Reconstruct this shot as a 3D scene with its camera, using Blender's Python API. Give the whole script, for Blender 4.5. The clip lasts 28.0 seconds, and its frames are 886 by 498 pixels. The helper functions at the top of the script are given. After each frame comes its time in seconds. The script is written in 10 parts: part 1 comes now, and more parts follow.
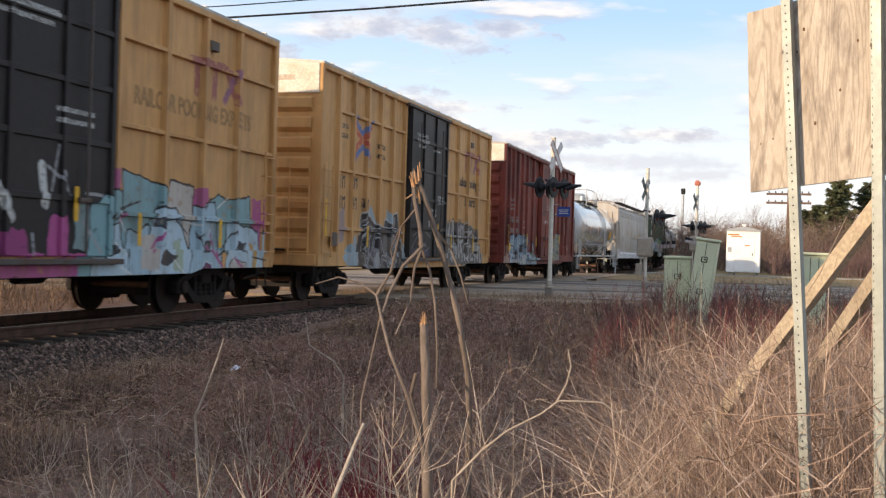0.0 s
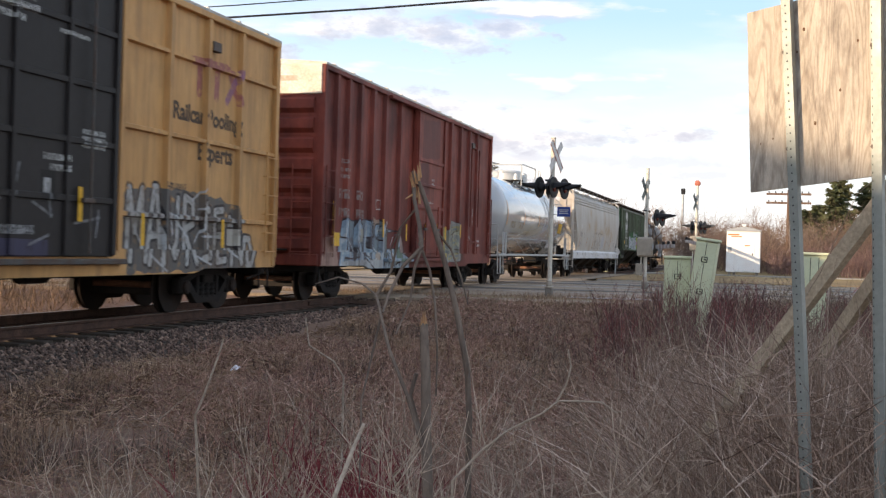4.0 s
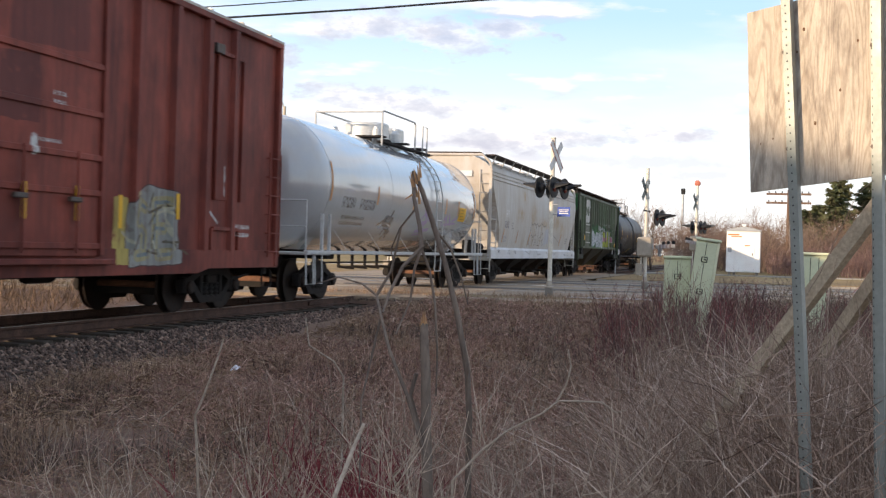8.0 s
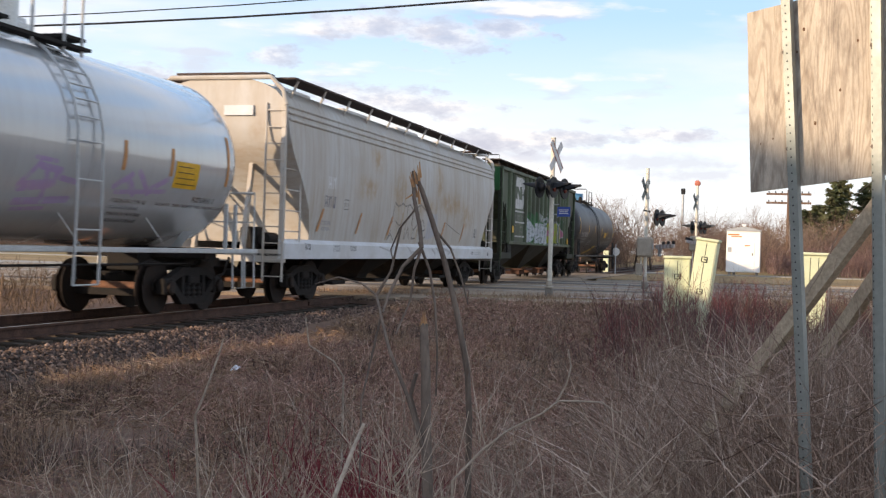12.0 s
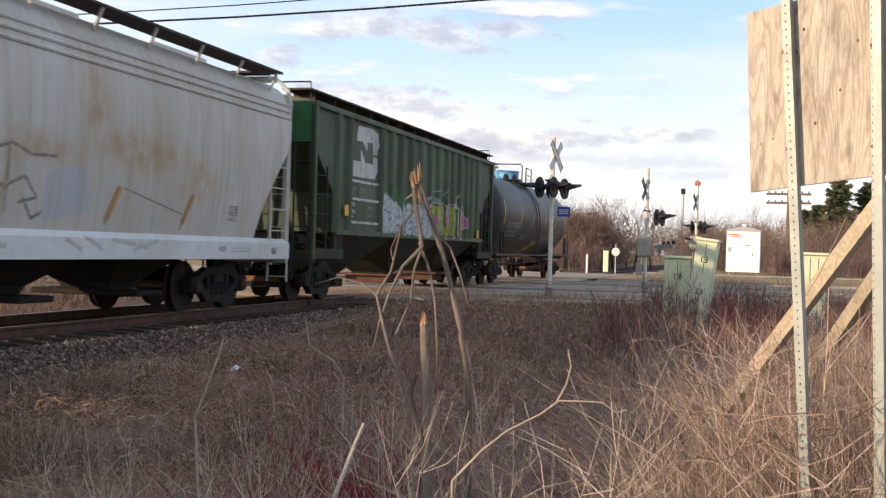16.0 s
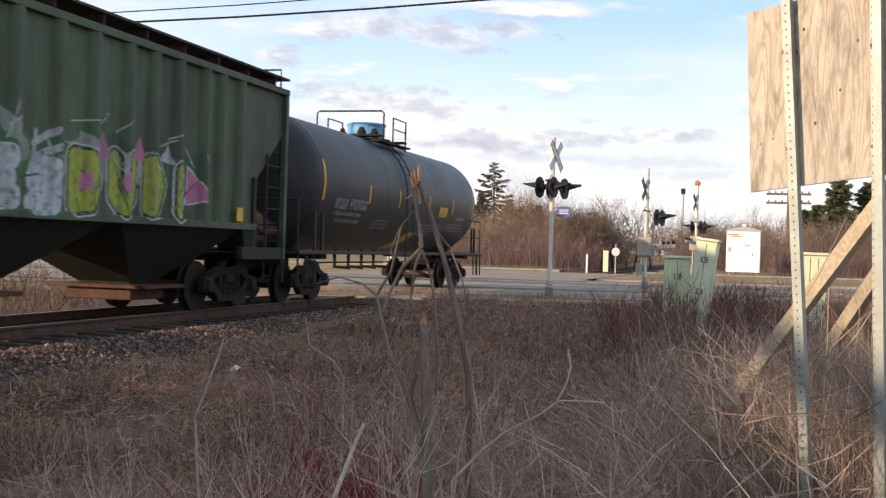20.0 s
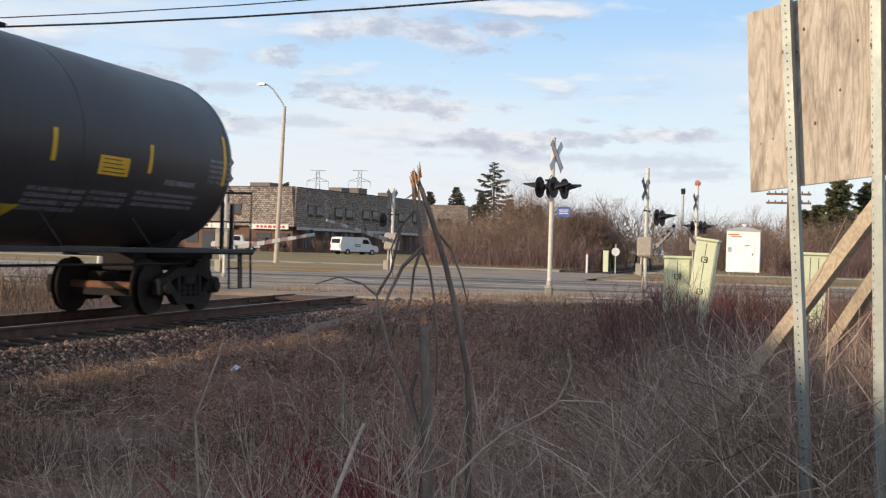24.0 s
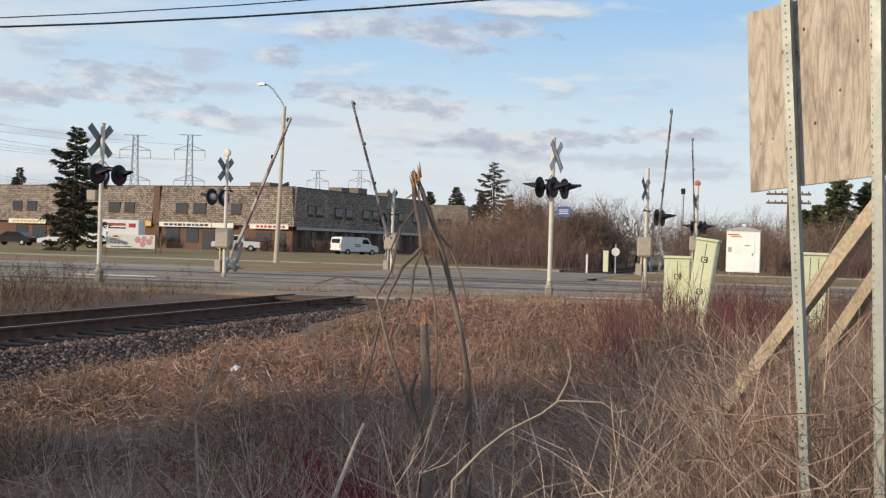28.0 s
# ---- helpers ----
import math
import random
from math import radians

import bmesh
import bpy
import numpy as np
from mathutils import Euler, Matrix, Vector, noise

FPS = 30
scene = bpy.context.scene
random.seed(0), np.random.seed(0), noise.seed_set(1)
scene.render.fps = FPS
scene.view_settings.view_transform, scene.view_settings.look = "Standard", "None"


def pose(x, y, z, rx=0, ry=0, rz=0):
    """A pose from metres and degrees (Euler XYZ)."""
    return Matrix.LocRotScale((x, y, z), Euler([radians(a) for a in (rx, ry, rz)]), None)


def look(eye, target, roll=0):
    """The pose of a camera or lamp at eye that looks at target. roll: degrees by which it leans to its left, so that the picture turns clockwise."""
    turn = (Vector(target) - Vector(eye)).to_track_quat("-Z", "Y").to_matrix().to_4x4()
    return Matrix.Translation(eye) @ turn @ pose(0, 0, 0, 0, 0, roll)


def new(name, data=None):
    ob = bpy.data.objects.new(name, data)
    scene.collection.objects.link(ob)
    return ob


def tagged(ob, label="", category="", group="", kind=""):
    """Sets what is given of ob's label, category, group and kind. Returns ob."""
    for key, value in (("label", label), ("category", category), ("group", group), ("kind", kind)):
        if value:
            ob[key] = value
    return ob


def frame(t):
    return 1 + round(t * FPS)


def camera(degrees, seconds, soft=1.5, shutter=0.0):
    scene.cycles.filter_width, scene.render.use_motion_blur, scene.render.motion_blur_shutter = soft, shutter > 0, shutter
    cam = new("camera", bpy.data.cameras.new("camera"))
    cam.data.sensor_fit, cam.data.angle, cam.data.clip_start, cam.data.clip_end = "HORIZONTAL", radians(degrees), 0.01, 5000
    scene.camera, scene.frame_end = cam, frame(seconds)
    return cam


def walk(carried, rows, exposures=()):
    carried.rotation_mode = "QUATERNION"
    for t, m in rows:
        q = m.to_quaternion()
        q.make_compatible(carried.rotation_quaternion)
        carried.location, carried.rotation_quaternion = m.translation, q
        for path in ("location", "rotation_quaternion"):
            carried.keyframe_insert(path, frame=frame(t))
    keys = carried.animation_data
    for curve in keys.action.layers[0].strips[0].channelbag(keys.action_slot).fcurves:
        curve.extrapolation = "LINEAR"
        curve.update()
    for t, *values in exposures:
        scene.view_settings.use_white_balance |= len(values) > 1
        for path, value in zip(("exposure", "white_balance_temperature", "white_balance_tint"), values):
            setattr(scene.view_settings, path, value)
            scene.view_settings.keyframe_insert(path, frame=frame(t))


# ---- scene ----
import itertools

# ---------------------------------------------------------------- camera
EYE = (10.8, 0.0, 1.27)
YAW, PITCH, ROLL = 15.74, -0.036, 1.73
cam = camera(42.36, 28.0, soft=1.3, shutter=0.5)
CAM_POSE = Matrix.Translation(EYE) @ pose(0, 0, 0, 90 + PITCH, 0, YAW) @ pose(0, 0, 0, 0, 0, ROLL)
walk(cam, [(0.0, CAM_POSE), (28.0, CAM_POSE)],
     exposures=((0.0, 0.38, 6950, 12), (2.0, 0.38, 6950, 12), (3.0, 0.55, 7000, 12), (6.0, 0.57, 6950, 12), (9.0, 0.55, 6900, 12), (12.0, 0.45, 6850, 12), (15.0, 0.44, 6900, 12),
                (20.0, 0.44, 6850, 12), (22.5, 0.28, 6650, 10), (24.5, 0.13, 6500, 8), (26.0, 0.01, 6450, 7), (28.0, -0.04, 6400, 7)))

# ---------------------------------------------------------------- sky and sun
SUN_AZ, SUN_EL = 218.5, 13.5
world = bpy.data.worlds.new("sky")
scene.world = world
world.use_nodes = True
wt = world.node_tree
wt.nodes.clear()


def wnode(kind, **kw):
    n = wt.nodes.new(kind)
    for k, v in kw.items():
        setattr(n, k, v)
    return n


sky = wnode("ShaderNodeTexSky", sky_type="NISHITA", sun_disc=False)
sky.sun_elevation, sky.sun_rotation = radians(SUN_EL), radians(SUN_AZ)
sky.air_density, sky.dust_density, sky.ozone_density = 1.0, 0.8, 1.6
coord = wnode("ShaderNodeTexCoord")
sep = wnode("ShaderNodeSeparateXYZ")
wt.links.new(coord.outputs["Generated"], sep.inputs[0])


def wnoise(scale, detail, rough, loc=(0.0, 0.0, 0.0), size=(1.0, 1.0, 3.2)):
    """Cloud noise on the sky's directions, flattened towards the horizon."""
    mp = wnode("ShaderNodeMapping")
    mp.inputs["Location"].default_value, mp.inputs["Scale"].default_value = loc, size
    wt.links.new(coord.outputs["Generated"], mp.inputs[0])
    n = wnode("ShaderNodeTexNoise")
    n.inputs["Scale"].default_value, n.inputs["Detail"].default_value, n.inputs["Roughness"].default_value = scale, detail, rough
    wt.links.new(mp.outputs[0], n.inputs["Vector"])
    return n


def wramp(src, stops):
    r = wnode("ShaderNodeValToRGB")
    el = r.color_ramp.elements
    while len(el) < len(stops):
        el.new(0.5)
    for e, (p, c) in zip(el, stops):
        e.position, e.color = p, (*c, 1)
    wt.links.new(src, r.inputs[0])
    return r


def wmix(fac, a, b):
    m = wnode("ShaderNodeMix", data_type="RGBA")
    for sock, v in ((m.inputs[0], fac), (m.inputs[6], a), (m.inputs[7], b)):
        if isinstance(v, (int, float)):
            sock.default_value = v
        elif isinstance(v, tuple):
            sock.default_value = (*v, 1)
        else:
            wt.links.new(v, sock)
    return m.outputs[2]


SKYGAIN = 0.38
gain = wnode("ShaderNodeVectorMath", operation="SCALE")
gain.inputs["Scale"].default_value = SKYGAIN
wt.links.new(sky.outputs[0], gain.inputs[0])
haze = wramp(sep.outputs["Z"], [(0.0, (0.88, 0.90, 0.90)), (0.05, (0.83, 0.90, 0.94)), (0.11, (0.70, 0.84, 0.95)), (0.20, (0.42, 0.65, 0.94)), (0.5, (0.26, 0.48, 0.85))])
up = wramp(sep.outputs["Z"], [(0.25, (0, 0, 0)), (0.6, (1, 1, 1))])
c1 = wmix(up.outputs[0], haze.outputs[0], gain.outputs[0])
veil = wramp(wnoise(2.2, 5, 0.55, (4.0, 1.0, 0.0), (1.0, 1.0, 4.5)).outputs[0], [(0.44, (0, 0, 0)), (0.62, (0.8, 0.8, 0.8))])
c2 = wmix(veil.outputs[0], c1, (0.80, 0.83, 0.88))
puff, above = (wnoise(6.4, 7, 0.56, (7.3, 2.2, o), (1.0, 1.0, 4.4)) for o in (0.0, 0.05))
bearing = wnode("ShaderNodeMath", operation="ARCTAN2")
wt.links.new(sep.outputs["X"], bearing.inputs[0])
wt.links.new(sep.outputs["Y"], bearing.inputs[1])
flat_dir = wnode("ShaderNodeCombineXYZ")
wt.links.new(bearing.outputs[0], flat_dir.inputs["X"])
wt.links.new(sep.outputs["Z"], flat_dir.inputs["Y"])
ragged = wnode("ShaderNodeTexNoise")
ragged.inputs["Scale"].default_value, ragged.inputs["Detail"].default_value, ragged.inputs["Roughness"].default_value = 26.0, 6, 0.62
stretch_dir = wnode("ShaderNodeMapping")
stretch_dir.inputs["Scale"].default_value = (1.0, 2.3, 1.0)
wt.links.new(flat_dir.outputs[0], stretch_dir.inputs[0])
wt.links.new(stretch_dir.outputs[0], ragged.inputs["Vector"])


def wmath(op, a, b):
    n = wnode("ShaderNodeMath", operation=op)
    for k, v in enumerate((a, b)):
        if isinstance(v, (int, float)):
            n.inputs[k].default_value = v
        else:
            wt.links.new(v, n.inputs[k])
    return n.outputs[0]


def cloud_bank(clouds):
    """Distance field of a bank of flat clouds (bearing, height, half length, half depth), 1 at their edges."""
    field = None
    for u, v, a, b in clouds:
        off, sc, ln = wnode("ShaderNodeVectorMath", operation="SUBTRACT"), wnode("ShaderNodeVectorMath", operation="MULTIPLY"), wnode("ShaderNodeVectorMath", operation="LENGTH")
        off.inputs[1].default_value, sc.inputs[1].default_value = (u, v, 0), (1 / a, 1 / b, 0)
        wt.links.new(flat_dir.outputs[0], off.inputs[0])
        wt.links.new(off.outputs[0], sc.inputs[0])
        wt.links.new(sc.outputs[0], ln.inputs[0])
        field = ln.outputs["Value"] if field is None else wmath("MINIMUM", field, ln.outputs["Value"])
    return wmath("ADD", field, wmath("MULTIPLY", wmath("SUBTRACT", ragged.outputs[0], 0.5), 3.2))


heavy = cloud_bank([(-0.347, 0.189, 0.061, 0.013), (-0.277, 0.1821, 0.056, 0.0166), (-0.223, 0.1895, 0.042, 0.0106), (-0.622, 0.1189, 0.042, 0.0106), (-0.576, 0.1337, 0.036, 0.0118), (-0.53, 0.1308, 0.036, 0.0177), (-0.555, 0.1171, 0.061, 0.0059), (-0.369, 0.1298, 0.033, 0.0106), (-0.325, 0.1277, 0.061, 0.0118), (-0.28, 0.1224, 0.056, 0.0083), (-0.508, 0.1068, 0.045, 0.0083), (-0.22, 0.0949, 0.064, 0.0106), (-0.167, 0.0999, 0.039, 0.0071), (-0.094, 0.103, 0.056, 0.0077), (-0.429, 0.1602, 0.025, 0.0106), (-0.265, 0.1122, 0.02, 0.0047)])
faint = cloud_bank([(-0.446, 0.1014, 0.031, 0.0083), (-0.398, 0.1055, 0.05, 0.0059), (-0.171, 0.0814, 0.112, 0.0059), (-0.098, 0.0794, 0.084, 0.0083), (-0.06, 0.068, 0.056, 0.0077), (-0.27, 0.0906, 0.05, 0.0047), (-0.493, 0.1471, 0.031, 0.0089), (-0.623, 0.1496, 0.022, 0.0083), (-0.491, 0.1594, 0.031, 0.0035), (-0.457, 0.1313, 0.036, 0.0083), (-0.152, 0.1132, 0.012, 0.0035), (-0.061, 0.1, 0.033, 0.0071), (-0.594, 0.084, 0.067, 0.0071)])
cover = wramp(puff.outputs[0], [(0.54, (0, 0, 0)), (0.66, (0.8, 0.8, 0.8))])
lift = wnode("ShaderNodeMath", operation="SUBTRACT")
wt.links.new(puff.outputs[0], lift.inputs[0])
wt.links.new(above.outputs[0], lift.inputs[1])
rise = wnode("ShaderNodeMapRange")
rise.inputs[1].default_value, rise.inputs[2].default_value = -0.10, 0.12
wt.links.new(lift.outputs[0], rise.inputs[0])
tone = wramp(rise.outputs[0], [(0.0, (0.45, 0.49, 0.61)), (0.5, (0.56, 0.58, 0.68)), (0.75, (0.80, 0.79, 0.80)), (1.0, (0.91, 0.87, 0.85))])
low = wramp(sep.outputs["Z"], [(0.03, (0, 0, 0)), (0.085, (1, 1, 1))])
c3 = wmix(cover.outputs[0], c2, wmix(low.outputs[0], (0.80, 0.82, 0.85), tone.outputs[0]))
body = wramp(heavy, [(0.30, (0.72, 0.72, 0.72)), (0.72, (0.50, 0.50, 0.50)), (1.05, (0, 0, 0))])
thin = wramp(faint, [(0.30, (0.55, 0.55, 0.55)), (1.0, (0, 0, 0))])
depth = wramp(ragged.outputs[0], [(0.36, (0.46, 0.48, 0.59)), (0.48, (0.57, 0.58, 0.67)), (0.58, (0.82, 0.79, 0.79)), (0.68, (0.98, 0.91, 0.87))])
c3 = wmix(body.outputs[0], wmix(thin.outputs[0], c3, (0.56, 0.58, 0.68)), depth.outputs[0])
bg = wnode("ShaderNodeBackground")
bg.inputs["Strength"].default_value = 0.93
wt.links.new(c3, bg.inputs[0])
wo = wnode("ShaderNodeOutputWorld")
wt.links.new(bg.outputs[0], wo.inputs[0])

sun_data = bpy.data.lights.new("sun", "SUN")
sun_data.energy, sun_data.angle, sun_data.color = 4.1, radians(0.6), (1.0, 0.81, 0.60)
sun = new("sun", sun_data)
_a, _e = radians(SUN_AZ), radians(SUN_EL)
sun_dir = Vector((math.sin(_a) * math.cos(_e), math.cos(_a) * math.cos(_e), math.sin(_e)))
sun.matrix_world = look(sun_dir * 300, (0, 0, 0))


# ---------------------------------------------------------------- materials
def material(name, base, rough=0.7, metal=0.0, tint=None, var=0.5, scale=3.0, fine=40.0, bump=0.15, fbump=None,
             island=0.0, objrand=0.0, stretch=(1, 1, 1), spec=0.2, islands=(), grain=0.22):
    """Two scales of variation: wide stains towards tint, fine grain in value; bump from both."""
    m = bpy.data.materials.new(name)
    m.use_nodes = True
    t = m.node_tree
    b = t.nodes["Principled BSDF"]
    b.inputs["Roughness"].default_value, b.inputs["Metallic"].default_value = rough, metal
    b.inputs["Specular IOR Level"].default_value = spec
    tint = tint or tuple(c * 0.55 for c in base)
    co = t.nodes.new("ShaderNodeTexCoord")
    ma = t.nodes.new("ShaderNodeMapping")
    ma.inputs["Scale"].default_value = stretch
    t.links.new(co.outputs["Object"], ma.inputs[0])
    n1, n2 = t.nodes.new("ShaderNodeTexNoise"), t.nodes.new("ShaderNodeTexNoise")
    for n, s, dtl in ((n1, scale, 5), (n2, fine, 3)):
        n.inputs["Scale"].default_value, n.inputs["Detail"].default_value, n.inputs["Roughness"].default_value = s, dtl, 0.6
        t.links.new(ma.outputs[0], n.inputs["Vector"])
    r = t.nodes.new("ShaderNodeMapRange")
    r.inputs[1].default_value, r.inputs[2].default_value, r.inputs[4].default_value = 0.36, 0.68, var
    t.links.new(n1.outputs[0], r.inputs[0])
    mx = t.nodes.new("ShaderNodeMix")
    mx.data_type = "RGBA"
    mx.inputs[6].default_value, mx.inputs[7].default_value = (*base, 1), (*tint, 1)
    t.links.new(r.outputs[0], mx.inputs[0])
    if islands:
        gi = t.nodes.new("ShaderNodeNewGeometry")
        ri = t.nodes.new("ShaderNodeValToRGB")
        while len(ri.color_ramp.elements) < len(islands):
            ri.color_ramp.elements.new(0.5)
        for e, (p, c) in zip(ri.color_ramp.elements, islands):
            e.position, e.color = p, (*c, 1)
        t.links.new(gi.outputs["Random Per Island"], ri.inputs[0])
        t.links.new(ri.outputs[0], mx.inputs[6])
        mx.inputs[7].default_value = (*[sum(c[k] for p, c in islands) / len(islands) * 0.7 for k in range(3)], 1)
    g = t.nodes.new("ShaderNodeMapRange")
    g.inputs[1].default_value, g.inputs[2].default_value = 0.3, 0.7
    g.inputs[3].default_value, g.inputs[4].default_value = 1 - grain, 1 + grain
    t.links.new(n2.outputs[0], g.inputs[0])
    hs = t.nodes.new("ShaderNodeHueSaturation")
    t.links.new(mx.outputs[2], hs.inputs["Color"])
    val = g.outputs[0]
    for amount, kind, sock in ((island, "ShaderNodeNewGeometry", "Random Per Island"), (objrand, "ShaderNodeObjectInfo", "Random")):
        if amount:
            gi = t.nodes.new(kind)
            mr = t.nodes.new("ShaderNodeMapRange")
            mr.inputs[3].default_value, mr.inputs[4].default_value = 1 - amount, 1 + amount
            t.links.new(gi.outputs[sock], mr.inputs[0])
            mu = t.nodes.new("ShaderNodeMath")
            mu.operation = "MULTIPLY"
            t.links.new(val, mu.inputs[0])
            t.links.new(mr.outputs[0], mu.inputs[1])
            val = mu.outputs[0]
    t.links.new(val, hs.inputs["Value"])
    t.links.new(hs.outputs[0], b.inputs["Base Color"])
    rr = t.nodes.new("ShaderNodeMapRange")
    rr.inputs[3].default_value, rr.inputs[4].default_value = max(0.05, rough - 0.12), min(1, rough + 0.12)
    t.links.new(n1.outputs[0], rr.inputs[0])
    t.links.new(rr.outputs[0], b.inputs["Roughness"])
    if bump:
        bp = t.nodes.new("ShaderNodeBump")
        bp.inputs["Strength"].default_value, bp.inputs["Distance"].default_value = bump, 0.01
        t.links.new(n2.outputs[0], bp.inputs["Height"])
        t.links.new(bp.outputs[0], b.inputs["Normal"])
    return m


def spray(m, y0, y1, z0, z1, colours, cell=1.6, edge=0.25, seed=0.0, over="Principled BSDF", strength=1.0, lines=0.06, metric="EUCLIDEAN", ring=None, tall=0.8):
    """Sprayed lettering: colour cells with dark outlines inside a ragged patch of the car's side (object space y, z)."""
    t = m.node_tree
    b = t.nodes[over]
    old = b.inputs["Base Color"].links[0].from_socket
    co = t.nodes.new("ShaderNodeTexCoord")
    sp = t.nodes.new("ShaderNodeSeparateXYZ")
    t.links.new(co.outputs["Object"], sp.inputs[0])
    cb = t.nodes.new("ShaderNodeCombineXYZ")
    cb.inputs["Z"].default_value = seed

    def math_(op, a, c, d=None):
        n = t.nodes.new("ShaderNodeMath")
        n.operation = op
        for i, v in enumerate((a, c, d)):
            if v is None:
                continue
            if isinstance(v, (int, float)):
                n.inputs[i].default_value = v
            else:
                t.links.new(v, n.inputs[i])
        return n.outputs[0]

    t.links.new(math_("ADD", sp.outputs["Y"], math_("MULTIPLY", sp.outputs["Z"], 0.25)), cb.inputs["X"])
    t.links.new(math_("MULTIPLY", sp.outputs["Z"], tall), cb.inputs["Y"])
    wob = t.nodes.new("ShaderNodeTexNoise")
    wob.inputs["Scale"].default_value, wob.inputs["Detail"].default_value = 1.3, 2
    t.links.new(cb.outputs[0], wob.inputs["Vector"])
    w = math_("MULTIPLY", math_("SUBTRACT", wob.outputs[0], 0.5), edge * 4)
    d1 = math_("SUBTRACT", math_("ADD", sp.outputs["Y"], w), y0)
    d2 = math_("SUBTRACT", y1, math_("ADD", sp.outputs["Y"], w))
    d3 = math_("SUBTRACT", sp.outputs["Z"], z0)
    d4 = math_("SUBTRACT", z1, math_("ADD", sp.outputs["Z"], w))
    dm = math_("MINIMUM", math_("MINIMUM", d1, d2), math_("MINIMUM", d3, d4))
    side = math_("GREATER_THAN", sp.outputs["X"], 0.5)
    mask = math_("MULTIPLY", math_("MINIMUM", 1.0, math_("MAXIMUM", 0.0, math_("MULTIPLY", dm, 40.0))), side)
    ad = t.nodes.new("ShaderNodeVectorMath")
    ad.operation = "ADD"
    wv = t.nodes.new("ShaderNodeVectorMath")
    wv.operation = "SCALE"
    wv.inputs["Scale"].default_value = 0.45
    t.links.new(wob.outputs["Color"], wv.inputs[0])
    t.links.new(cb.outputs[0], ad.inputs[0])
    t.links.new(wv.outputs[0], ad.inputs[1])
    vs = []
    for feat in ("F1", "DISTANCE_TO_EDGE"):
        v = t.nodes.new("ShaderNodeTexVoronoi")
        v.feature, v.voronoi_dimensions = feat, "2D"
        v.inputs["Scale"].default_value = cell
        if feat == "F1":
            v.distance = metric
        t.links.new(ad.outputs[0], v.inputs["Vector"])
        vs.append(v)
    rp = t.nodes.new("ShaderNodeValToRGB")
    rp.color_ramp.interpolation = "CONSTANT"
    el = rp.color_ramp.elements
    while len(el) < len(colours):
        el.new(0.5)
    for i, (e, c) in enumerate(zip(el, colours)):
        e.position, e.color = i / len(colours), (*c, 1)
    sx = t.nodes.new("ShaderNodeSeparateColor")
    t.links.new(vs[0].outputs["Color"], sx.inputs[0])
    t.links.new(sx.outputs[0], rp.inputs[0])
    out = t.nodes.new("ShaderNodeMix")
    out.data_type = "RGBA"
    out.inputs[7].default_value = (0.03, 0.035, 0.04, 1)
    t.links.new(math_("LESS_THAN", vs[1].outputs["Distance"], lines), out.inputs[0])
    t.links.new(rp.outputs[0], out.inputs[6])
    last = out.outputs[2]
    if ring:
        lo, hi, colour = ring
        band = math_("MULTIPLY", math_("GREATER_THAN", vs[0].outputs["Distance"], lo), math_("LESS_THAN", vs[0].outputs["Distance"], hi))
        rg_ = t.nodes.new("ShaderNodeMix")
        rg_.data_type = "RGBA"
        rg_.inputs[7].default_value = (*colour, 1)
        t.links.new(band, rg_.inputs[0])
        t.links.new(last, rg_.inputs[6])
        last = rg_.outputs[2]
    fin = t.nodes.new("ShaderNodeMix")
    fin.data_type = "RGBA"
    t.links.new(math_("MULTIPLY", mask, strength), fin.inputs[0])
    t.links.new(old, fin.inputs[6])
    t.links.new(last, fin.inputs[7])
    t.links.new(fin.outputs[2], b.inputs["Base Color"])
    return m


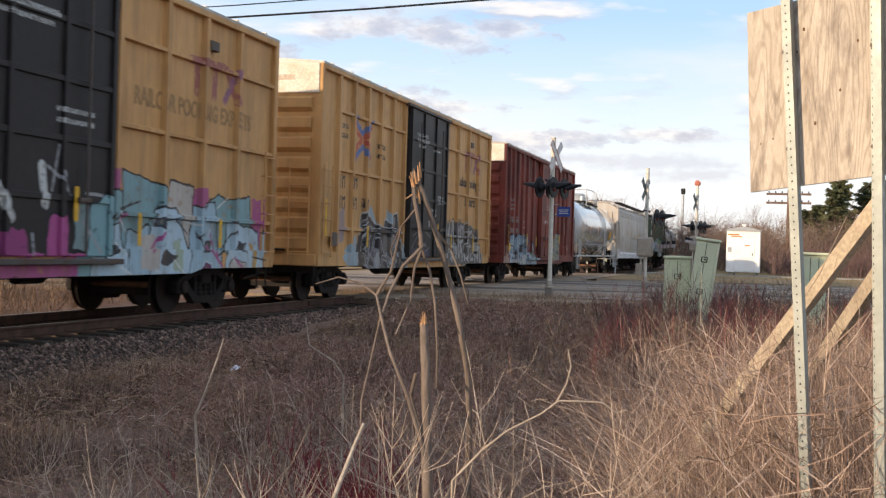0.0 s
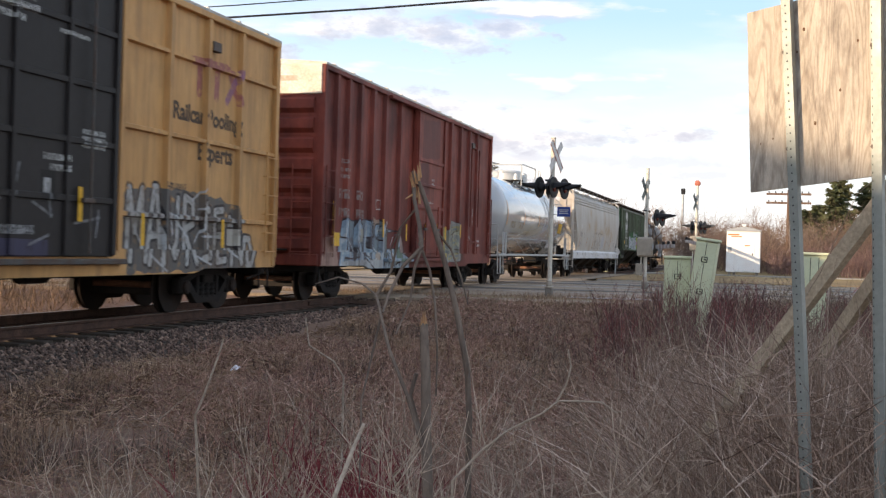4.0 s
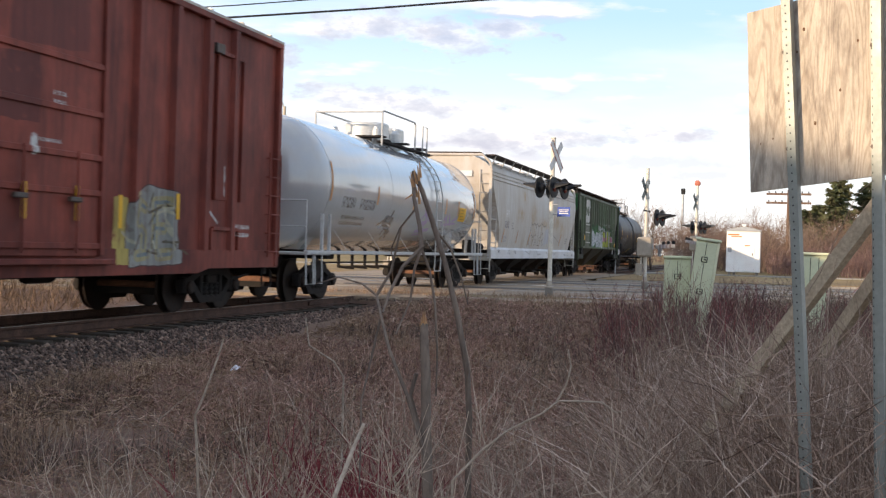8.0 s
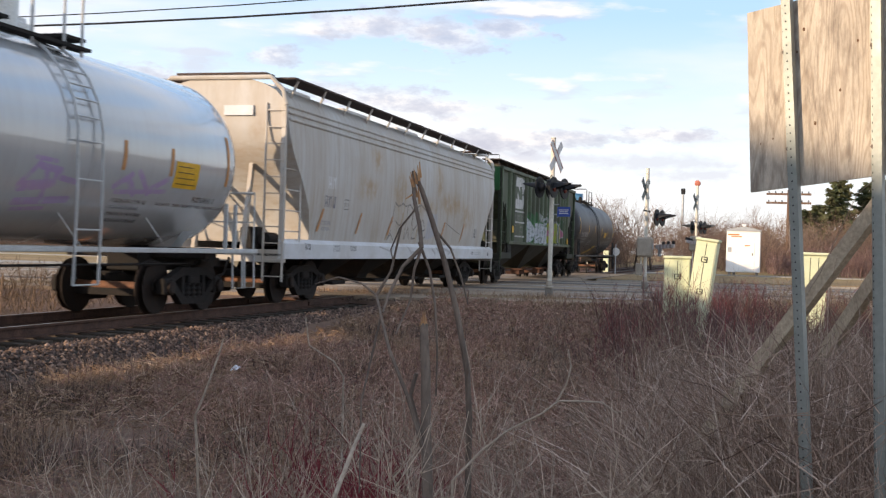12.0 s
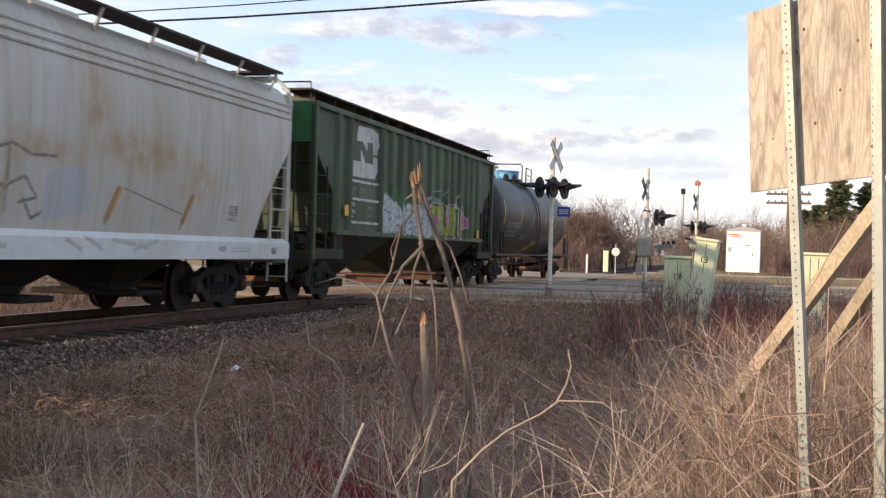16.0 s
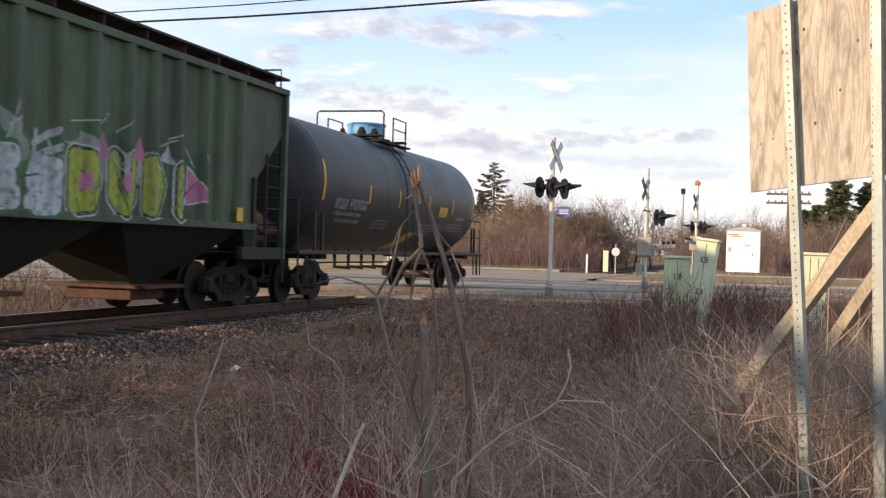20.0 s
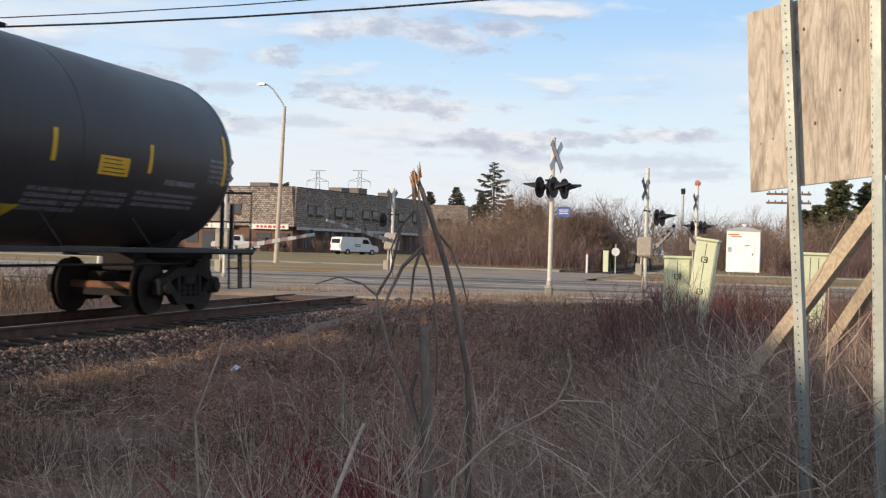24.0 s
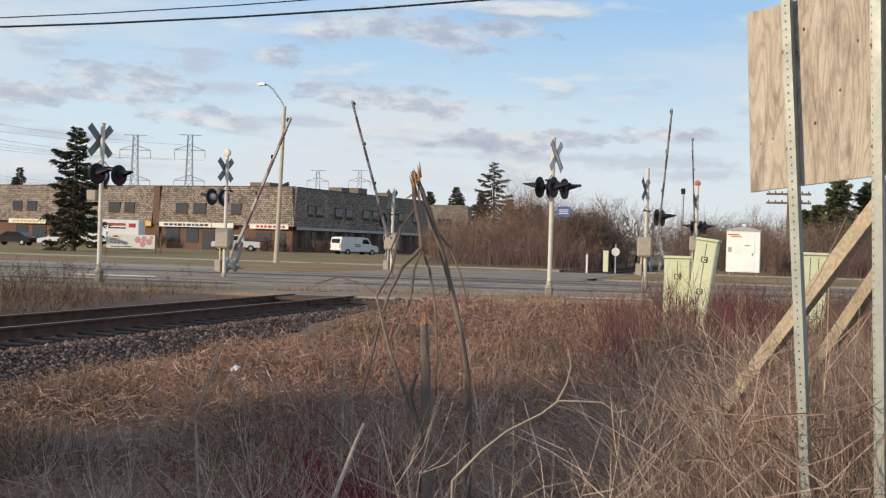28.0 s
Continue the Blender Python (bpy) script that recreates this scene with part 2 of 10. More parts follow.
# ---------------------------------------------------------------- mesh helpers
class Mesh:
    """Collects vertices and faces of one part."""

    def __init__(self):
        self.v, self.f = [], []

    def add(self, verts, faces):
        k = len(self.v)
        self.v += [tuple(p) for p in verts]
        self.f += [tuple(i + k for i in f) for f in faces]
        return self

    def box(self, x0, x1, y0, y1, z0, z1, c=0.0):
        if c <= 0:
            vs = [(x, y, z) for x in (x0, x1) for y in (y0, y1) for z in (z0, z1)]
            return self.add(vs, [(0, 1, 3, 2), (4, 6, 7, 5), (0, 4, 5, 1), (2, 3, 7, 6), (0, 2, 6, 4), (1, 5, 7, 3)])
        c = min(c, (x1 - x0) / 2.2, (y1 - y0) / 2.2, (z1 - z0) / 2.2)
        vs, ix = [], {}
        lo, hi = (x0, y0, z0), (x1, y1, z1)
        for s in itertools.product((0, 1), repeat=3):
            for ax in range(3):
                p = []
                for a in range(3):
                    e = hi[a] if s[a] else lo[a]
                    if a != ax:
                        e += -c if s[a] else c
                    p.append(e)
                ix[s, ax] = len(vs)
                vs.append(p)
        fs = []
        for ax in range(3):
            o = [a for a in range(3) if a != ax]
            for side in (0, 1):
                ring = []
                for u, w in ((0, 0), (1, 0), (1, 1), (0, 1)):
                    s = [0, 0, 0]
                    s[ax], s[o[0]], s[o[1]] = side, u, w
                    ring.append(ix[tuple(s), ax])
                fs.append(tuple(ring))
            for u, w in itertools.product((0, 1), repeat=2):
                s0, s1 = [0, 0, 0], [0, 0, 0]
                s0[o[0]], s0[o[1]], s1[o[0]], s1[o[1]] = u, w, u, w
                s1[ax] = 1
                fs.append((ix[tuple(s0), o[0]], ix[tuple(s1), o[0]], ix[tuple(s1), o[1]], ix[tuple(s0), o[1]]))
        for s in itertools.product((0, 1), repeat=3):
            fs.append(tuple(ix[s, a] for a in range(3)))
        return self.add(vs, fs)

    def tube(self, pts, r, n=8, cap=True):
        """A round bar along points; r a number or one radius per point."""
        pts = [Vector(p) for p in pts]
        rs = [r] * len(pts) if isinstance(r, (int, float)) else r
        vs, fs = [], []
        up = Vector((0, 0, 1))
        u = None
        for i, p in enumerate(pts):
            d = (pts[min(i + 1, len(pts) - 1)] - pts[max(i - 1, 0)]).normalized()
            if u is None:
                u = d.cross(up if abs(d.z) < 0.9 else Vector((1, 0, 0))).normalized()
            else:
                u = (u - d * u.dot(d)).normalized()
            w = d.cross(u)
            for k in range(n):
                a = 2 * math.pi * k / n
                vs.append(p + (u * math.cos(a) + w * math.sin(a)) * rs[i])
        for i in range(len(pts) - 1):
            for k in range(n):
                fs.append((i * n + k, i * n + (k + 1) % n, (i + 1) * n + (k + 1) % n, (i + 1) * n + k))
        if cap:
            fs += [tuple(range(n))[::-1], tuple(range(len(vs) - n, len(vs)))]
        return self.add(vs, fs)

    def lathe(self, axis, prof, n=24, origin=(0, 0, 0)):
        """Turns a profile of (along, radius) round an axis 0, 1 or 2."""
        vs, fs = [], []
        o = [a for a in range(3) if a != axis]
        for h, r in prof:
            for k in range(n):
                a = 2 * math.pi * k / n
                p = list(origin)
                p[axis] += h
                p[o[0]] += r * math.cos(a)
                p[o[1]] += r * math.sin(a)
                vs.append(p)
        for i in range(len(prof) - 1):
            for k in range(n):
                fs.append((i * n + k, i * n + (k + 1) % n, (i + 1) * n + (k + 1) % n, (i + 1) * n + k))
        fs += [tuple(range(n))[::-1], tuple(range(len(vs) - n, len(vs)))]
        return self.add(vs, fs)

    def prism(self, axis, poly, a0, a1):
        """Pushes a polygon (in the two other axes, in order) along an axis."""
        o = [a for a in range(3) if a != axis]
        vs = []
        for a in (a0, a1):
            for q in poly:
                p = [0, 0, 0]
                p[axis], p[o[0]], p[o[1]] = a, q[0], q[1]
                vs.append(p)
        n = len(poly)
        return self.add(vs, [tuple(range(n))[::-1], tuple(range(n, 2 * n))] + [(i, (i + 1) % n, n + (i + 1) % n, n + i) for i in range(n)])

    def beam(self, p, q, w, h, side=None):
        """A rectangular bar from p to q, w wide along side, h across."""
        p, q = Vector(p), Vector(q)
        d = (q - p).normalized()
        s = Vector(side) if side else d.cross(Vector((0, 0, 1)) if abs(d.z) < 0.95 else Vector((1, 0, 0)))
        s = (s - d * s.dot(d)).normalized()
        t = d.cross(s)
        vs = [e + s * (a * w / 2) + t * (b * h / 2) for e in (p, q) for a, b in ((-1, -1), (1, -1), (1, 1), (-1, 1))]
        return self.add(vs, [(3, 2, 1, 0), (4, 5, 6, 7)] + [(i, (i + 1) % 4, 4 + (i + 1) % 4, 4 + i) for i in range(4)])

    def data(self, name, mat, smooth=False):
        me = bpy.data.meshes.new(name)
        me.from_pydata(self.v, [], self.f)
        me.materials.append(mat)
        if smooth:
            me.shade_smooth()
            me.set_sharp_from_angle(angle=radians(38))
        if len(self.f) < 60000:
            bm = bmesh.new()
            bm.from_mesh(me)
            bmesh.ops.recalc_face_normals(bm, faces=bm.faces)
            bm.to_mesh(me)
            bm.free()
        me.update()
        return me


def part(name, mesh, mat, parent=None, label="", smooth=False, at=None):
    """Links a mesh as one object under a thing or a part."""
    ob = new(name, mesh.data(name, mat, smooth) if isinstance(mesh, Mesh) else mesh)
    ob.parent = parent
    if at is not None:
        ob.matrix_basis = at
    return tagged(ob, label)


def thing(name, label, category, at=None, group="", kind=""):
    ob = new(name)
    ob.empty_display_size = 0.2
    if at is not None:
        ob.matrix_basis = at
    return tagged(ob, label, category, group, kind)


def B(*a, **k):
    return Mesh().box(*a, **k)


def T(*a, **k):
    return Mesh().tube(*a, **k)


# ---------------------------------------------------------------- train: paints
def strokes(m, segs, layers=()):
    """Painted bars on a car's near side: rows of (y0, z0, y1, z1, width, colour) in object space."""
    t = m.node_tree
    b = t.nodes["Principled BSDF"]
    co = t.nodes.new("ShaderNodeTexCoord")
    sp = t.nodes.new("ShaderNodeSeparateXYZ")
    t.links.new(co.outputs["Object"], sp.inputs[0])
    cb = t.nodes.new("ShaderNodeCombineXYZ")
    t.links.new(sp.outputs["Y"], cb.inputs["X"])
    t.links.new(sp.outputs["Z"], cb.inputs["Y"])
    gt = t.nodes.new("ShaderNodeMath")
    gt.operation = "GREATER_THAN"
    gt.inputs[1].default_value = 0.5
    t.links.new(sp.outputs["X"], gt.inputs[0])
    wear = t.nodes.new("ShaderNodeTexNoise")
    wear.inputs["Scale"].default_value, wear.inputs["Detail"].default_value = 9.0, 4
    t.links.new(cb.outputs[0], wear.inputs["Vector"])
    wr = t.nodes.new("ShaderNodeMapRange")
    wr.inputs[1].default_value, wr.inputs[2].default_value = 0.28, 0.5
    t.links.new(wear.outputs[0], wr.inputs[0])
    sw = t.nodes.new("ShaderNodeMath")
    sw.operation = "MULTIPLY"
    t.links.new(gt.outputs[0], sw.inputs[0])
    t.links.new(wr.outputs[0], sw.inputs[1])

    def vm(op, a, c):
        n = t.nodes.new("ShaderNodeVectorMath")
        n.operation = op
        for i, v in enumerate((a, c)):
            if v is None:
                continue
            if isinstance(v, tuple):
                n.inputs[i].default_value = v
            else:
                t.links.new(v, n.inputs[i])
        return n

    def math_(op, a, c, d=None):
        n = t.nodes.new("ShaderNodeMath")
        n.operation = op
        for i, v in enumerate((a, c, d)):
            if v is None:
                continue
            if isinstance(v, (int, float)):
                n.inputs[i].default_value = v
            else:
                t.links.new(v, n.inputs[i])
        return n.outputs[0]

    def over(mask, colour):
        mx = t.nodes.new("ShaderNodeMix")
        mx.data_type = "RGBA"
        mx.inputs[7].default_value = (*colour, 1)
        t.links.new(mask, mx.inputs[0])
        t.links.new(b.inputs["Base Color"].links[0].from_socket, mx.inputs[6])
        t.links.new(mx.outputs[2], b.inputs["Base Color"])

    groups = {}
    for y0, z0, y1, z1, width, colour in segs:
        if z0 == z1 and y1 - y0 > 1.7 * width:
            # a row of letter-size bars
            n = max(2, round((y1 - y0) / (0.78 * width)))
            u = math_("MULTIPLY", math_("SUBTRACT", sp.outputs["Y"], y0), n / (y1 - y0))
            inside = math_("MULTIPLY", math_("GREATER_THAN", u, 0.0), math_("LESS_THAN", u, n - 0.25))
            tooth = math_("LESS_THAN", math_("FRACT", u, None), 0.74)
            band = math_("LESS_THAN", math_("ABSOLUTE", math_("SUBTRACT", sp.outputs["Z"], z0), None), width / 2)
            gv = t.nodes.new("ShaderNodeCombineXYZ")
            t.links.new(math_("FLOOR", u, None), gv.inputs["X"])
            t.links.new(math_("FLOOR", math_("MULTIPLY", math_("SUBTRACT", sp.outputs["Z"], z0 - width), 5.0 / width), None), gv.inputs["Y"])
            gn = t.nodes.new("ShaderNodeTexWhiteNoise")
            gn.noise_dimensions = "2D"
            t.links.new(gv.outputs[0], gn.inputs["Vector"])
            core = math_("LESS_THAN", math_("ABSOLUTE", math_("SUBTRACT", math_("FRACT", u, None), 0.37), None), 0.15)
            tooth = math_("MULTIPLY", tooth, math_("SUBTRACT", 1.0, math_("MULTIPLY", core, math_("LESS_THAN", gn.outputs["Value"], 0.55))))
            over(math_("MULTIPLY", math_("MULTIPLY", math_("MULTIPLY", inside, tooth), band), sw.outputs[0]), colour)
            continue
        groups.setdefault((width, colour), []).append((y0, z0, y1, z1))

    def field(rows):
        """Distance to the nearest of the segments."""
        near = None
        for y0, z0, y1, z1 in rows:
            ba = (y1 - y0, z1 - z0, 0.0)
            l2 = ba[0] ** 2 + ba[1] ** 2
            pa = vm("SUBTRACT", cb.outputs[0], (y0, z0, 0.0))
            dt = vm("DOT_PRODUCT", pa.outputs[0], (ba[0] / l2, ba[1] / l2, 0.0))
            cl = t.nodes.new("ShaderNodeClamp")
            t.links.new(dt.outputs["Value"], cl.inputs[0])
            sc = vm("SCALE", ba, None)
            t.links.new(cl.outputs[0], sc.inputs["Scale"])
            ds = vm("DISTANCE", pa.outputs[0], sc.outputs[0]).outputs["Value"]
            near = ds if near is None else math_("MINIMUM", near, ds)
        return near

    if layers:
        near = field([r for rows in groups.values() for r in rows])
        for pen, colour in layers:
            over(math_("MULTIPLY", math_("LESS_THAN", near, pen / 2), sw.outputs[0]), colour)
        return m
    for (width, colour), rows in groups.items():
        over(math_("MULTIPLY", math_("LESS_THAN", field(rows), width / 2), sw.outputs[0]), colour)
    return m


def painted(m, shapes, wobble=0.24, round_=0.10):
    """Sprayed letter shapes on a car's near side: (corners (y, z), fill, outline, outline width), with soft corners."""
    t = m.node_tree
    b = t.nodes["Principled BSDF"]
    co = t.nodes.new("ShaderNodeTexCoord")
    sp = t.nodes.new("ShaderNodeSeparateXYZ")
    t.links.new(co.outputs["Object"], sp.inputs[0])
    wob = t.nodes.new("ShaderNodeTexNoise")
    wob.inputs["Scale"].default_value, wob.inputs["Detail"].default_value = 2.6, 3
    t.links.new(co.outputs["Object"], wob.inputs["Vector"])
    wear = t.nodes.new("ShaderNodeTexNoise")
    wear.inputs["Scale"].default_value, wear.inputs["Detail"].default_value = 6.0, 5
    t.links.new(co.outputs["Object"], wear.inputs["Vector"])

    def mt(op, a, c, d=None):
        n = t.nodes.new("ShaderNodeMath")
        n.operation = op
        for i, v in enumerate((a, c, d)):
            if isinstance(v, (int, float)):
                n.inputs[i].default_value = v
            elif v is not None:
                t.links.new(v, n.inputs[i])
        return n.outputs[0]

    shift = mt("MULTIPLY", mt("SUBTRACT", wob.outputs[0], 0.5), wobble)
    pt = t.nodes.new("ShaderNodeCombineXYZ")
    t.links.new(mt("ADD", sp.outputs["Y"], shift), pt.inputs["X"])
    t.links.new(mt("SUBTRACT", sp.outputs["Z"], shift), pt.inputs["Y"])
    pt.inputs["Z"].default_value = 1.0
    side = mt("GREATER_THAN", sp.outputs["X"], 0.5)
    worn = mt("MULTIPLY", side, mt("MINIMUM", 0.97, mt("MULTIPLY_ADD", wear.outputs[0], 5.0, -1.1)))
    for corners, fill, line, width in shapes:
        cy, cz = sum(p[0] for p in corners) / len(corners), sum(p[1] for p in corners) / len(corners)
        dist = None
        for (ya, za), (yb, zb) in zip(corners, corners[1:] + corners[:1]):
            ny, nz = zb - za, ya - yb
            ln = math.hypot(ny, nz)
            ny, nz = ny / ln, nz / ln
            c = ny * ya + nz * za
            if ny * cy + nz * cz > c:
                ny, nz, c = -ny, -nz, -c
            dn = t.nodes.new("ShaderNodeVectorMath")
            dn.operation = "DOT_PRODUCT"
            dn.inputs[1].default_value = (ny, nz, -c)
            t.links.new(pt.outputs[0], dn.inputs[0])
            dist = dn.outputs["Value"] if dist is None else mt("SMOOTH_MAX", dist, dn.outputs["Value"], round_)
        for lim, colour in ((width, line), (0.0, fill)):
            if colour is None or (lim == 0.0 and width < 0):
                continue
            mk = mt("MULTIPLY", mt("LESS_THAN", dist, lim), worn)
            mx = t.nodes.new("ShaderNodeMix")
            mx.data_type = "RGBA"
            mx.inputs[7].default_value = (*colour, 1)
            t.links.new(mk, mx.inputs[0])
            t.links.new(b.inputs["Base Color"].links[0].from_socket, mx.inputs[6])
            t.links.new(mx.outputs[2], b.inputs["Base Color"])
    return m


FONT = {"G": ((0.98, 0.78), (0.55, 1.02), (0.03, 0.6), (0.3, 0.0), (0.95, 0.02), (0.95, 0.36), (0.62, 0.36)), "O": ((0.5, 1.0), (0.12, 0.5), (0.5, 0.02), (0.88, 0.5), (0.5, 1.0)), "N": ((0.1, 0.0), (0.12, 1.0), (0.85, 0.05), (0.88, 1.0)),
        "E": ((0.85, 0.98), (0.12, 0.95), (0.12, 0.5), (0.7, 0.5), (0.12, 0.5), (0.12, 0.02), (0.9, 0.05)), "S": ((0.9, 0.9), (0.3, 1.0), (0.15, 0.62), (0.85, 0.42), (0.8, 0.05), (0.1, 0.02)), "D": ((0.12, 0.0), (0.12, 0.98), (0.6, 0.95), (0.9, 0.5), (0.6, 0.05), (0.12, 0.0)), "I": ((0.5, 0.0), (0.5, 1.0)),
        "R": ((0.12, 0.0), (0.12, 1.0), (0.75, 0.92), (0.8, 0.6), (0.15, 0.5), (0.9, 0.0)), "A": ((0.0, 0.0), (0.45, 1.0), (0.62, 1.0), (1.0, 0.0), (0.85, 0.38), (0.2, 0.36)), "H": ((0.1, 0.0), (0.15, 1.0), (0.12, 0.5), (0.88, 0.52), (0.85, 1.0), (0.9, 0.0)),
        "T": ((0.0, 0.95), (1.0, 1.0), (0.52, 0.97), (0.5, 0.0)), "U": ((0.08, 1.0), (0.1, 0.25), (0.5, 0.0), (0.9, 0.25), (0.92, 1.0)), "C": ((0.92, 0.85), (0.5, 1.0), (0.1, 0.55), (0.45, 0.02), (0.95, 0.15)), "M": ((0.05, 0.0), (0.12, 1.0), (0.5, 0.4), (0.88, 1.0), (0.95, 0.0))}


def sprayed(m, spans, layers):
    """Sprayed letters: rows of (letter, y0, y1, z0, z1) drawn over and over with a pen, widest layer first."""
    rows = []
    for ch, y0, y1, z0, z1 in spans:
        ps = [(y0 + (y1 - y0) * u, z0 + (z1 - z0) * v) for u, v in FONT[ch]]
        rows += [(a[0], a[1], c[0], c[1] + (0.001 if a[1] == c[1] else 0.0), 0.1, (0, 0, 0)) for a, c in zip(ps, ps[1:])]
    strokes(m, rows, layers)


ORANGE, BLACK, REDOX = (0.62, 0.345, 0.135), (0.028, 0.025, 0.024), (0.27, 0.062, 0.042)
INK, PALE, DULL = (0.035, 0.03, 0.03), (0.50, 0.50, 0.48), (0.30, 0.25, 0.23)
FADED = (0.34, 0.11, 0.10)


_gs = random.Random(31)


def scribble(m, count, y0, y1, z0, z1, colour, width, steep=1.2):
    """Loose spray lines across a piece."""
    rows = []
    for i in range(count):
        y, z, a, ln = _gs.uniform(y0, y1), _gs.uniform(z0, z1), _gs.uniform(-steep, steep), _gs.uniform(0.25, 0.7)
        rows.append((y, z, y + ln * math.cos(a), min(z1 + 0.2, max(0.7, z + ln * math.sin(a))) + 0.003, width, colour))
    strokes(m, rows)


def stained(m, spots, colour, amount):
    """Soft blotches on a car's near side: (y, z, half length, half height) each."""
    t = m.node_tree
    b = t.nodes["Principled BSDF"]
    co = t.nodes.new("ShaderNodeTexCoord")
    nz = t.nodes.new("ShaderNodeTexNoise")
    nz.inputs["Scale"].default_value, nz.inputs["Detail"].default_value, nz.inputs["Roughness"].default_value = 2.4, 6, 0.7
    t.links.new(co.outputs["Object"], nz.inputs["Vector"])
    total = None
    for y, z, ry, rz in spots:
        mp = t.nodes.new("ShaderNodeMapping")
        mp.vector_type = "POINT"
        mp.inputs["Location"].default_value = (0.0, -y / ry, -z / rz)
        mp.inputs["Scale"].default_value = (0.0, 1.0 / ry, 1.0 / rz)
        t.links.new(co.outputs["Object"], mp.inputs[0])
        ln = t.nodes.new("ShaderNodeVectorMath")
        ln.operation = "LENGTH"
        t.links.new(mp.outputs[0], ln.inputs[0])
        r = t.nodes.new("ShaderNodeMapRange")
        r.interpolation_type = "SMOOTHSTEP"
        r.inputs[1].default_value, r.inputs[2].default_value, r.inputs[3].default_value, r.inputs[4].default_value = 0.1, 1.0, 1.0, 0.0
        t.links.new(ln.outputs["Value"], r.inputs[0])
        if total is None:
            total = r.outputs[0]
            continue
        n = t.nodes.new("ShaderNodeMath")
        n.operation = "MAXIMUM"
        t.links.new(total, n.inputs[0])
        t.links.new(r.outputs[0], n.inputs[1])
        total = n.outputs[0]
    k = t.nodes.new("ShaderNodeMapRange")
    k.inputs[1].default_value, k.inputs[2].default_value, k.inputs[4].default_value = 0.36, 0.62, amount
    t.links.new(nz.outputs[0], k.inputs[0])
    f = t.nodes.new("ShaderNodeMath")
    f.operation = "MULTIPLY"
    t.links.new(total, f.inputs[0])
    t.links.new(k.outputs[0], f.inputs[1])
    mx = t.nodes.new("ShaderNodeMix")
    mx.data_type = "RGBA"
    mx.inputs[7].default_value = (*colour, 1)
    t.links.new(f.outputs[0], mx.inputs[0])
    t.links.new(b.inputs["Base Color"].links[0].from_socket, mx.inputs[6])
    t.links.new(mx.outputs[2], b.inputs["Base Color"])


def weathered(m, dirt, amount, low=1.2, soot=0.5):
    """Rain-washed streaks down the sides and road grime thickening towards the sill."""
    t = m.node_tree
    b = t.nodes["Principled BSDF"]
    co = t.nodes.new("ShaderNodeTexCoord")
    mp = t.nodes.new("ShaderNodeMapping")
    mp.inputs["Scale"].default_value = (1.0, 3.4, 0.22)
    t.links.new(co.outputs["Object"], mp.inputs[0])
    a, c = t.nodes.new("ShaderNodeTexNoise"), t.nodes.new("ShaderNodeTexNoise")
    for n, s_, dt in ((a, 2.2, 6), (c, 1.1, 6)):
        n.inputs["Scale"].default_value, n.inputs["Detail"].default_value, n.inputs["Roughness"].default_value = s_, dt, 0.65
    t.links.new(mp.outputs[0], a.inputs["Vector"])
    t.links.new(co.outputs["Object"], c.inputs["Vector"])
    for n, lo, hi, k in ((a, 0.46, 0.72, amount), (c, 0.48, 0.75, soot)):
        r = t.nodes.new("ShaderNodeMapRange")
        r.inputs[1].default_value, r.inputs[2].default_value, r.inputs[4].default_value = lo, hi, k
        t.links.new(n.outputs[0], r.inputs[0])
        mx = t.nodes.new("ShaderNodeMix")
        mx.data_type = "RGBA"
        mx.inputs[7].default_value = (*dirt, 1)
        t.links.new(r.outputs[0], mx.inputs[0])
        t.links.new(b.inputs["Base Color"].links[0].from_socket, mx.inputs[6])
        t.links.new(mx.outputs[2], b.inputs["Base Color"])
    return m


def orange_paint(name):
    return material(name, ORANGE, 0.55, tint=(0.40, 0.195, 0.065), var=0.6, scale=0.7, fine=6, bump=0.03, grain=0.05, stretch=(1, 1, 0.4))


m_orange = orange_paint("orange paint")
SOOT, ASH, FROST, SKYB = (0.022, 0.022, 0.026), (0.13, 0.13, 0.14), (0.46, 0.47, 0.48), (0.29, 0.40, 0.46)
painted(m_orange, [
    ([(-6.6, 1.35), (-6.6, 2.1), (-6.05, 2.1), (-6.05, 1.35)], (0.31, 0.24, 0.24), None, 0.0),
    ([(-6.33, 1.0), (-5.26, 1.54), (-5.22, 0.6), (-6.2, 0.88)], SKYB, None, 0.0),
    ([(-1.96, 0.6), (-1.9, 1.40), (-1.42, 0.95), (-1.30, 0.6)], SKYB, None, 0.0),
    ([(-4.6, 1.9), (-4.3, 2.28), (-3.85, 1.85)], SKYB, None, 0.0),
    ([(-3.25, 1.85), (-3.0, 2.22), (-2.6, 1.85)], SKYB, None, 0.0),
    ([(-5.06, 1.60), (-5.02, 1.95), (-4.72, 2.06), (-4.25, 1.95), (-3.62, 1.72), (-3.7, 1.55)], SOOT, FROST, 0.035),
    ([(-3.32, 1.55), (-3.22, 1.98), (-2.95, 1.92), (-2.62, 1.55)], (0.055, 0.055, 0.06), FROST, 0.03),
    ([(-2.72, 1.60), (-2.58, 2.08), (-2.18, 2.14), (-2.02, 1.60)], SOOT, FROST, 0.035),
    ([(-5.30, 0.58), (-5.28, 1.22), (-4.92, 1.70), (-4.3, 1.74), (-2.3, 1.74), (-1.98, 1.66), (-1.86, 0.58)], SOOT, FROST, 0.02)])
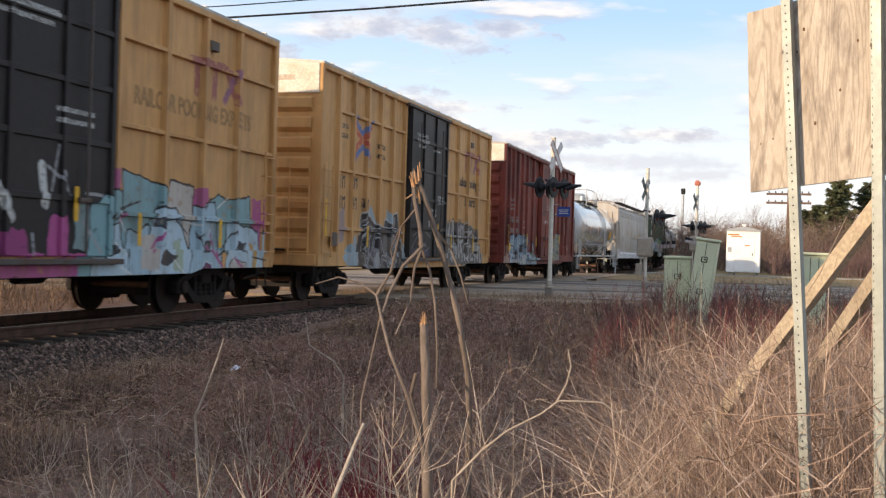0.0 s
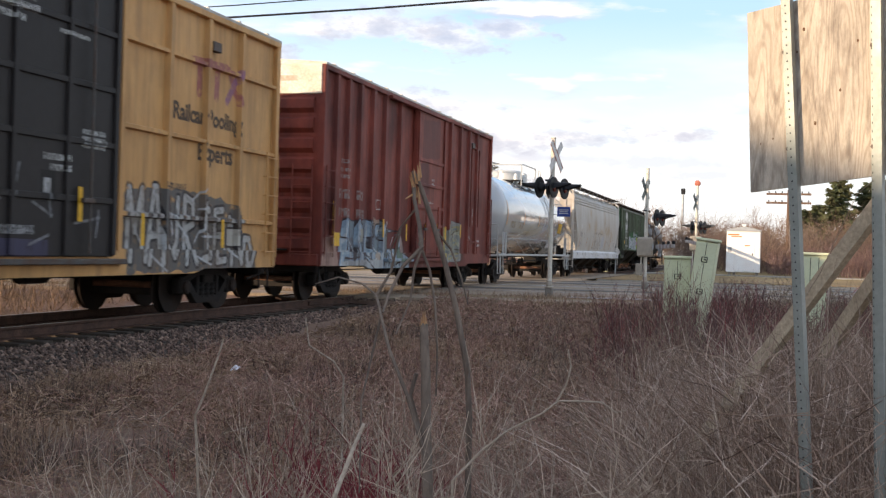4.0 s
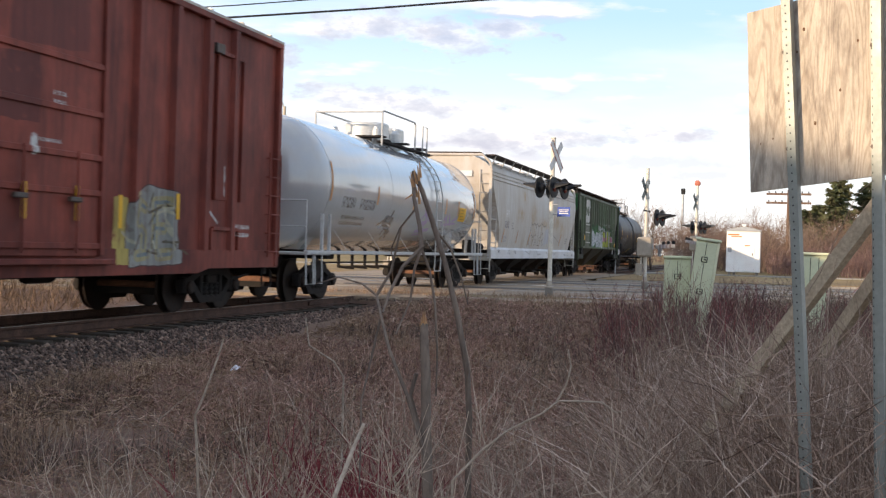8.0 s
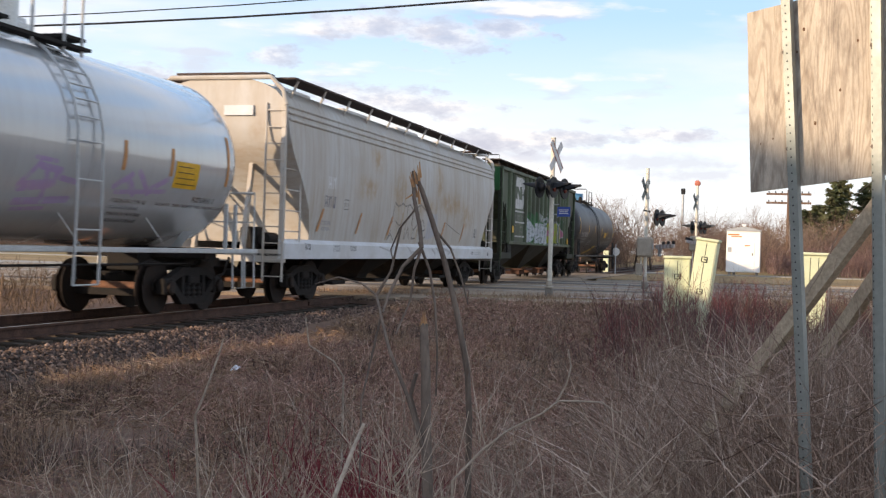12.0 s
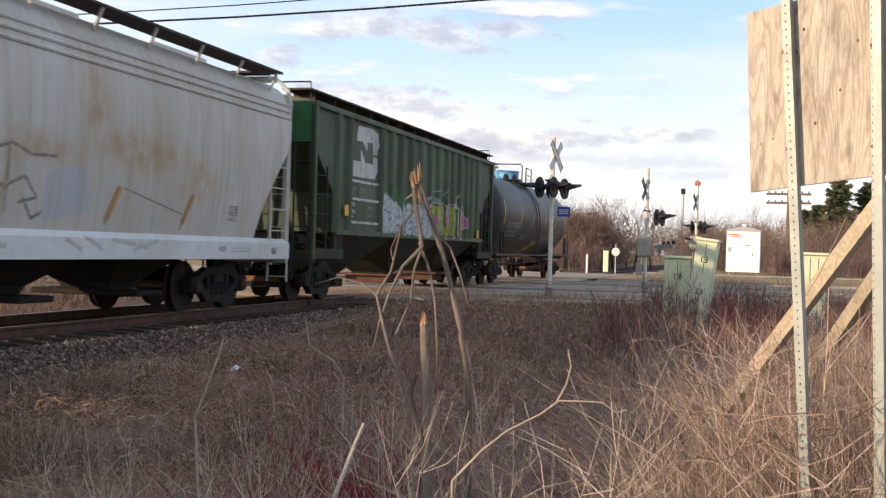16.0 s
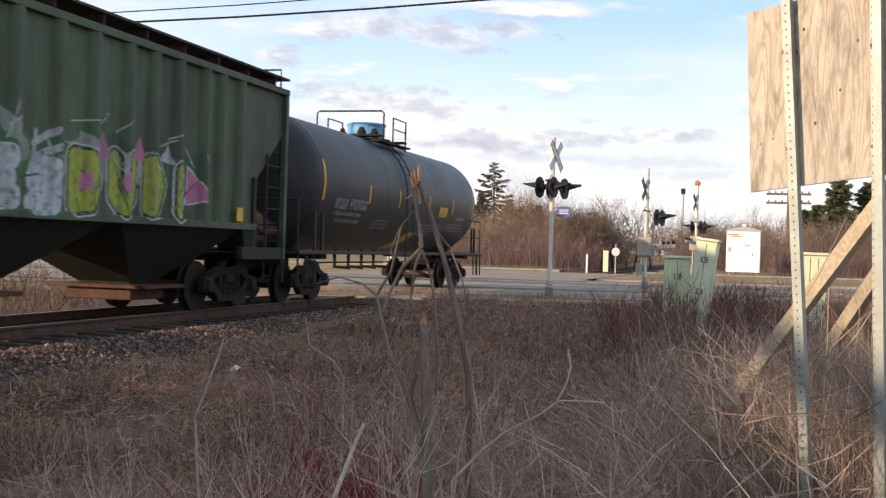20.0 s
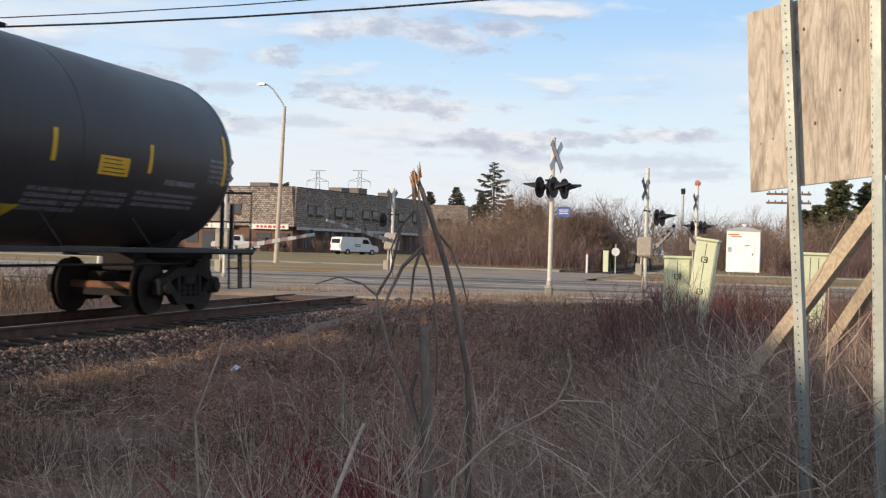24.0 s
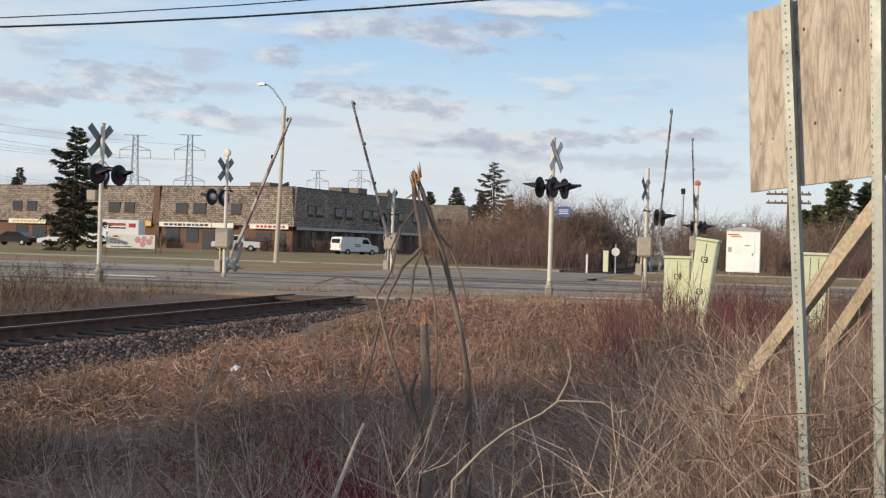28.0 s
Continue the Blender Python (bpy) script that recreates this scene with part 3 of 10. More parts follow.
painted(m_orange, [
    ([(-4.02, 0.60), (-4.08, 1.02), (-3.88, 1.24), (-3.70, 0.95), (-3.76, 0.60)], (0.32, 0.32, 0.32), None, 0.0),
    ([(-3.34, 1.12), (-3.30, 1.50), (-2.72, 1.52), (-2.70, 1.14)], (0.17, 0.15, 0.14), ASH, 0.02),
    ([(-3.10, 0.62), (-3.05, 0.86), (-2.62, 1.02), (-2.40, 0.66)], (0.30, 0.30, 0.31), None, 0.0),
    ([(-2.35, 1.0), (-2.33, 1.55), (-2.20, 1.55), (-2.18, 1.0)], (0.28, 0.28, 0.28), None, 0.0),
    ([(-4.66, 1.10), (-4.62, 1.60), (-4.50, 1.60), (-4.52, 1.05)], ASH, None, 0.0)])
LOOPS = (((-4.74, 1.70), (-4.90, 1.18), (-4.68, 0.86), (-4.40, 1.12), (-4.34, 1.64)), ((-4.14, 0.68), (-4.12, 1.19), (-3.90, 1.55), (-3.52, 1.45), (-3.36, 1.19), (-2.94, 0.74), (-2.48, 0.90), (-2.42, 1.50)),
         ((-4.98, 1.75), (-4.70, 1.92), (-4.45, 1.80)), ((-2.55, 1.70), (-2.42, 1.98), (-2.22, 1.98)), ((-3.6, 0.70), (-3.5, 1.0), (-3.2, 0.95)))
strokes(m_orange, [(a[0], a[1], c[0], c[1], 0.1, SOOT) for line in LOOPS for a, c in zip(line, line[1:])], [(0.13, FROST), (0.075, SOOT)])
scribble(m_orange, 9, -4.9, -2.2, 0.72, 1.6, (0.30, 0.30, 0.31), 0.035, 1.5)
painted(m_orange, [([(2.45, 0.75), (2.45, 2.0), (4.2, 2.15), (6.2, 1.95), (7.0, 0.9), (7.0, 0.75)], (0.10, 0.10, 0.10), None, 0.0)])
sprayed(m_orange, [("M", 2.55, 3.05, 0.95, 2.05), ("A", 3.15, 3.6, 0.9, 2.1), ("U", 3.75, 4.15, 1.0, 1.95), ("R", 4.3, 4.75, 0.9, 2.0), ("S", 4.9, 5.25, 0.95, 1.9), ("E", 5.4, 5.8, 0.9, 1.85), ("N", 5.95, 6.5, 0.85, 1.7), ("D", 6.6, 7.0, 0.85, 1.35)],
        [(0.21, SOOT), (0.12, (0.40, 0.395, 0.38))])
painted(m_orange, [([(5.92, 1.2), (5.92, 1.5), (6.45, 1.5), (6.45, 1.2)], (0.45, 0.43, 0.38), SOOT, 0.04)], 0.02, 0.02)
EMBLEM = [(4.5, 4.31, 5.05, 4.33, 0.15, FADED), (4.74, 4.3, 4.73, 3.8, 0.18, FADED), (5.12, 4.33, 5.72, 4.36, 0.15, FADED), (5.39, 4.33, 5.37, 3.8, 0.18, FADED), (5.82, 4.33, 6.22, 3.8, 0.16, FADED), (6.24, 4.34, 5.78, 3.78, 0.16, (0.28, 0.12, 0.19))]
LOGO_B, LOGO_R = (0.10, 0.17, 0.36), (0.48, 0.085, 0.05)
strokes(m_orange, [(-5.66, 4.30, -5.05, 3.95, 0.15, LOGO_B), (-5.68, 4.12, -5.12, 3.80, 0.15, LOGO_R), (-4.47, 4.28, -4.95, 4.0, 0.14, LOGO_B), (-4.45, 4.12, -4.93, 3.87, 0.14, LOGO_R),
                   (-5.68, 3.42, -5.12, 3.77, 0.15, LOGO_R), (-5.66, 3.26, -5.03, 3.62, 0.15, LOGO_B), (-4.90, 3.75, -4.47, 3.44, 0.15, LOGO_R), (-4.96, 3.62, -4.50, 3.24, 0.15, LOGO_B),
                   (-6.60, 2.73, -6.04, 2.73, 0.30, INK), (-5.80, 2.73, -5.22, 2.73, 0.30, INK), (-6.60, 2.25, -6.02, 2.25, 0.30, INK), (-5.79, 2.26, -5.24, 2.26, 0.30, INK), (-4.99, 2.26, -4.40, 2.26, 0.29, INK),
                   (-6.6, 4.0, -6.0, 4.0, 0.12, INK), (-6.6, 3.78, -6.0, 3.78, 0.12, INK), (-4.0, 3.75, -3.3, 3.75, 0.12, INK), (-4.0, 3.5, -3.3, 3.5, 0.12, INK),
                   (3.6, 2.15, 4.4, 2.15, 0.12, INK)] + EMBLEM)
m_orange_pieced = orange_paint("orange paint with sprayed letters")
TEAL, ICE, ICE2, CREAM, PINK = (0.20, 0.35, 0.37), (0.33, 0.48, 0.56), (0.42, 0.55, 0.62), (0.47, 0.43, 0.38), (0.40, 0.09, 0.24)
painted(m_orange_pieced, [
    ([(4.7, 1.7), (4.72, 2.15), (5.27, 2.2), (5.29, 1.7)], PINK, None, 0.0),
    ([(6.98, 1.0), (7.03, 2.08), (7.42, 2.1), (7.46, 0.7)], PINK, None, 0.0),
    ([(1.95, 1.9), (1.95, 2.24), (2.31, 2.34), (2.32, 1.9)], PINK, None, 0.0),
    ([(1.2, 0.55), (1.35, 1.92), (2.54, 1.99), (2.62, 0.55)], TEAL, SOOT, 0.03),
    ([(2.55, 0.55), (2.52, 2.28), (3.7, 2.12), (3.93, 0.55)], TEAL, SOOT, 0.035),
    ([(5.41, 1.1), (5.36, 2.0), (6.93, 2.11), (6.99, 1.1)], TEAL, SOOT, 0.03),
    ([(3.79, 1.5), (3.9, 2.24), (4.72, 2.18), (4.62, 1.1)], CREAM, SOOT, 0.035)])
painted(m_orange_pieced, [
    ([(1.6, 0.6), (1.7, 1.44), (2.45, 1.5), (2.73, 0.6)], ICE2, SOOT, 0.03),
    ([(2.6, 0.55), (2.7, 1.35), (3.3, 1.5), (3.35, 0.55)], ICE, SOOT, 0.03),
    ([(3.23, 0.55), (3.45, 1.76), (4.2, 1.75), (4.9, 0.55)], ICE2, SOOT, 0.035),
    ([(4.51, 0.55), (4.74, 1.82), (5.53, 1.93), (5.75, 0.55)], ICE, SOOT, 0.035),
    ([(5.85, 0.55), (6.0, 1.62), (7.3, 1.48), (7.5, 0.55)], ICE2, SOOT, 0.03),
    ([(6.0, 0.55), (6.1, 0.95), (6.7, 0.9), (6.7, 0.55)], CREAM, SOOT, 0.02),
    ([(2.98, 0.8), (3.08, 1.34), (3.54, 1.32), (3.57, 0.8)], CREAM, None, 0.0),
    ([(4.0, 0.75), (4.05, 1.3), (4.35, 1.25), (4.3, 0.75)], (0.33, 0.40, 0.30), None, 0.0)])
painted(m_orange_pieced, [
    ([(1.95, 1.0), (2.11, 1.2), (2.59, 1.14), (2.24, 1.0)], SOOT, None, 0.0),
    ([(3.57, 0.87), (3.69, 1.11), (4.19, 1.01), (3.92, 0.85)], SOOT, None, 0.0),
    ([(4.81, 0.6), (5.11, 0.93), (5.35, 0.86), (5.13, 0.6)], (0.14, 0.03, 0.09), ICE2, 0.03),
    ([(5.0, 1.05), (5.05, 1.25), (5.4, 1.3), (5.35, 1.08)], SOOT, None, 0.0),
    ([(6.18, 1.09), (6.44, 1.29), (6.9, 1.26), (6.63, 1.09)], SOOT, ICE2, 0.03),
    ([(3.4, 1.45), (3.5, 1.6), (3.75, 1.65), (3.7, 1.45)], SOOT, None, 0.0),
    ([(1.87, 1.2), (1.87, 1.54), (2.04, 1.58), (2.04, 1.2)], (0.50, 0.28, 0.06), None, 0.0),
    ([(6.95, 0.8), (6.95, 1.25), (7.1, 1.25), (7.1, 0.8)], (0.50, 0.28, 0.06), None, 0.0),
    ([(2.3, 1.45), (2.4, 1.7), (2.6, 1.62), (2.55, 1.45)], PINK, None, 0.0)])
painted(m_orange_pieced, [([(-1.4, 0.55), (-1.4, 0.95), (1.3, 0.98), (1.3, 0.55)], PINK, None, 0.0), ([(-1.4, 0.66), (-1.4, 0.72), (1.3, 0.72), (1.3, 0.66)], (0.10, 0.03, 0.07), None, 0.0)])
strokes(m_orange_pieced, EMBLEM)
m_door = material("black door paint", BLACK, 0.45, spec=0.1, tint=(0.040, 0.036, 0.035), var=0.7, scale=1.2, fine=8, bump=0.03, grain=0.08)
strokes(m_door, [(-1.05, 4.36, 0.0, 4.36, 0.10, PALE), (-1.1, 4.21, 0.05, 4.21, 0.10, PALE), (-0.9, 4.06, -0.2, 4.06, 0.09, PALE), (-1.24, 2.86, -0.9, 2.86, 0.10, PALE), (-1.2, 2.74, -0.92, 2.74, 0.08, PALE), (-1.2, 2.64, -0.92, 2.64, 0.08, PALE),
                 (1.12, 2.75, 1.7, 2.75, 0.07, PALE), (1.12, 2.65, 1.7, 2.65, 0.07, PALE), (1.12, 2.56, 1.7, 2.56, 0.07, PALE), (0.54, 4.05, 1.25, 4.05, 0.06, PALE), (0.25, 2.34, 0.86, 2.34, 0.09, PALE), (0.4, 2.2, 0.9, 2.2, 0.09, PALE), (-0.7, 1.35, 0.1, 1.35, 0.12, (0.3, 0.3, 0.3))])
painted(m_door, [([(0.2, 1.72), (0.2, 2.15), (0.52, 2.15), (0.52, 1.72)], (0.012, 0.012, 0.012), None, 0.0), ([(0.27, 1.85), (0.27, 2.05), (0.42, 2.05), (0.42, 1.85)], (0.5, 0.5, 0.49), None, 0.0), ([(-1.3, 0.95), (-1.3, 1.25), (0.4, 1.22), (0.4, 0.95)], (0.06, 0.055, 0.09), None, 0.0)], 0.03, 0.03)
m_door_pieced = material("black door paint with spray", BLACK, 0.45, spec=0.1, tint=(0.040, 0.036, 0.035), var=0.7, scale=1.2, fine=8, bump=0.03, grain=0.08)
strokes(m_door_pieced, [(-1.4, 4.25, 0.6, 4.25, 0.09, PALE), (-1.4, 4.1, 0.5, 4.1, 0.07, PALE), (0.6, 3.0, 1.5, 3.0, 0.07, PALE), (0.6, 2.85, 1.5, 2.85, 0.07, PALE), (-0.6, 1.9, -0.3, 1.5, 0.16, PALE), (0.3, 2.2, 0.4, 1.7, 0.16, PALE)])
painted(m_door_pieced, [
    ([(-1.6, 0.7), (-1.6, 1.0), (1.4, 1.05), (1.4, 0.7)], PINK, None, 0.0),
    ([(0.44, 1.0), (0.51, 1.52), (0.9, 1.6), (0.95, 1.0)], PINK, SOOT, 0.03),
    ([(-0.5, 1.0), (-0.6, 1.3), (0.0, 1.35), (0.1, 1.0)], (0.28, 0.06, 0.17), None, 0.0),
    ([(1.05, 1.1), (1.1, 1.75), (1.4, 1.8), (1.45, 1.1)], (0.22, 0.30, 0.30), SOOT, 0.04),
    ([(1.4, 0.7), (1.45, 1.75), (2.0, 1.9), (2.0, 0.7)], TEAL, SOOT, 0.04)])
m_red = material("oxide red paint", REDOX, 0.6, tint=(0.065, 0.018, 0.016), var=0.85, scale=0.75, fine=7, bump=0.05, grain=0.08, stretch=(1, 1, 0.55))
SLATE, SLATE2 = (0.25, 0.34, 0.42), (0.33, 0.41, 0.47)
painted(m_red, [
    ([(-7.8, 0.7), (-7.75, 1.35), (-6.9, 1.45), (-6.7, 0.7)], (0.38, 0.24, 0.19), None, 0.0),
    ([(-6.7, 0.7), (-6.35, 1.85), (-3.7, 1.9), (-3.4, 0.7)], (0.19, 0.24, 0.27), (0.06, 0.045, 0.05), 0.03),
    ([(-3.9, 0.75), (-3.75, 1.8), (-1.95, 1.55), (-1.6, 0.75)], (0.20, 0.24, 0.22), None, 0.0),
    ([(-4.3, 1.72), (-4.25, 1.98), (-3.75, 1.92), (-3.75, 1.72)], (0.42, 0.30, 0.22), None, 0.0),
    ([(-2.2, 1.1), (-2.3, 1.75), (-1.9, 1.5), (-1.7, 1.1)], (0.38, 0.27, 0.24), None, 0.0),
    ([(-3.5, 0.68), (-3.2, 1.15), (-1.9, 1.1), (-1.38, 0.95), (-1.4, 0.68)], SLATE2, (0.07, 0.05, 0.05), 0.03)])
sprayed(m_red, [("A", -6.55, -5.85, 0.8, 1.75), ("S", -5.55, -5.05, 0.8, 1.75), ("H", -4.8, -4.25, 0.75, 1.75), ("T", -3.95, -3.35, 0.75, 1.70), ("R", -3.05, -2.3, 0.78, 1.55)],
        [(0.38, (0.045, 0.04, 0.045)), (0.29, SLATE), (0.17, SLATE2), (0.05, (0.50, 0.53, 0.53))])
painted(m_red, [
    ([(-6.3, 1.15), (-6.25, 1.4), (-5.95, 1.42), (-6.0, 1.15)], (0.05, 0.045, 0.05), None, 0.0),
    ([(-5.75, 0.95), (-5.8, 1.2), (-5.55, 1.25), (-5.5, 0.95)], (0.05, 0.045, 0.05), None, 0.0),
    ([(-4.72, 1.2), (-4.7, 1.5), (-4.4, 1.5), (-4.42, 1.2)], (0.06, 0.05, 0.055), None, 0.0),
    ([(-4.15, 0.8), (-4.2, 1.1), (-3.8, 1.15), (-3.85, 0.8)], (0.42, 0.34, 0.27), None, 0.0),
    ([(-5.3, 1.35), (-5.35, 1.65), (-4.95, 1.7), (-4.95, 1.35)], (0.38, 0.36, 0.30), None, 0.0),
    ([(-2.45, 0.85), (-2.5, 1.2), (-2.05, 1.35), (-1.95, 0.9)], (0.15, 0.20, 0.15), (0.05, 0.04, 0.04), 0.02),
    ([(-6.5, 0.72), (-6.5, 0.9), (-3.6, 0.95), (-3.6, 0.72)], (0.40, 0.41, 0.40), None, 0.0),
    ([(2.55, 1.3), (2.6, 2.0), (2.95, 2.02), (2.9, 1.3)], (0.36, 0.30, 0.17), None, 0.0),
    ([(3.3, 0.9), (3.3, 1.5), (3.75, 1.55), (3.8, 0.9)], (0.16, 0.21, 0.19), None, 0.0)], 0.16, 0.08)
painted(m_red, [
    ([(-3.12, 1.22), (-3.12, 1.62), (-2.47, 1.66), (-2.47, 1.22)], (0.15, 0.035, 0.028), (0.05, 0.03, 0.03), 0.03),
    ([(-0.65, 3.75), (-0.65, 4.8), (1.1, 4.95), (1.1, 3.85)], (0.15, 0.038, 0.030), None, 0.0),
    ([(-0.85, 2.75), (-0.85, 3.6), (0.0, 3.65), (0.0, 2.75)], (0.12, 0.032, 0.027), None, 0.0),
    ([(2.05, 0.88), (2.05, 1.9), (2.45, 1.9), (2.45, 0.88)], (0.42, 0.33, 0.10), None, 0.0),
    ([(2.4, 0.85), (2.45, 1.8), (3.0, 2.12), (3.9, 2.05), (4.05, 0.88)], (0.27, 0.28, 0.26), (0.07, 0.04, 0.04), 0.02)], 0.1, 0.05)
sprayed(m_red, [("S", 2.6, 3.0, 1.0, 1.85), ("E", 3.2, 3.7, 1.0, 1.9)], [(0.20, (0.33, 0.29, 0.16)), (0.06, (0.16, 0.20, 0.22))])
strokes(m_red, [(-6.6, 2.45, -5.95, 2.45, 0.22, DULL), (-5.55, 2.46, -5.0, 2.46, 0.22, DULL), (-6.6, 2.02, -5.95, 2.02, 0.21, DULL), (-5.55, 2.02, -4.9, 2.02, 0.21, DULL), (-4.05, 2.19, -4.05, 2.42, 0.02, PALE), (-3.74, 2.19, -3.74, 2.42, 0.02, PALE), (-4.05, 2.42, -3.74, 2.425, 0.02, PALE), (-4.05, 2.19, -3.74, 2.195, 0.02, PALE), (-6.55, 3.2, -6.2, 3.2, 0.1, DULL), (-6.55, 3.0, -6.15, 3.0, 0.08, DULL), (-6.55, 2.85, -6.05, 2.85, 0.08, DULL),
                (0.3, 3.2, 0.6, 3.2, 0.06, PALE), (0.3, 3.08, 0.6, 3.08, 0.06, PALE), (0.0, 2.55, 0.5, 2.55, 0.05, PALE), (-0.1, 2.55, -0.1, 2.4, 0.14, PALE), (6.1, 1.55, 6.7, 1.55, 0.08, PALE), (6.1, 1.4, 6.7, 1.4, 0.08, PALE), (5.0, 1.85, 5.4, 1.6, 0.05, PALE), (5.6, 2.6, 5.6, 2.1, 0.05, PALE)])
scribble(m_orange_pieced, 16, 1.4, 7.0, 0.8, 1.8, SOOT, 0.035)
scribble(m_orange_pieced, 10, 1.4, 7.0, 0.8, 1.9, (0.60, 0.62, 0.62), 0.03)
scribble(m_orange_pieced, 4, 1.4, 6.8, 0.8, 1.5, PINK, 0.06)
scribble(m_orange, 12, 2.4, 6.4, 0.75, 2.0, FROST, 0.04, 1.5)
scribble(m_red, 16, -6.6, -1.9, 0.75, 1.65, (0.05, 0.035, 0.035), 0.04, 1.5)
scribble(m_red, 9, -6.5, -2.2, 0.8, 1.7, (0.52, 0.54, 0.54), 0.03, 1.5)
scribble(m_red, 9, 2.2, 3.8, 0.9, 1.9, (0.10, 0.08, 0.05), 0.04, 1.5)
scribble(m_red, 6, 2.2, 3.8, 0.95, 1.95, (0.42, 0.40, 0.30), 0.05, 1.5)
scribble(m_door_pieced, 10, -1.4, 1.6, 1.1, 2.3, (0.30, 0.30, 0.31), 0.05, 1.5)
scribble(m_door, 8, -1.4, 1.7, 1.0, 2.0, (0.20, 0.20, 0.21), 0.04, 1.5)
weathered(m_orange, (0.17, 0.10, 0.05), 0.5, soot=0.35)
weathered(m_orange_pieced, (0.17, 0.10, 0.05), 0.45, soot=0.3)
weathered(m_red, (0.055, 0.020, 0.018), 0.65, soot=0.5)
weathered(m_door, (0.034, 0.029, 0.027), 0.5)
m_cream = material("white end paint", (0.72, 0.66, 0.55), 0.6, tint=(0.45, 0.3, 0.16), var=0.45, scale=2.2, fine=20, bump=0.05)
m_under = material("near-black underframe", (0.015, 0.014, 0.0135), 0.85, tint=(0.032, 0.024, 0.020), var=0.8, scale=3, fine=30, bump=0.2)
m_wheel = material("rusty wheel steel", (0.022, 0.018, 0.016), 0.7, 0.2, tint=(0.042, 0.026, 0.019), var=0.8, scale=5, fine=40, bump=0.15)
m_roof = material("galvanised roof", (0.42, 0.41, 0.38), 0.5, 0.4, tint=(0.25, 0.18, 0.12), var=0.7, scale=0.9, fine=14)
m_yellow = material("yellow reflector", (0.72, 0.40, 0.03), 0.45, var=0.4, scale=5)
m_orange_tape = material("orange reflector", (0.50, 0.23, 0.08), 0.5, var=0.4, scale=5)
m_steelbar = material("dull steel bar", (0.10, 0.095, 0.09), 0.6, 0.5, tint=(0.12, 0.06, 0.035), var=0.6, scale=6)
m_tank = material("light grey tank enamel", (0.44, 0.445, 0.45), 0.20, tint=(0.38, 0.375, 0.36), var=0.5, scale=0.6, fine=5, bump=0.0, spec=0.75, grain=0.015, stretch=(1, 1, 0.4))
_tb = m_tank.node_tree.nodes["Principled BSDF"]
_tb.inputs["Coat Weight"].default_value, _tb.inputs["Coat Roughness"].default_value, _tb.inputs["Coat IOR"].default_value = 0.9, 0.05, 1.6
MAUVE = (0.42, 0.30, 0.50)
strokes(m_tank, [(-5.65, 2.27, -4.74, 2.27, 0.25, INK), (-4.46, 2.27, -3.37, 2.27, 0.25, INK), (-5.38, 1.93, -3.8, 1.93, 0.08, INK), (-5.35, 1.79, -3.7, 1.79, 0.08, INK),
                 (-2.65, 1.82, -2.15, 1.99, 0.08, INK), (-2.25, 1.98, -1.70, 1.94, 0.20, INK), (-2.3, 1.86, -1.6, 1.72, 0.10, INK), (-1.62, 1.70, -1.50, 1.47, 0.07, INK), (-2.0, 1.96, -1.82, 2.18, 0.10, INK), (-1.75, 1.95, -1.58, 1.8, 0.08, INK), (-1.95, 1.8, -1.85, 1.58, 0.06, INK), (-2.0, 1.78, -1.35, 1.64, 0.09, INK), (-1.5, 1.62, -1.2, 1.48, 0.05, INK), (-2.2, 1.9, -2.32, 1.74, 0.05, INK),
                 (0.9, 2.32, 1.35, 2.3, 0.06, MAUVE), (0.7, 1.95, 1.0, 2.25, 0.08, MAUVE), (1.0, 2.22, 1.5, 2.18, 0.10, MAUVE), (0.75, 1.92, 1.4, 2.0, 0.14, MAUVE), (1.2, 2.15, 1.3, 1.8, 0.10, MAUVE), (1.4, 2.1, 1.9, 2.05, 0.08, MAUVE), (0.8, 1.72, 1.9, 1.8, 0.10, MAUVE), (0.85, 1.62, 1.5, 1.66, 0.05, MAUVE),
                 (2.9, 2.05, 3.3, 2.25, 0.10, MAUVE), (3.2, 2.2, 3.5, 1.98, 0.12, MAUVE), (3.5, 2.3, 3.9, 2.0, 0.10, MAUVE), (3.9, 2.05, 4.4, 2.25, 0.10, MAUVE), (3.0, 1.97, 4.4, 2.05, 0.07, MAUVE),
                 (3.0, 1.85, 4.0, 1.85, 0.06, INK), (3.0, 1.75, 3.9, 1.75, 0.05, INK), (3.1, 1.65, 4.1, 1.65, 0.05, INK), (3.2, 1.55, 4.1, 1.55, 0.05, INK), (4.3, 1.85, 7.0, 1.85, 0.05, INK), (5.4, 1.97, 6.2, 1.97, 0.09, INK),
                 (6.2, 2.65, 7.0, 2.65, 0.05, PALE), (6.3, 2.5, 7.2, 2.5, 0.05, PALE), (6.4, 2.4, 7.2, 2.4, 0.05, PALE), (6.5, 2.3, 7.3, 2.3, 0.05, PALE)])
m_tank_dark = material("charcoal tank paint", (0.034, 0.031, 0.033), 0.44, tint=(0.046, 0.042, 0.045), var=0.6, scale=0.8, fine=6, bump=0.0, grain=0.05)
ASHY = (0.27, 0.27, 0.29)
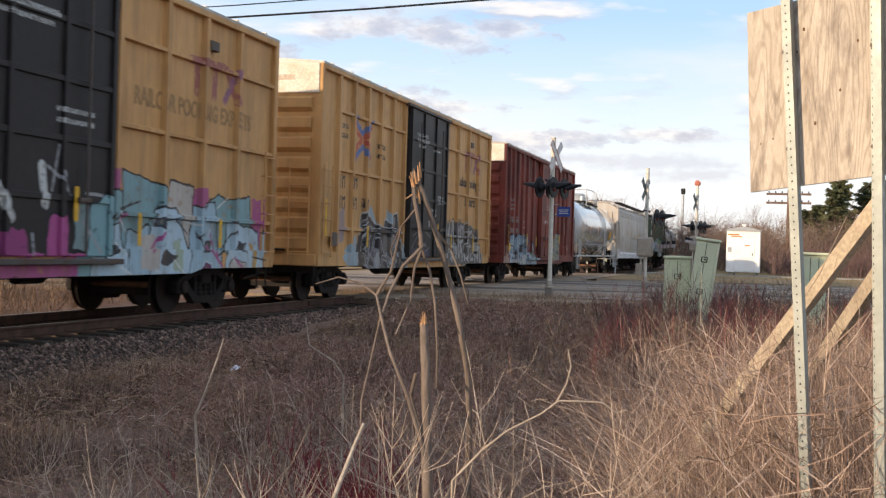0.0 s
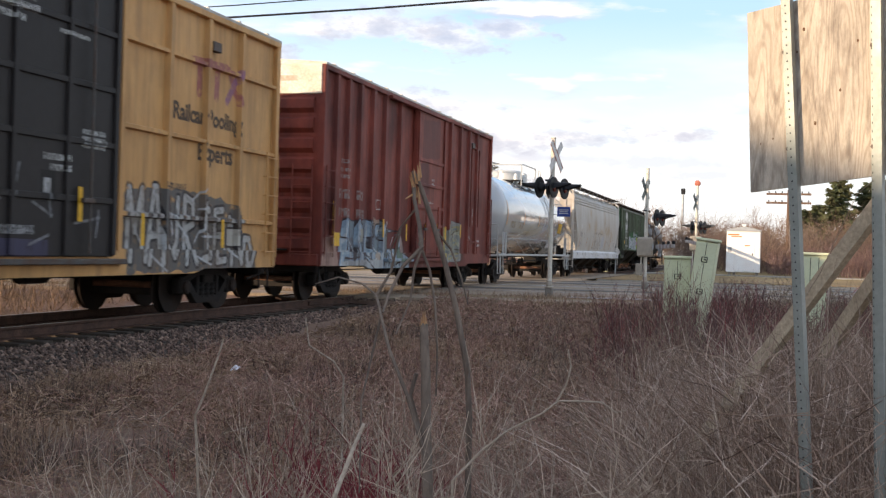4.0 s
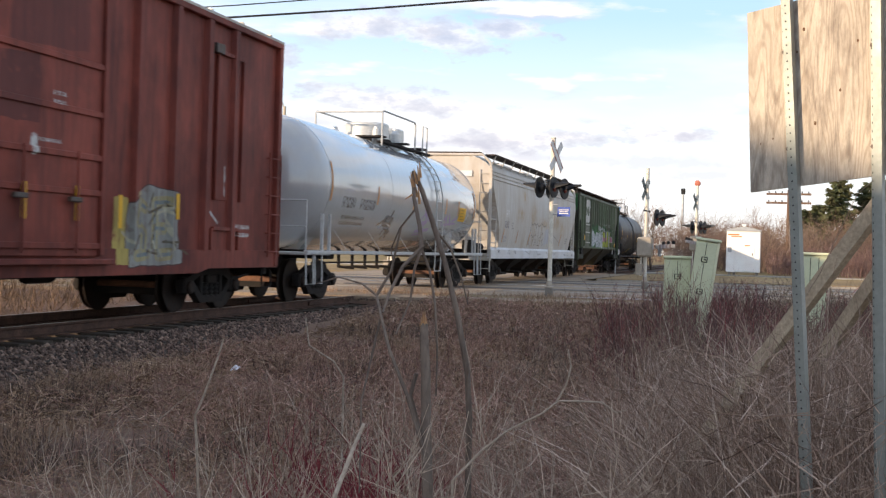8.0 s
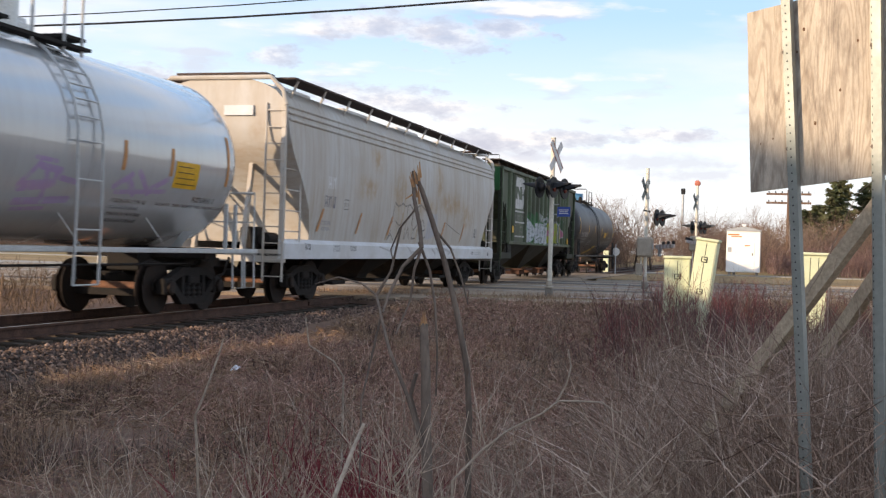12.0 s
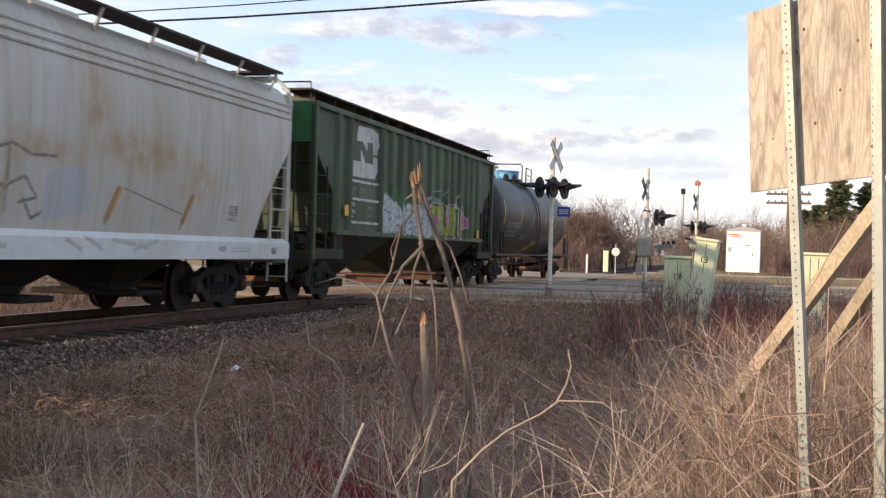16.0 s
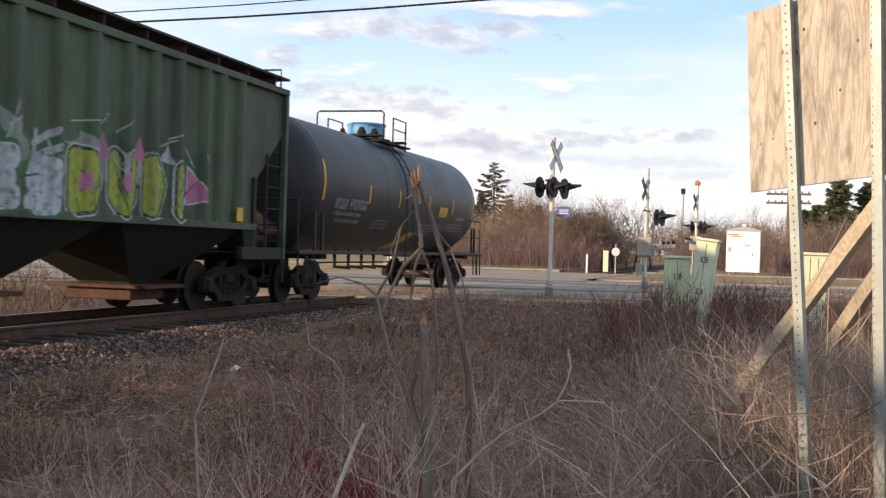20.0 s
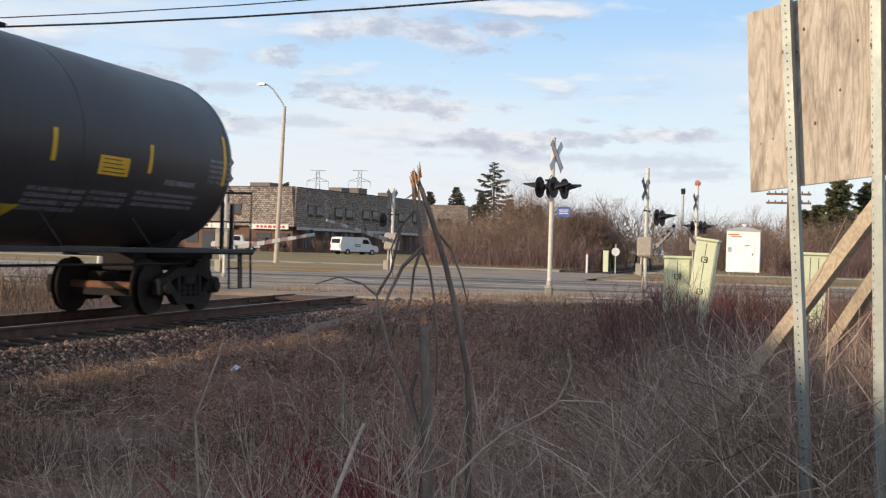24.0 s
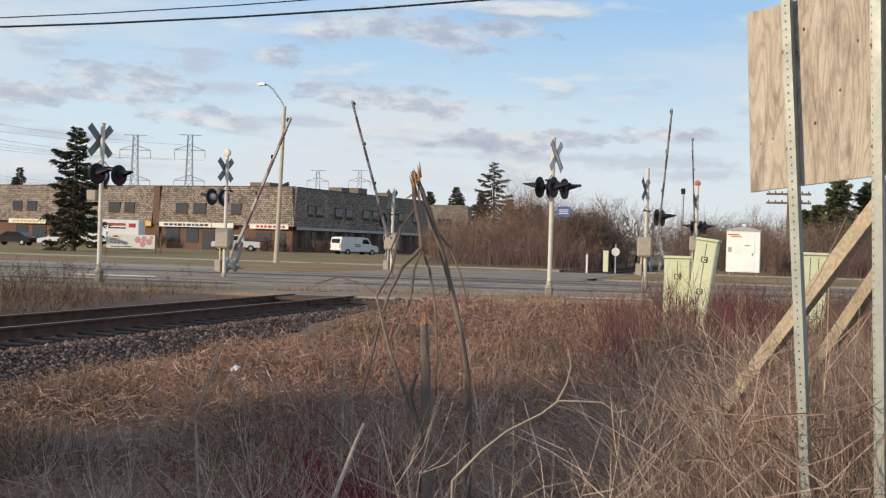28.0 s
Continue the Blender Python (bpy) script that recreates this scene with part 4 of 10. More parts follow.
strokes(m_tank_dark, [(-5.75, 2.22, -4.95, 2.22, 0.24, ASHY), (-4.8, 2.24, -3.62, 2.24, 0.24, ASHY), (-5.6, 2.0, -3.9, 2.0, 0.08, ASHY), (-5.4, 1.84, -3.8, 1.84, 0.08, ASHY)] +
        [(y0, z1 - 0.09 * k, y1, z1 - 0.09 * k, 0.055, (0.22, 0.22, 0.24)) for y0, y1, z1, n in ((-2.75, -1.65, 1.92, 3), (1.2, 2.55, 1.92, 4), (2.65, 3.65, 1.94, 3), (3.85, 5.8, 2.0, 3), (6.0, 7.2, 2.66, 5)) for k in range(n)] +
        [(4.6, 2.2, 5.6, 2.2, 0.09, ASHY)])
painted(m_tank_dark, [([(0.5, 1.68), (1.28, 1.69), (0.62, 1.18), (-0.1, 1.18)], (0.46, 0.33, 0.03), None, 0.0)], 0.04, 0.02)
m_hopper = material("off-white hopper paint", (0.53, 0.515, 0.49), 0.6, tint=(0.38, 0.30, 0.22), var=0.55, scale=0.75, fine=6, bump=0.02, stretch=(1, 1, 0.3), grain=0.04)
SMEAR, OCHRE = (0.155, 0.145, 0.145), (0.40, 0.29, 0.19)
TAG = ((-2.1, 2.41), (-1.8, 2.33), (-1.45, 2.42), (-1.18, 2.36), (-0.8, 2.42), (-0.51, 2.3), (-0.1, 2.38), (0.18, 2.46), (0.6, 2.34), (1.13, 2.36))
TAG_STEMS = (((-2.15, 2.37), (-2.25, 1.7), (-2.42, 1.46)), ((-2.42, 1.46), (-2.2, 1.6), (-1.95, 1.45)), ((-1.99, 1.95), (-1.61, 1.83), (-1.15, 1.97)), ((-1.66, 1.85), (-1.52, 1.52), (-1.3, 1.9)), ((-1.0, 2.35), (-1.05, 1.5)), ((-0.98, 1.5), (-0.8, 1.8), (-0.62, 1.5)), ((-0.5, 2.3), (-0.52, 1.9), (-0.3, 1.73), (0.04, 1.92)),
             ((-0.3, 1.73), (-0.35, 1.5), (-0.05, 1.52)), ((0.12, 2.4), (0.15, 1.56)), ((0.1, 1.9), (0.48, 2.05), (0.78, 1.78), (0.4, 1.7)), ((0.5, 1.75), (0.72, 1.5), (0.99, 1.62)))
strokes(m_hopper, [(-2.26, 1.94, -2.58, 1.48, 0.11, OCHRE), (-1.38, 2.14, -1.57, 1.48, 0.09, OCHRE), (0.15, 2.28, -0.01, 1.52, 0.06, OCHRE), (2.77, 1.98, 2.50, 1.51, 0.10, OCHRE), (5.03, 1.96, 4.74, 1.48, 0.10, OCHRE)])
stained(m_hopper, [(-1.7, 2.75, 0.9, 0.75), (-4.2, 2.65, 1.3, 0.45), (0.6, 2.45, 2.0, 0.35), (3.4, 2.6, 2.6, 0.5), (5.2, 2.3, 1.2, 0.6), (-3.6, 3.4, 0.7, 0.5), (2.0, 3.2, 0.6, 0.7)], (0.40, 0.275, 0.155), 0.95)
strokes(m_hopper, [(a[0], a[1], c[0], c[1], 0.046, SMEAR) for line in (TAG, *TAG_STEMS) for a, c in zip(line, line[1:])] +
        [(-7.0, 2.22, -6.3, 2.22, 0.26, (0.16, 0.16, 0.20)), (-6.85, 2.64, -6.35, 2.64, 0.26, (0.66, 0.66, 0.66)), (-7.1, 1.75, -6.5, 1.75, 0.1, (0.28, 0.28, 0.32)), (-7.0, 1.62, -6.5, 1.62, 0.08, (0.28, 0.28, 0.32)),
         (-5.78, 2.09, -5.78, 2.31, 0.025, SMEAR), (-5.52, 2.09, -5.52, 2.31, 0.025, SMEAR), (-5.78, 2.31, -5.52, 2.312, 0.025, SMEAR), (-5.78, 2.09, -5.52, 2.092, 0.025, SMEAR), (-5.74, 2.2, -5.56, 2.2, 0.08, DULL),
         (6.42, 1.88, 6.8, 1.88, 0.09, (0.04, 0.04, 0.05)), (6.42, 1.78, 6.8, 1.78, 0.09, (0.04, 0.04, 0.05)), (6.42, 1.68, 6.8, 1.68, 0.07, (0.04, 0.04, 0.05)), (2.86, 2.03, 4.7, 1.71, 0.025, SMEAR)])
painted(m_hopper, [([(0.9, 1.5), (1.0, 2.15), (1.9, 2.3), (2.0, 1.6)], (0.42, 0.42, 0.45), None, 0.0)])
weathered(m_hopper, (0.33, 0.235, 0.145), 0.55, soot=0.30)
weathered(m_tank, (0.34, 0.325, 0.30), 0.25, soot=0.3)
weathered(m_tank_dark, (0.050, 0.045, 0.045), 0.4, soot=0.3)
m_sill_white = material("white sill paint", (0.60, 0.60, 0.61), 0.55, tint=(0.42, 0.38, 0.33), var=0.5, scale=1.0, fine=6, bump=0.02, grain=0.05)
strokes(m_sill_white, [(-8.05, 1.22, -7.7, 1.22, 0.14, (0.06, 0.06, 0.06)), (-6.4, 1.2, -5.95, 1.2, 0.16, (0.3, 0.3, 0.3)), (-5.3, 1.2, -4.9, 1.2, 0.12, (0.2, 0.2, 0.2)), (-3.2, 1.26, -2.3, 1.14, 0.05, (0.40, 0.385, 0.375)), (-2.3, 1.14, -2.0, 1.3, 0.05, (0.40, 0.385, 0.375)), (-0.9, 1.28, -0.5, 1.1, 0.06, (0.40, 0.385, 0.375)), (-0.6, 1.12, 0.1, 1.14, 0.08, (0.40, 0.385, 0.375)), (1.4, 1.25, 1.8, 1.1, 0.07, (0.40, 0.385, 0.375)), (1.9, 1.28, 2.3, 1.12, 0.07, (0.40, 0.385, 0.375)), (2.6, 1.25, 3.6, 1.15, 0.07, (0.40, 0.385, 0.375)), (3.2, 1.1, 3.9, 1.25, 0.06, (0.40, 0.385, 0.375)), (6.0, 1.14, 6.3, 1.14, 0.1, (0.1, 0.1, 0.1)), (6.5, 1.16, 7.3, 1.16, 0.04, (0.3, 0.3, 0.3)), (6.5, 1.1, 7.3, 1.1, 0.04, (0.3, 0.3, 0.3)), (8.3, 1.12, 8.4, 1.12, 0.14, (0.15, 0.15, 0.15))])
GREEN = (0.078, 0.110, 0.062)
m_green = material("faded green paint", GREEN, 0.55, tint=(0.050, 0.044, 0.034), var=0.8, scale=1.0, fine=7, bump=0.03, grain=0.08, stretch=(1, 1, 0.3))
LW = (0.55, 0.54, 0.52)
spray(m_green, -3.3, 4.9, 2.1, 2.75, [(0.03, 0.12, 0.045), (0.04, 0.16, 0.06), (0.02, 0.07, 0.03), (0.3, 0.32, 0.3)], cell=1.8, edge=0.3, seed=6.0, lines=0.0, strength=0.7)
painted(m_green, [([(-5.42, 4.12), (-4.36, 4.14), (-4.32, 3.80), (-5.53, 3.75)], LW, None, 0.0), ([(-4.42, 4.14), (-3.98, 4.06), (-3.90, 3.76), (-4.05, 3.53), (-4.32, 3.50)], LW, None, 0.0), ([(-5.12, 3.79), (-4.76, 3.81), (-4.76, 3.54)], LW, None, 0.0),
                  ([(-5.72, 3.28), (-4.0, 3.28), (-3.94, 3.14), (-4.17, 2.92), (-5.84, 2.90)], LW, None, 0.0), ([(-4.33, 3.25), (-4.31, 3.46), (-4.03, 3.46), (-3.95, 3.18)], LW, None, 0.0), ([(-5.20, 3.22), (-5.20, 3.58), (-4.82, 3.22)], LW, None, 0.0)], 0.02, 0.015)
strokes(m_green, [(-5.87, z, -3.92, z + 0.001, 0.06, LW) for z in (2.80, 2.375, 1.825)] +
        [(y0, 2.55, y1, 2.55, 0.24, (0.17, 0.17, 0.15)) for y0, y1 in ((-5.86, -5.4), (-5.21, -4.68), (-4.47, -4.05))] + [(-5.87, 2.24, -5.5, 2.24, 0.09, LW), (-5.9, 2.08, -5.5, 2.08, 0.08, LW), (-5.85, 1.96, -5.6, 1.96, 0.06, LW), (-4.6, 2.2, -4.1, 2.2, 0.07, (0.2, 0.2, 0.18)), (-4.6, 2.0, -4.1, 2.0, 0.07, (0.2, 0.2, 0.18))])
WHITE_WORD = [("G", -3.60, -3.02, 1.78, 2.46), ("O", -2.66, -2.20, 1.76, 2.30), ("N", -1.88, -1.30, 1.74, 2.28), ("E", -0.92, -0.38, 1.74, 2.30), ("S", 0.06, 0.55, 1.70, 2.22)]
LIME_WORD = [("D", 0.98, 1.60, 1.76, 2.40), ("U", 2.02, 2.58, 1.76, 2.44), ("D", 2.98, 3.46, 1.78, 2.44), ("I", 3.85, 4.10, 1.76, 2.38)]
sprayed(m_green, WHITE_WORD, [(0.46, (0.05, 0.15, 0.055)), (0.34, (0.50, 0.51, 0.54))])
strokes(m_green, [(0.1, 2.3, 0.6, 2.5, 0.10, (0.42, 0.44, 0.46)), (0.1, 2.5, 0.55, 2.72, 0.10, (0.40, 0.42, 0.44)), (0.1, 2.28, 0.15, 2.68, 0.07, (0.40, 0.42, 0.44))])
sprayed(m_green, LIME_WORD, [(0.44, (0.48, 0.47, 0.47)), (0.38, (0.03, 0.045, 0.02)), (0.28, (0.34, 0.38, 0.045))])
painted(m_green, [([(1.15, 1.95), (1.2, 2.2), (1.4, 2.2), (1.4, 1.95)], (0.45, 0.17, 0.27), None, 0.0), ([(2.2, 1.98), (2.22, 2.2), (2.42, 2.3), (2.42, 1.98)], (0.45, 0.17, 0.27), None, 0.0), ([(3.12, 1.98), (3.15, 2.25), (3.3, 2.25), (3.3, 1.98)], (0.45, 0.17, 0.27), None, 0.0)], 0.08, 0.04)
painted(m_green, [([(4.25, 1.86), (4.3, 2.5), (4.6, 2.35), (5.0, 2.0)], (0.45, 0.14, 0.25), (0.5, 0.5, 0.5), 0.03), ([(1.6, 2.45), (1.75, 2.85), (1.95, 2.5)], (0.45, 0.16, 0.27), None, 0.0), ([(2.55, 2.45), (2.75, 2.9), (2.95, 2.5)], (0.45, 0.16, 0.27), None, 0.0), ([(3.4, 2.5), (3.6, 2.85), (3.8, 2.5)], (0.40, 0.40, 0.42), None, 0.0)])
scribble(m_green, 14, -3.4, 4.6, 1.7, 2.4, (0.03, 0.06, 0.03), 0.03, 1.5)
scribble(m_green, 12, -2.0, 4.8, 2.5, 2.9, (0.40, 0.42, 0.40), 0.025, 1.5)
weathered(m_green, (0.050, 0.042, 0.032), 0.55, soot=0.4)
m_green_plain = material("plain green paint", GREEN, 0.55, tint=(0.030, 0.031, 0.022), var=0.7, scale=1.0, fine=7, bump=0.03, grain=0.08)
m_walkway = material("weathered roof walk", (0.055, 0.045, 0.042), 0.8, 0.3, tint=(0.1, 0.06, 0.045), var=0.7, scale=2)
m_dome = material("bright dome steel", (0.62, 0.62, 0.60), 0.35, 0.3, var=0.4, scale=2, bump=0.03)
m_bluedome = material("blue dome paint", (0.13, 0.34, 0.54), 0.45, var=0.35, scale=3, bump=0.03)
m_rail_white = material("white handrail paint", (0.48, 0.48, 0.47), 0.5, var=0.35, scale=6)
m_rail_black = material("black handrail paint", (0.03, 0.03, 0.032), 0.5, var=0.35, scale=6)

# ---------------------------------------------------------------- train: running gear
SPEED, WHEEL_R = 4.491, 0.457
moving_cars, moving_wheels = [], []


def wheel_mesh():
    m = Mesh()
    m.lathe(0, [(-1.02, 0.07), (-0.84, 0.085), (-0.6, 0.070), (0.6, 0.070), (0.84, 0.085), (1.02, 0.07)], 12)
    for s in (-1, 1):
        prof = [(0.69, 0.30), (0.69, WHEEL_R + 0.022), (0.705, WHEEL_R + 0.026), (0.73, WHEEL_R + 0.004)]
        m.lathe(0, [(s * a, r) for a, r in prof], 32)
        m.lathe(0, [(s * a, r) for a, r in [(0.83, WHEEL_R - 0.005), (0.825, WHEEL_R - 0.06), (0.785, WHEEL_R - 0.075), (0.75, 0.26), (0.80, 0.15), (0.86, 0.13), (0.86, 0.08)]], 32)
        for k in range(5):
            a = k * 2 * math.pi / 5
            m.box(s * 0.79 - 0.012, s * 0.79 + 0.012, math.cos(a) * 0.3 - 0.03, math.cos(a) * 0.3 + 0.03, math.sin(a) * 0.3 - 0.03, math.sin(a) * 0.3 + 0.03)
    return m


WHEEL = wheel_mesh().data("wheelset", m_wheel, True)
m_axle = material("rusty axle steel", (0.20, 0.095, 0.055), 0.8, tint=(0.10, 0.055, 0.04), var=0.8, scale=5, fine=30, bump=0.1)
AXLE = Mesh().lathe(0, [(-0.68, 0.095), (-0.5, 0.082), (0.5, 0.082), (0.68, 0.095)], 14).data("axle", m_axle, True)


def frame_mesh():
    m = Mesh()
    for x0, x1 in ((0.94, 1.08),):
        yz = [(-1.06, 0.56), (-0.78, 0.66), (-0.42, 0.80), (0.42, 0.80), (0.78, 0.66), (1.05, 0.56)]
        m.prism(0, yz + [(p, q - 0.14) for p, q in yz[::-1]], x0, x1)
        lo = [(-0.86, 0.54), (-0.42, 0.16), (0.42, 0.16), (0.86, 0.54)]
        m.prism(0, [(-0.80, 0.66), (-0.36, 0.29), (0.36, 0.29), (0.80, 0.66)] + lo[::-1], x0, x1)
        for y in (-0.42, 0.32):
            m.box(x0, x1, y, y + 0.10, 0.2, 0.76, 0.015)
        for y in (-0.889, 0.889):
            m.box(x0 - 0.02, x1 + 0.03, y - 0.17, y + 0.17, 0.33, 0.62, 0.03)
    return m


SPRING = Mesh().lathe(2, [(0.27, 0.08), (0.30, 0.065), (0.34, 0.08), (0.38, 0.065), (0.42, 0.08), (0.46, 0.065), (0.52, 0.08)], 10).data("spring", m_under)
BEARING = Mesh().lathe(0, [(-0.07, 0.12), (0.14, 0.12), (0.16, 0.09)], 14).data("bearing_cap", m_wheel)
SIDEFRAME = frame_mesh().data("sideframe", m_under, False)
BOLSTER = Mesh().box(-1.1, 1.1, -0.2, 0.2, 0.50, 0.68, 0.03).lathe(2, [(0.66, 0.3), (0.78, 0.3)], 14).box(-0.7, 0.7, -1.0, -0.9, 0.3, 0.42).box(-0.7, 0.7, 0.9, 1.0, 0.3, 0.42).data("truck", m_under)


def trucks(car, offset):
    for y in (-offset, offset):
        tr = part("truck", BOLSTER, m_under, car, at=pose(0, y, 0))
        part("sideframe", SIDEFRAME, m_under, tr)
        part("sideframe", SIDEFRAME, m_under, tr, at=pose(0, 0, 0, 0, 0, 180))
        for sx in (-1, 1):
            for k in (-0.2, 0.0, 0.2):
                part("spring", SPRING, m_under, tr, at=pose(sx * 1.03, k, 0))
            for k in (-0.889, 0.889):
                part("bearing_cap", BEARING, m_wheel, tr, at=pose(sx * 1.01, k, 0.457, 0, 0, 0 if sx > 0 else 180))
        for w in (-0.88, 0.88):
            ws = part("wheelset", WHEEL, m_wheel, tr, at=pose(0, w, WHEEL_R))
            part("axle", AXLE, m_axle, tr, "rusty axle", at=pose(0, w, WHEEL_R))
            moving_wheels.append((ws, w))
    return car


def couplers(car, half):
    for s in (-1, 1):
        m = Mesh().box(-0.09, 0.09, min(s * (half - 0.5), s * (half + 0.75)), max(s * (half - 0.5), s * (half + 0.75)), 0.74, 0.94, 0.03)
        y = s * (half + 0.85)
        m.box(-0.16, 0.12, y - 0.16, y + 0.16, 0.68, 1.0, 0.05)
        m.tube([(0.3, s * half, 0.95), (0.34, s * (half + 0.3), 0.62), (0.2, s * (half + 0.8), 0.5)], 0.025, 6)
        part("coupler", m, m_under, car)


def ladder(x, y0, y1, z0, z1, n, axis=1, r=0.014, off=0.07):
    """Rungs between two stiles on a face of the car; axis 1: on a side, 0: on an end."""
    m = Mesh()
    for i in range(n):
        z = z0 + (z1 - z0) * i / (n - 1)
        if axis == 1:
            m.tube([(x, y0, z), (x + off, y0, z), (x + off, y1, z), (x, y1, z)], r, 6)
        else:
            m.tube([(y0, x, z), (y0, x - off, z), (y1, x - off, z), (y1, x, z)], r, 6)
    for y in (y0, y1):
        m.tube([(x + off, y, z0 - 0.1), (x + off, y, z1 + 0.1)] if axis == 1 else [(y, x - off, z0 - 0.1), (y, x - off, z1 + 0.1)], r * 1.15, 6)
    return m


def underframe(car, half, z=1.0):
    part("centre_sill", B(-0.3, 0.3, -half + 0.3, half - 0.3, 0.72, z, 0.02), m_under, car)
    for y in np.linspace(-half * 0.62, half * 0.62, 7):
        part("crossbearer", Mesh().prism(1, [(-1.4, z), (1.4, z), (0.35, z - 0.3), (-0.35, z - 0.3)], y - 0.05, y + 0.05), m_under, car)
    part("air_reservoir", Mesh().lathe(1, [(-0.6, 0.05), (-0.55, 0.2), (0.55, 0.2), (0.6, 0.05)], 14, (0.75, -1.2, 0.72)), m_under, car, smooth=True)
    part("brake_cylinder", Mesh().lathe(1, [(-0.3, 0.15), (0.25, 0.15), (0.25, 0.04), (0.9, 0.03)], 12, (0.8, 1.2, 0.74)), m_under, car, smooth=True)
    part("brake_rod", T([(0.55, -half * 0.6, 0.66), (0.55, half * 0.6, 0.66)], 0.016, 6), m_under, car)


# ---------------------------------------------------------------- boxcars
def boxcar(s, paint, door_paint, label, posts_l, posts_r, door, rails, group="freight cars", red=False):
    car = thing("boxcar", label, "boxcar", pose(0, s, 0), group)
    h, zs, ze = 7.86, 0.98, 5.18
    part("body", B(-1.46, 1.46, -h, h, zs, ze, 0.01), paint, car)
    sill = "side_sill"
    for sx in (-1, 1):
        x0, x1 = sorted((sx * 1.43, sx * 1.53))
        part(sill, Mesh().prism(0, [(-h, zs + 0.14), (h, zs + 0.14), (h, 0.80), (5.0, 0.80), (4.6, 0.72), (-4.6, 0.72), (-5.0, 0.80), (-h, 0.80)], x0, x1), paint, car)
        part("top_chord", B(x0, sorted((sx * 1.43, sx * 1.56))[1] if sx > 0 else x1, -h, h, ze - 0.10, ze + 0.02, 0.01), paint, car)
    dy0, dy1 = door
    for y in posts_l + posts_r:
        w = 0.055 if not red else 0.075
        part("side_post", Mesh().prism(2, [(1.455, y - w * 1.5), (1.55, y - w), (1.55, y + w), (1.455, y + w * 1.5)], 1.1, ze - 0.1), paint, car)
    for y in (-h + 0.07, h - 0.07):
        part("corner_post", B(1.40, 1.555, y - 0.075, y + 0.075, 0.82, ze, 0.015), paint, car)
    for z in rails:
        for a, b in ((posts_l[0], posts_l[-1]), (posts_r[0], h)):
            part("side_rail", Mesh().prism(1, [(1.455, z - 0.05), (1.535, z - 0.03), (1.535, z + 0.03), (1.455, z + 0.05)], a, b), paint, car)
    dr = part("door", B(1.47, 1.60, dy0, dy1, 1.0, ze - 0.16, 0.015), door_paint, car, "black sliding door" if not red else "red sliding door")
    n = 3 if not red else 1
    for z in [1.0 + (ze - 1.16) * i / 5 for i in range(1, 5)] if not red else (3.70, 3.02, 2.40, 1.90, 1.15):
        part("door_rib", B(1.60, 1.635, dy0 + 0.05, dy1 - 0.05, z - 0.045, z + 0.045, 0.01), door_paint, dr)
    for i in range(n + 1):
        y = dy0 + 0.06 + (dy1 - dy0 - 0.12) * i / n
        part("door_post", B(1.60, 1.65, y - 0.05, y + 0.05, 1.02, ze - 0.18, 0.01), door_paint, dr)
    for y in (dy0 + 0.75, dy1 - 0.75):
        part("lock_rod", T([(1.68, y, 1.05), (1.68, y, ze - 0.5 if not red else 2.45)], 0.02, 8), m_steelbar if not red else m_red_bar, dr)
        part("lock_handle", B(1.66, 1.73, y - 0.22, y + 0.05, 1.75, 1.82, 0.01), m_steelbar, dr)
    for z in (0.93, ze - 0.12):
        part("door_track", B(1.53, 1.66, dy0 - (0.3 if not red else 2.4), dy1 + 0.3, z - 0.04, z + 0.04, 0.01), m_steelbar if not red else paint, car)
    # roof with cross ribs
    part("roof", Mesh().prism(1, [(-1.56, ze), (1.56, ze), (1.56, ze + 0.05), (0, ze + 0.16), (-1.56, ze + 0.05)], -h, h), m_roof, car, "galvanised peaked roof")
    for y in np.linspace(-h + 0.6, h - 0.6, 13):
        part("roof_rib", Mesh().prism(1, [(-1.54, ze + 0.05), (1.54, ze + 0.05), (1.54, ze + 0.09), (0, ze + 0.20), (-1.54, ze + 0.09)], y - 0.04, y + 0.04), m_roof, car)
    # pressed ends
    for s_ in (-1, 1):
        for i in range(8):
            z = 1.08 + i * 0.435
            y0, y1 = sorted((s_ * h, s_ * (h + 0.075)))
            ya, yb = s_ * h, s_ * (h + 0.085)
            part("end_rib", Mesh().prism(0, [(ya, z), (yb, z + 0.10), (yb, z + 0.29), (ya, z + 0.35)], -1.32, 1.32), paint, car)
        y0, y1 = sorted((s_ * (h - 0.01), s_ * (h + 0.03)))
        part("end_band", B(-1.47, 1.47, y0, y1, ze - 0.64, ze, 0.01), m_cream, car, "white painted band of the end")
        for xa in (-0.9, 0.1):
            part("lettering_bar", B(xa, xa + 0.8, min(s_ * (h + 0.029), s_ * (h + 0.034)), max(s_ * (h + 0.029), s_ * (h + 0.034)), ze - 0.36, ze - 0.24), m_band_ink, car)
        part("end_sill", B(-1.5, 1.5, y0 - 0.05, y1 + 0.05, 0.80, 1.06, 0.02), paint, car)
    part("end_ladder", ladder(-h - 0.08, 0.9, 1.35, 1.1, 2.9, 6, 0), paint, car)
    part("end_ladder", ladder(-h - 0.08, -1.35, -0.9, 1.1, 4.6, 10, 0), paint, car)
    part("side_ladder", ladder(1.53, -h + 0.1, -h + 0.6, 1.1, 2.9, 6), paint, car)
    part("side_ladder", ladder(1.53, h - 0.6, h - 0.1, 1.1, 2.9, 6), paint, car)
    for y in (-h + 0.35, h - 0.35):
        part("sill_step", T([(1.45, y - 0.2, 0.85), (1.47, y - 0.2, 0.42), (1.47, y + 0.2, 0.42), (1.45, y + 0.2, 0.85)], 0.018, 6), m_under, car)
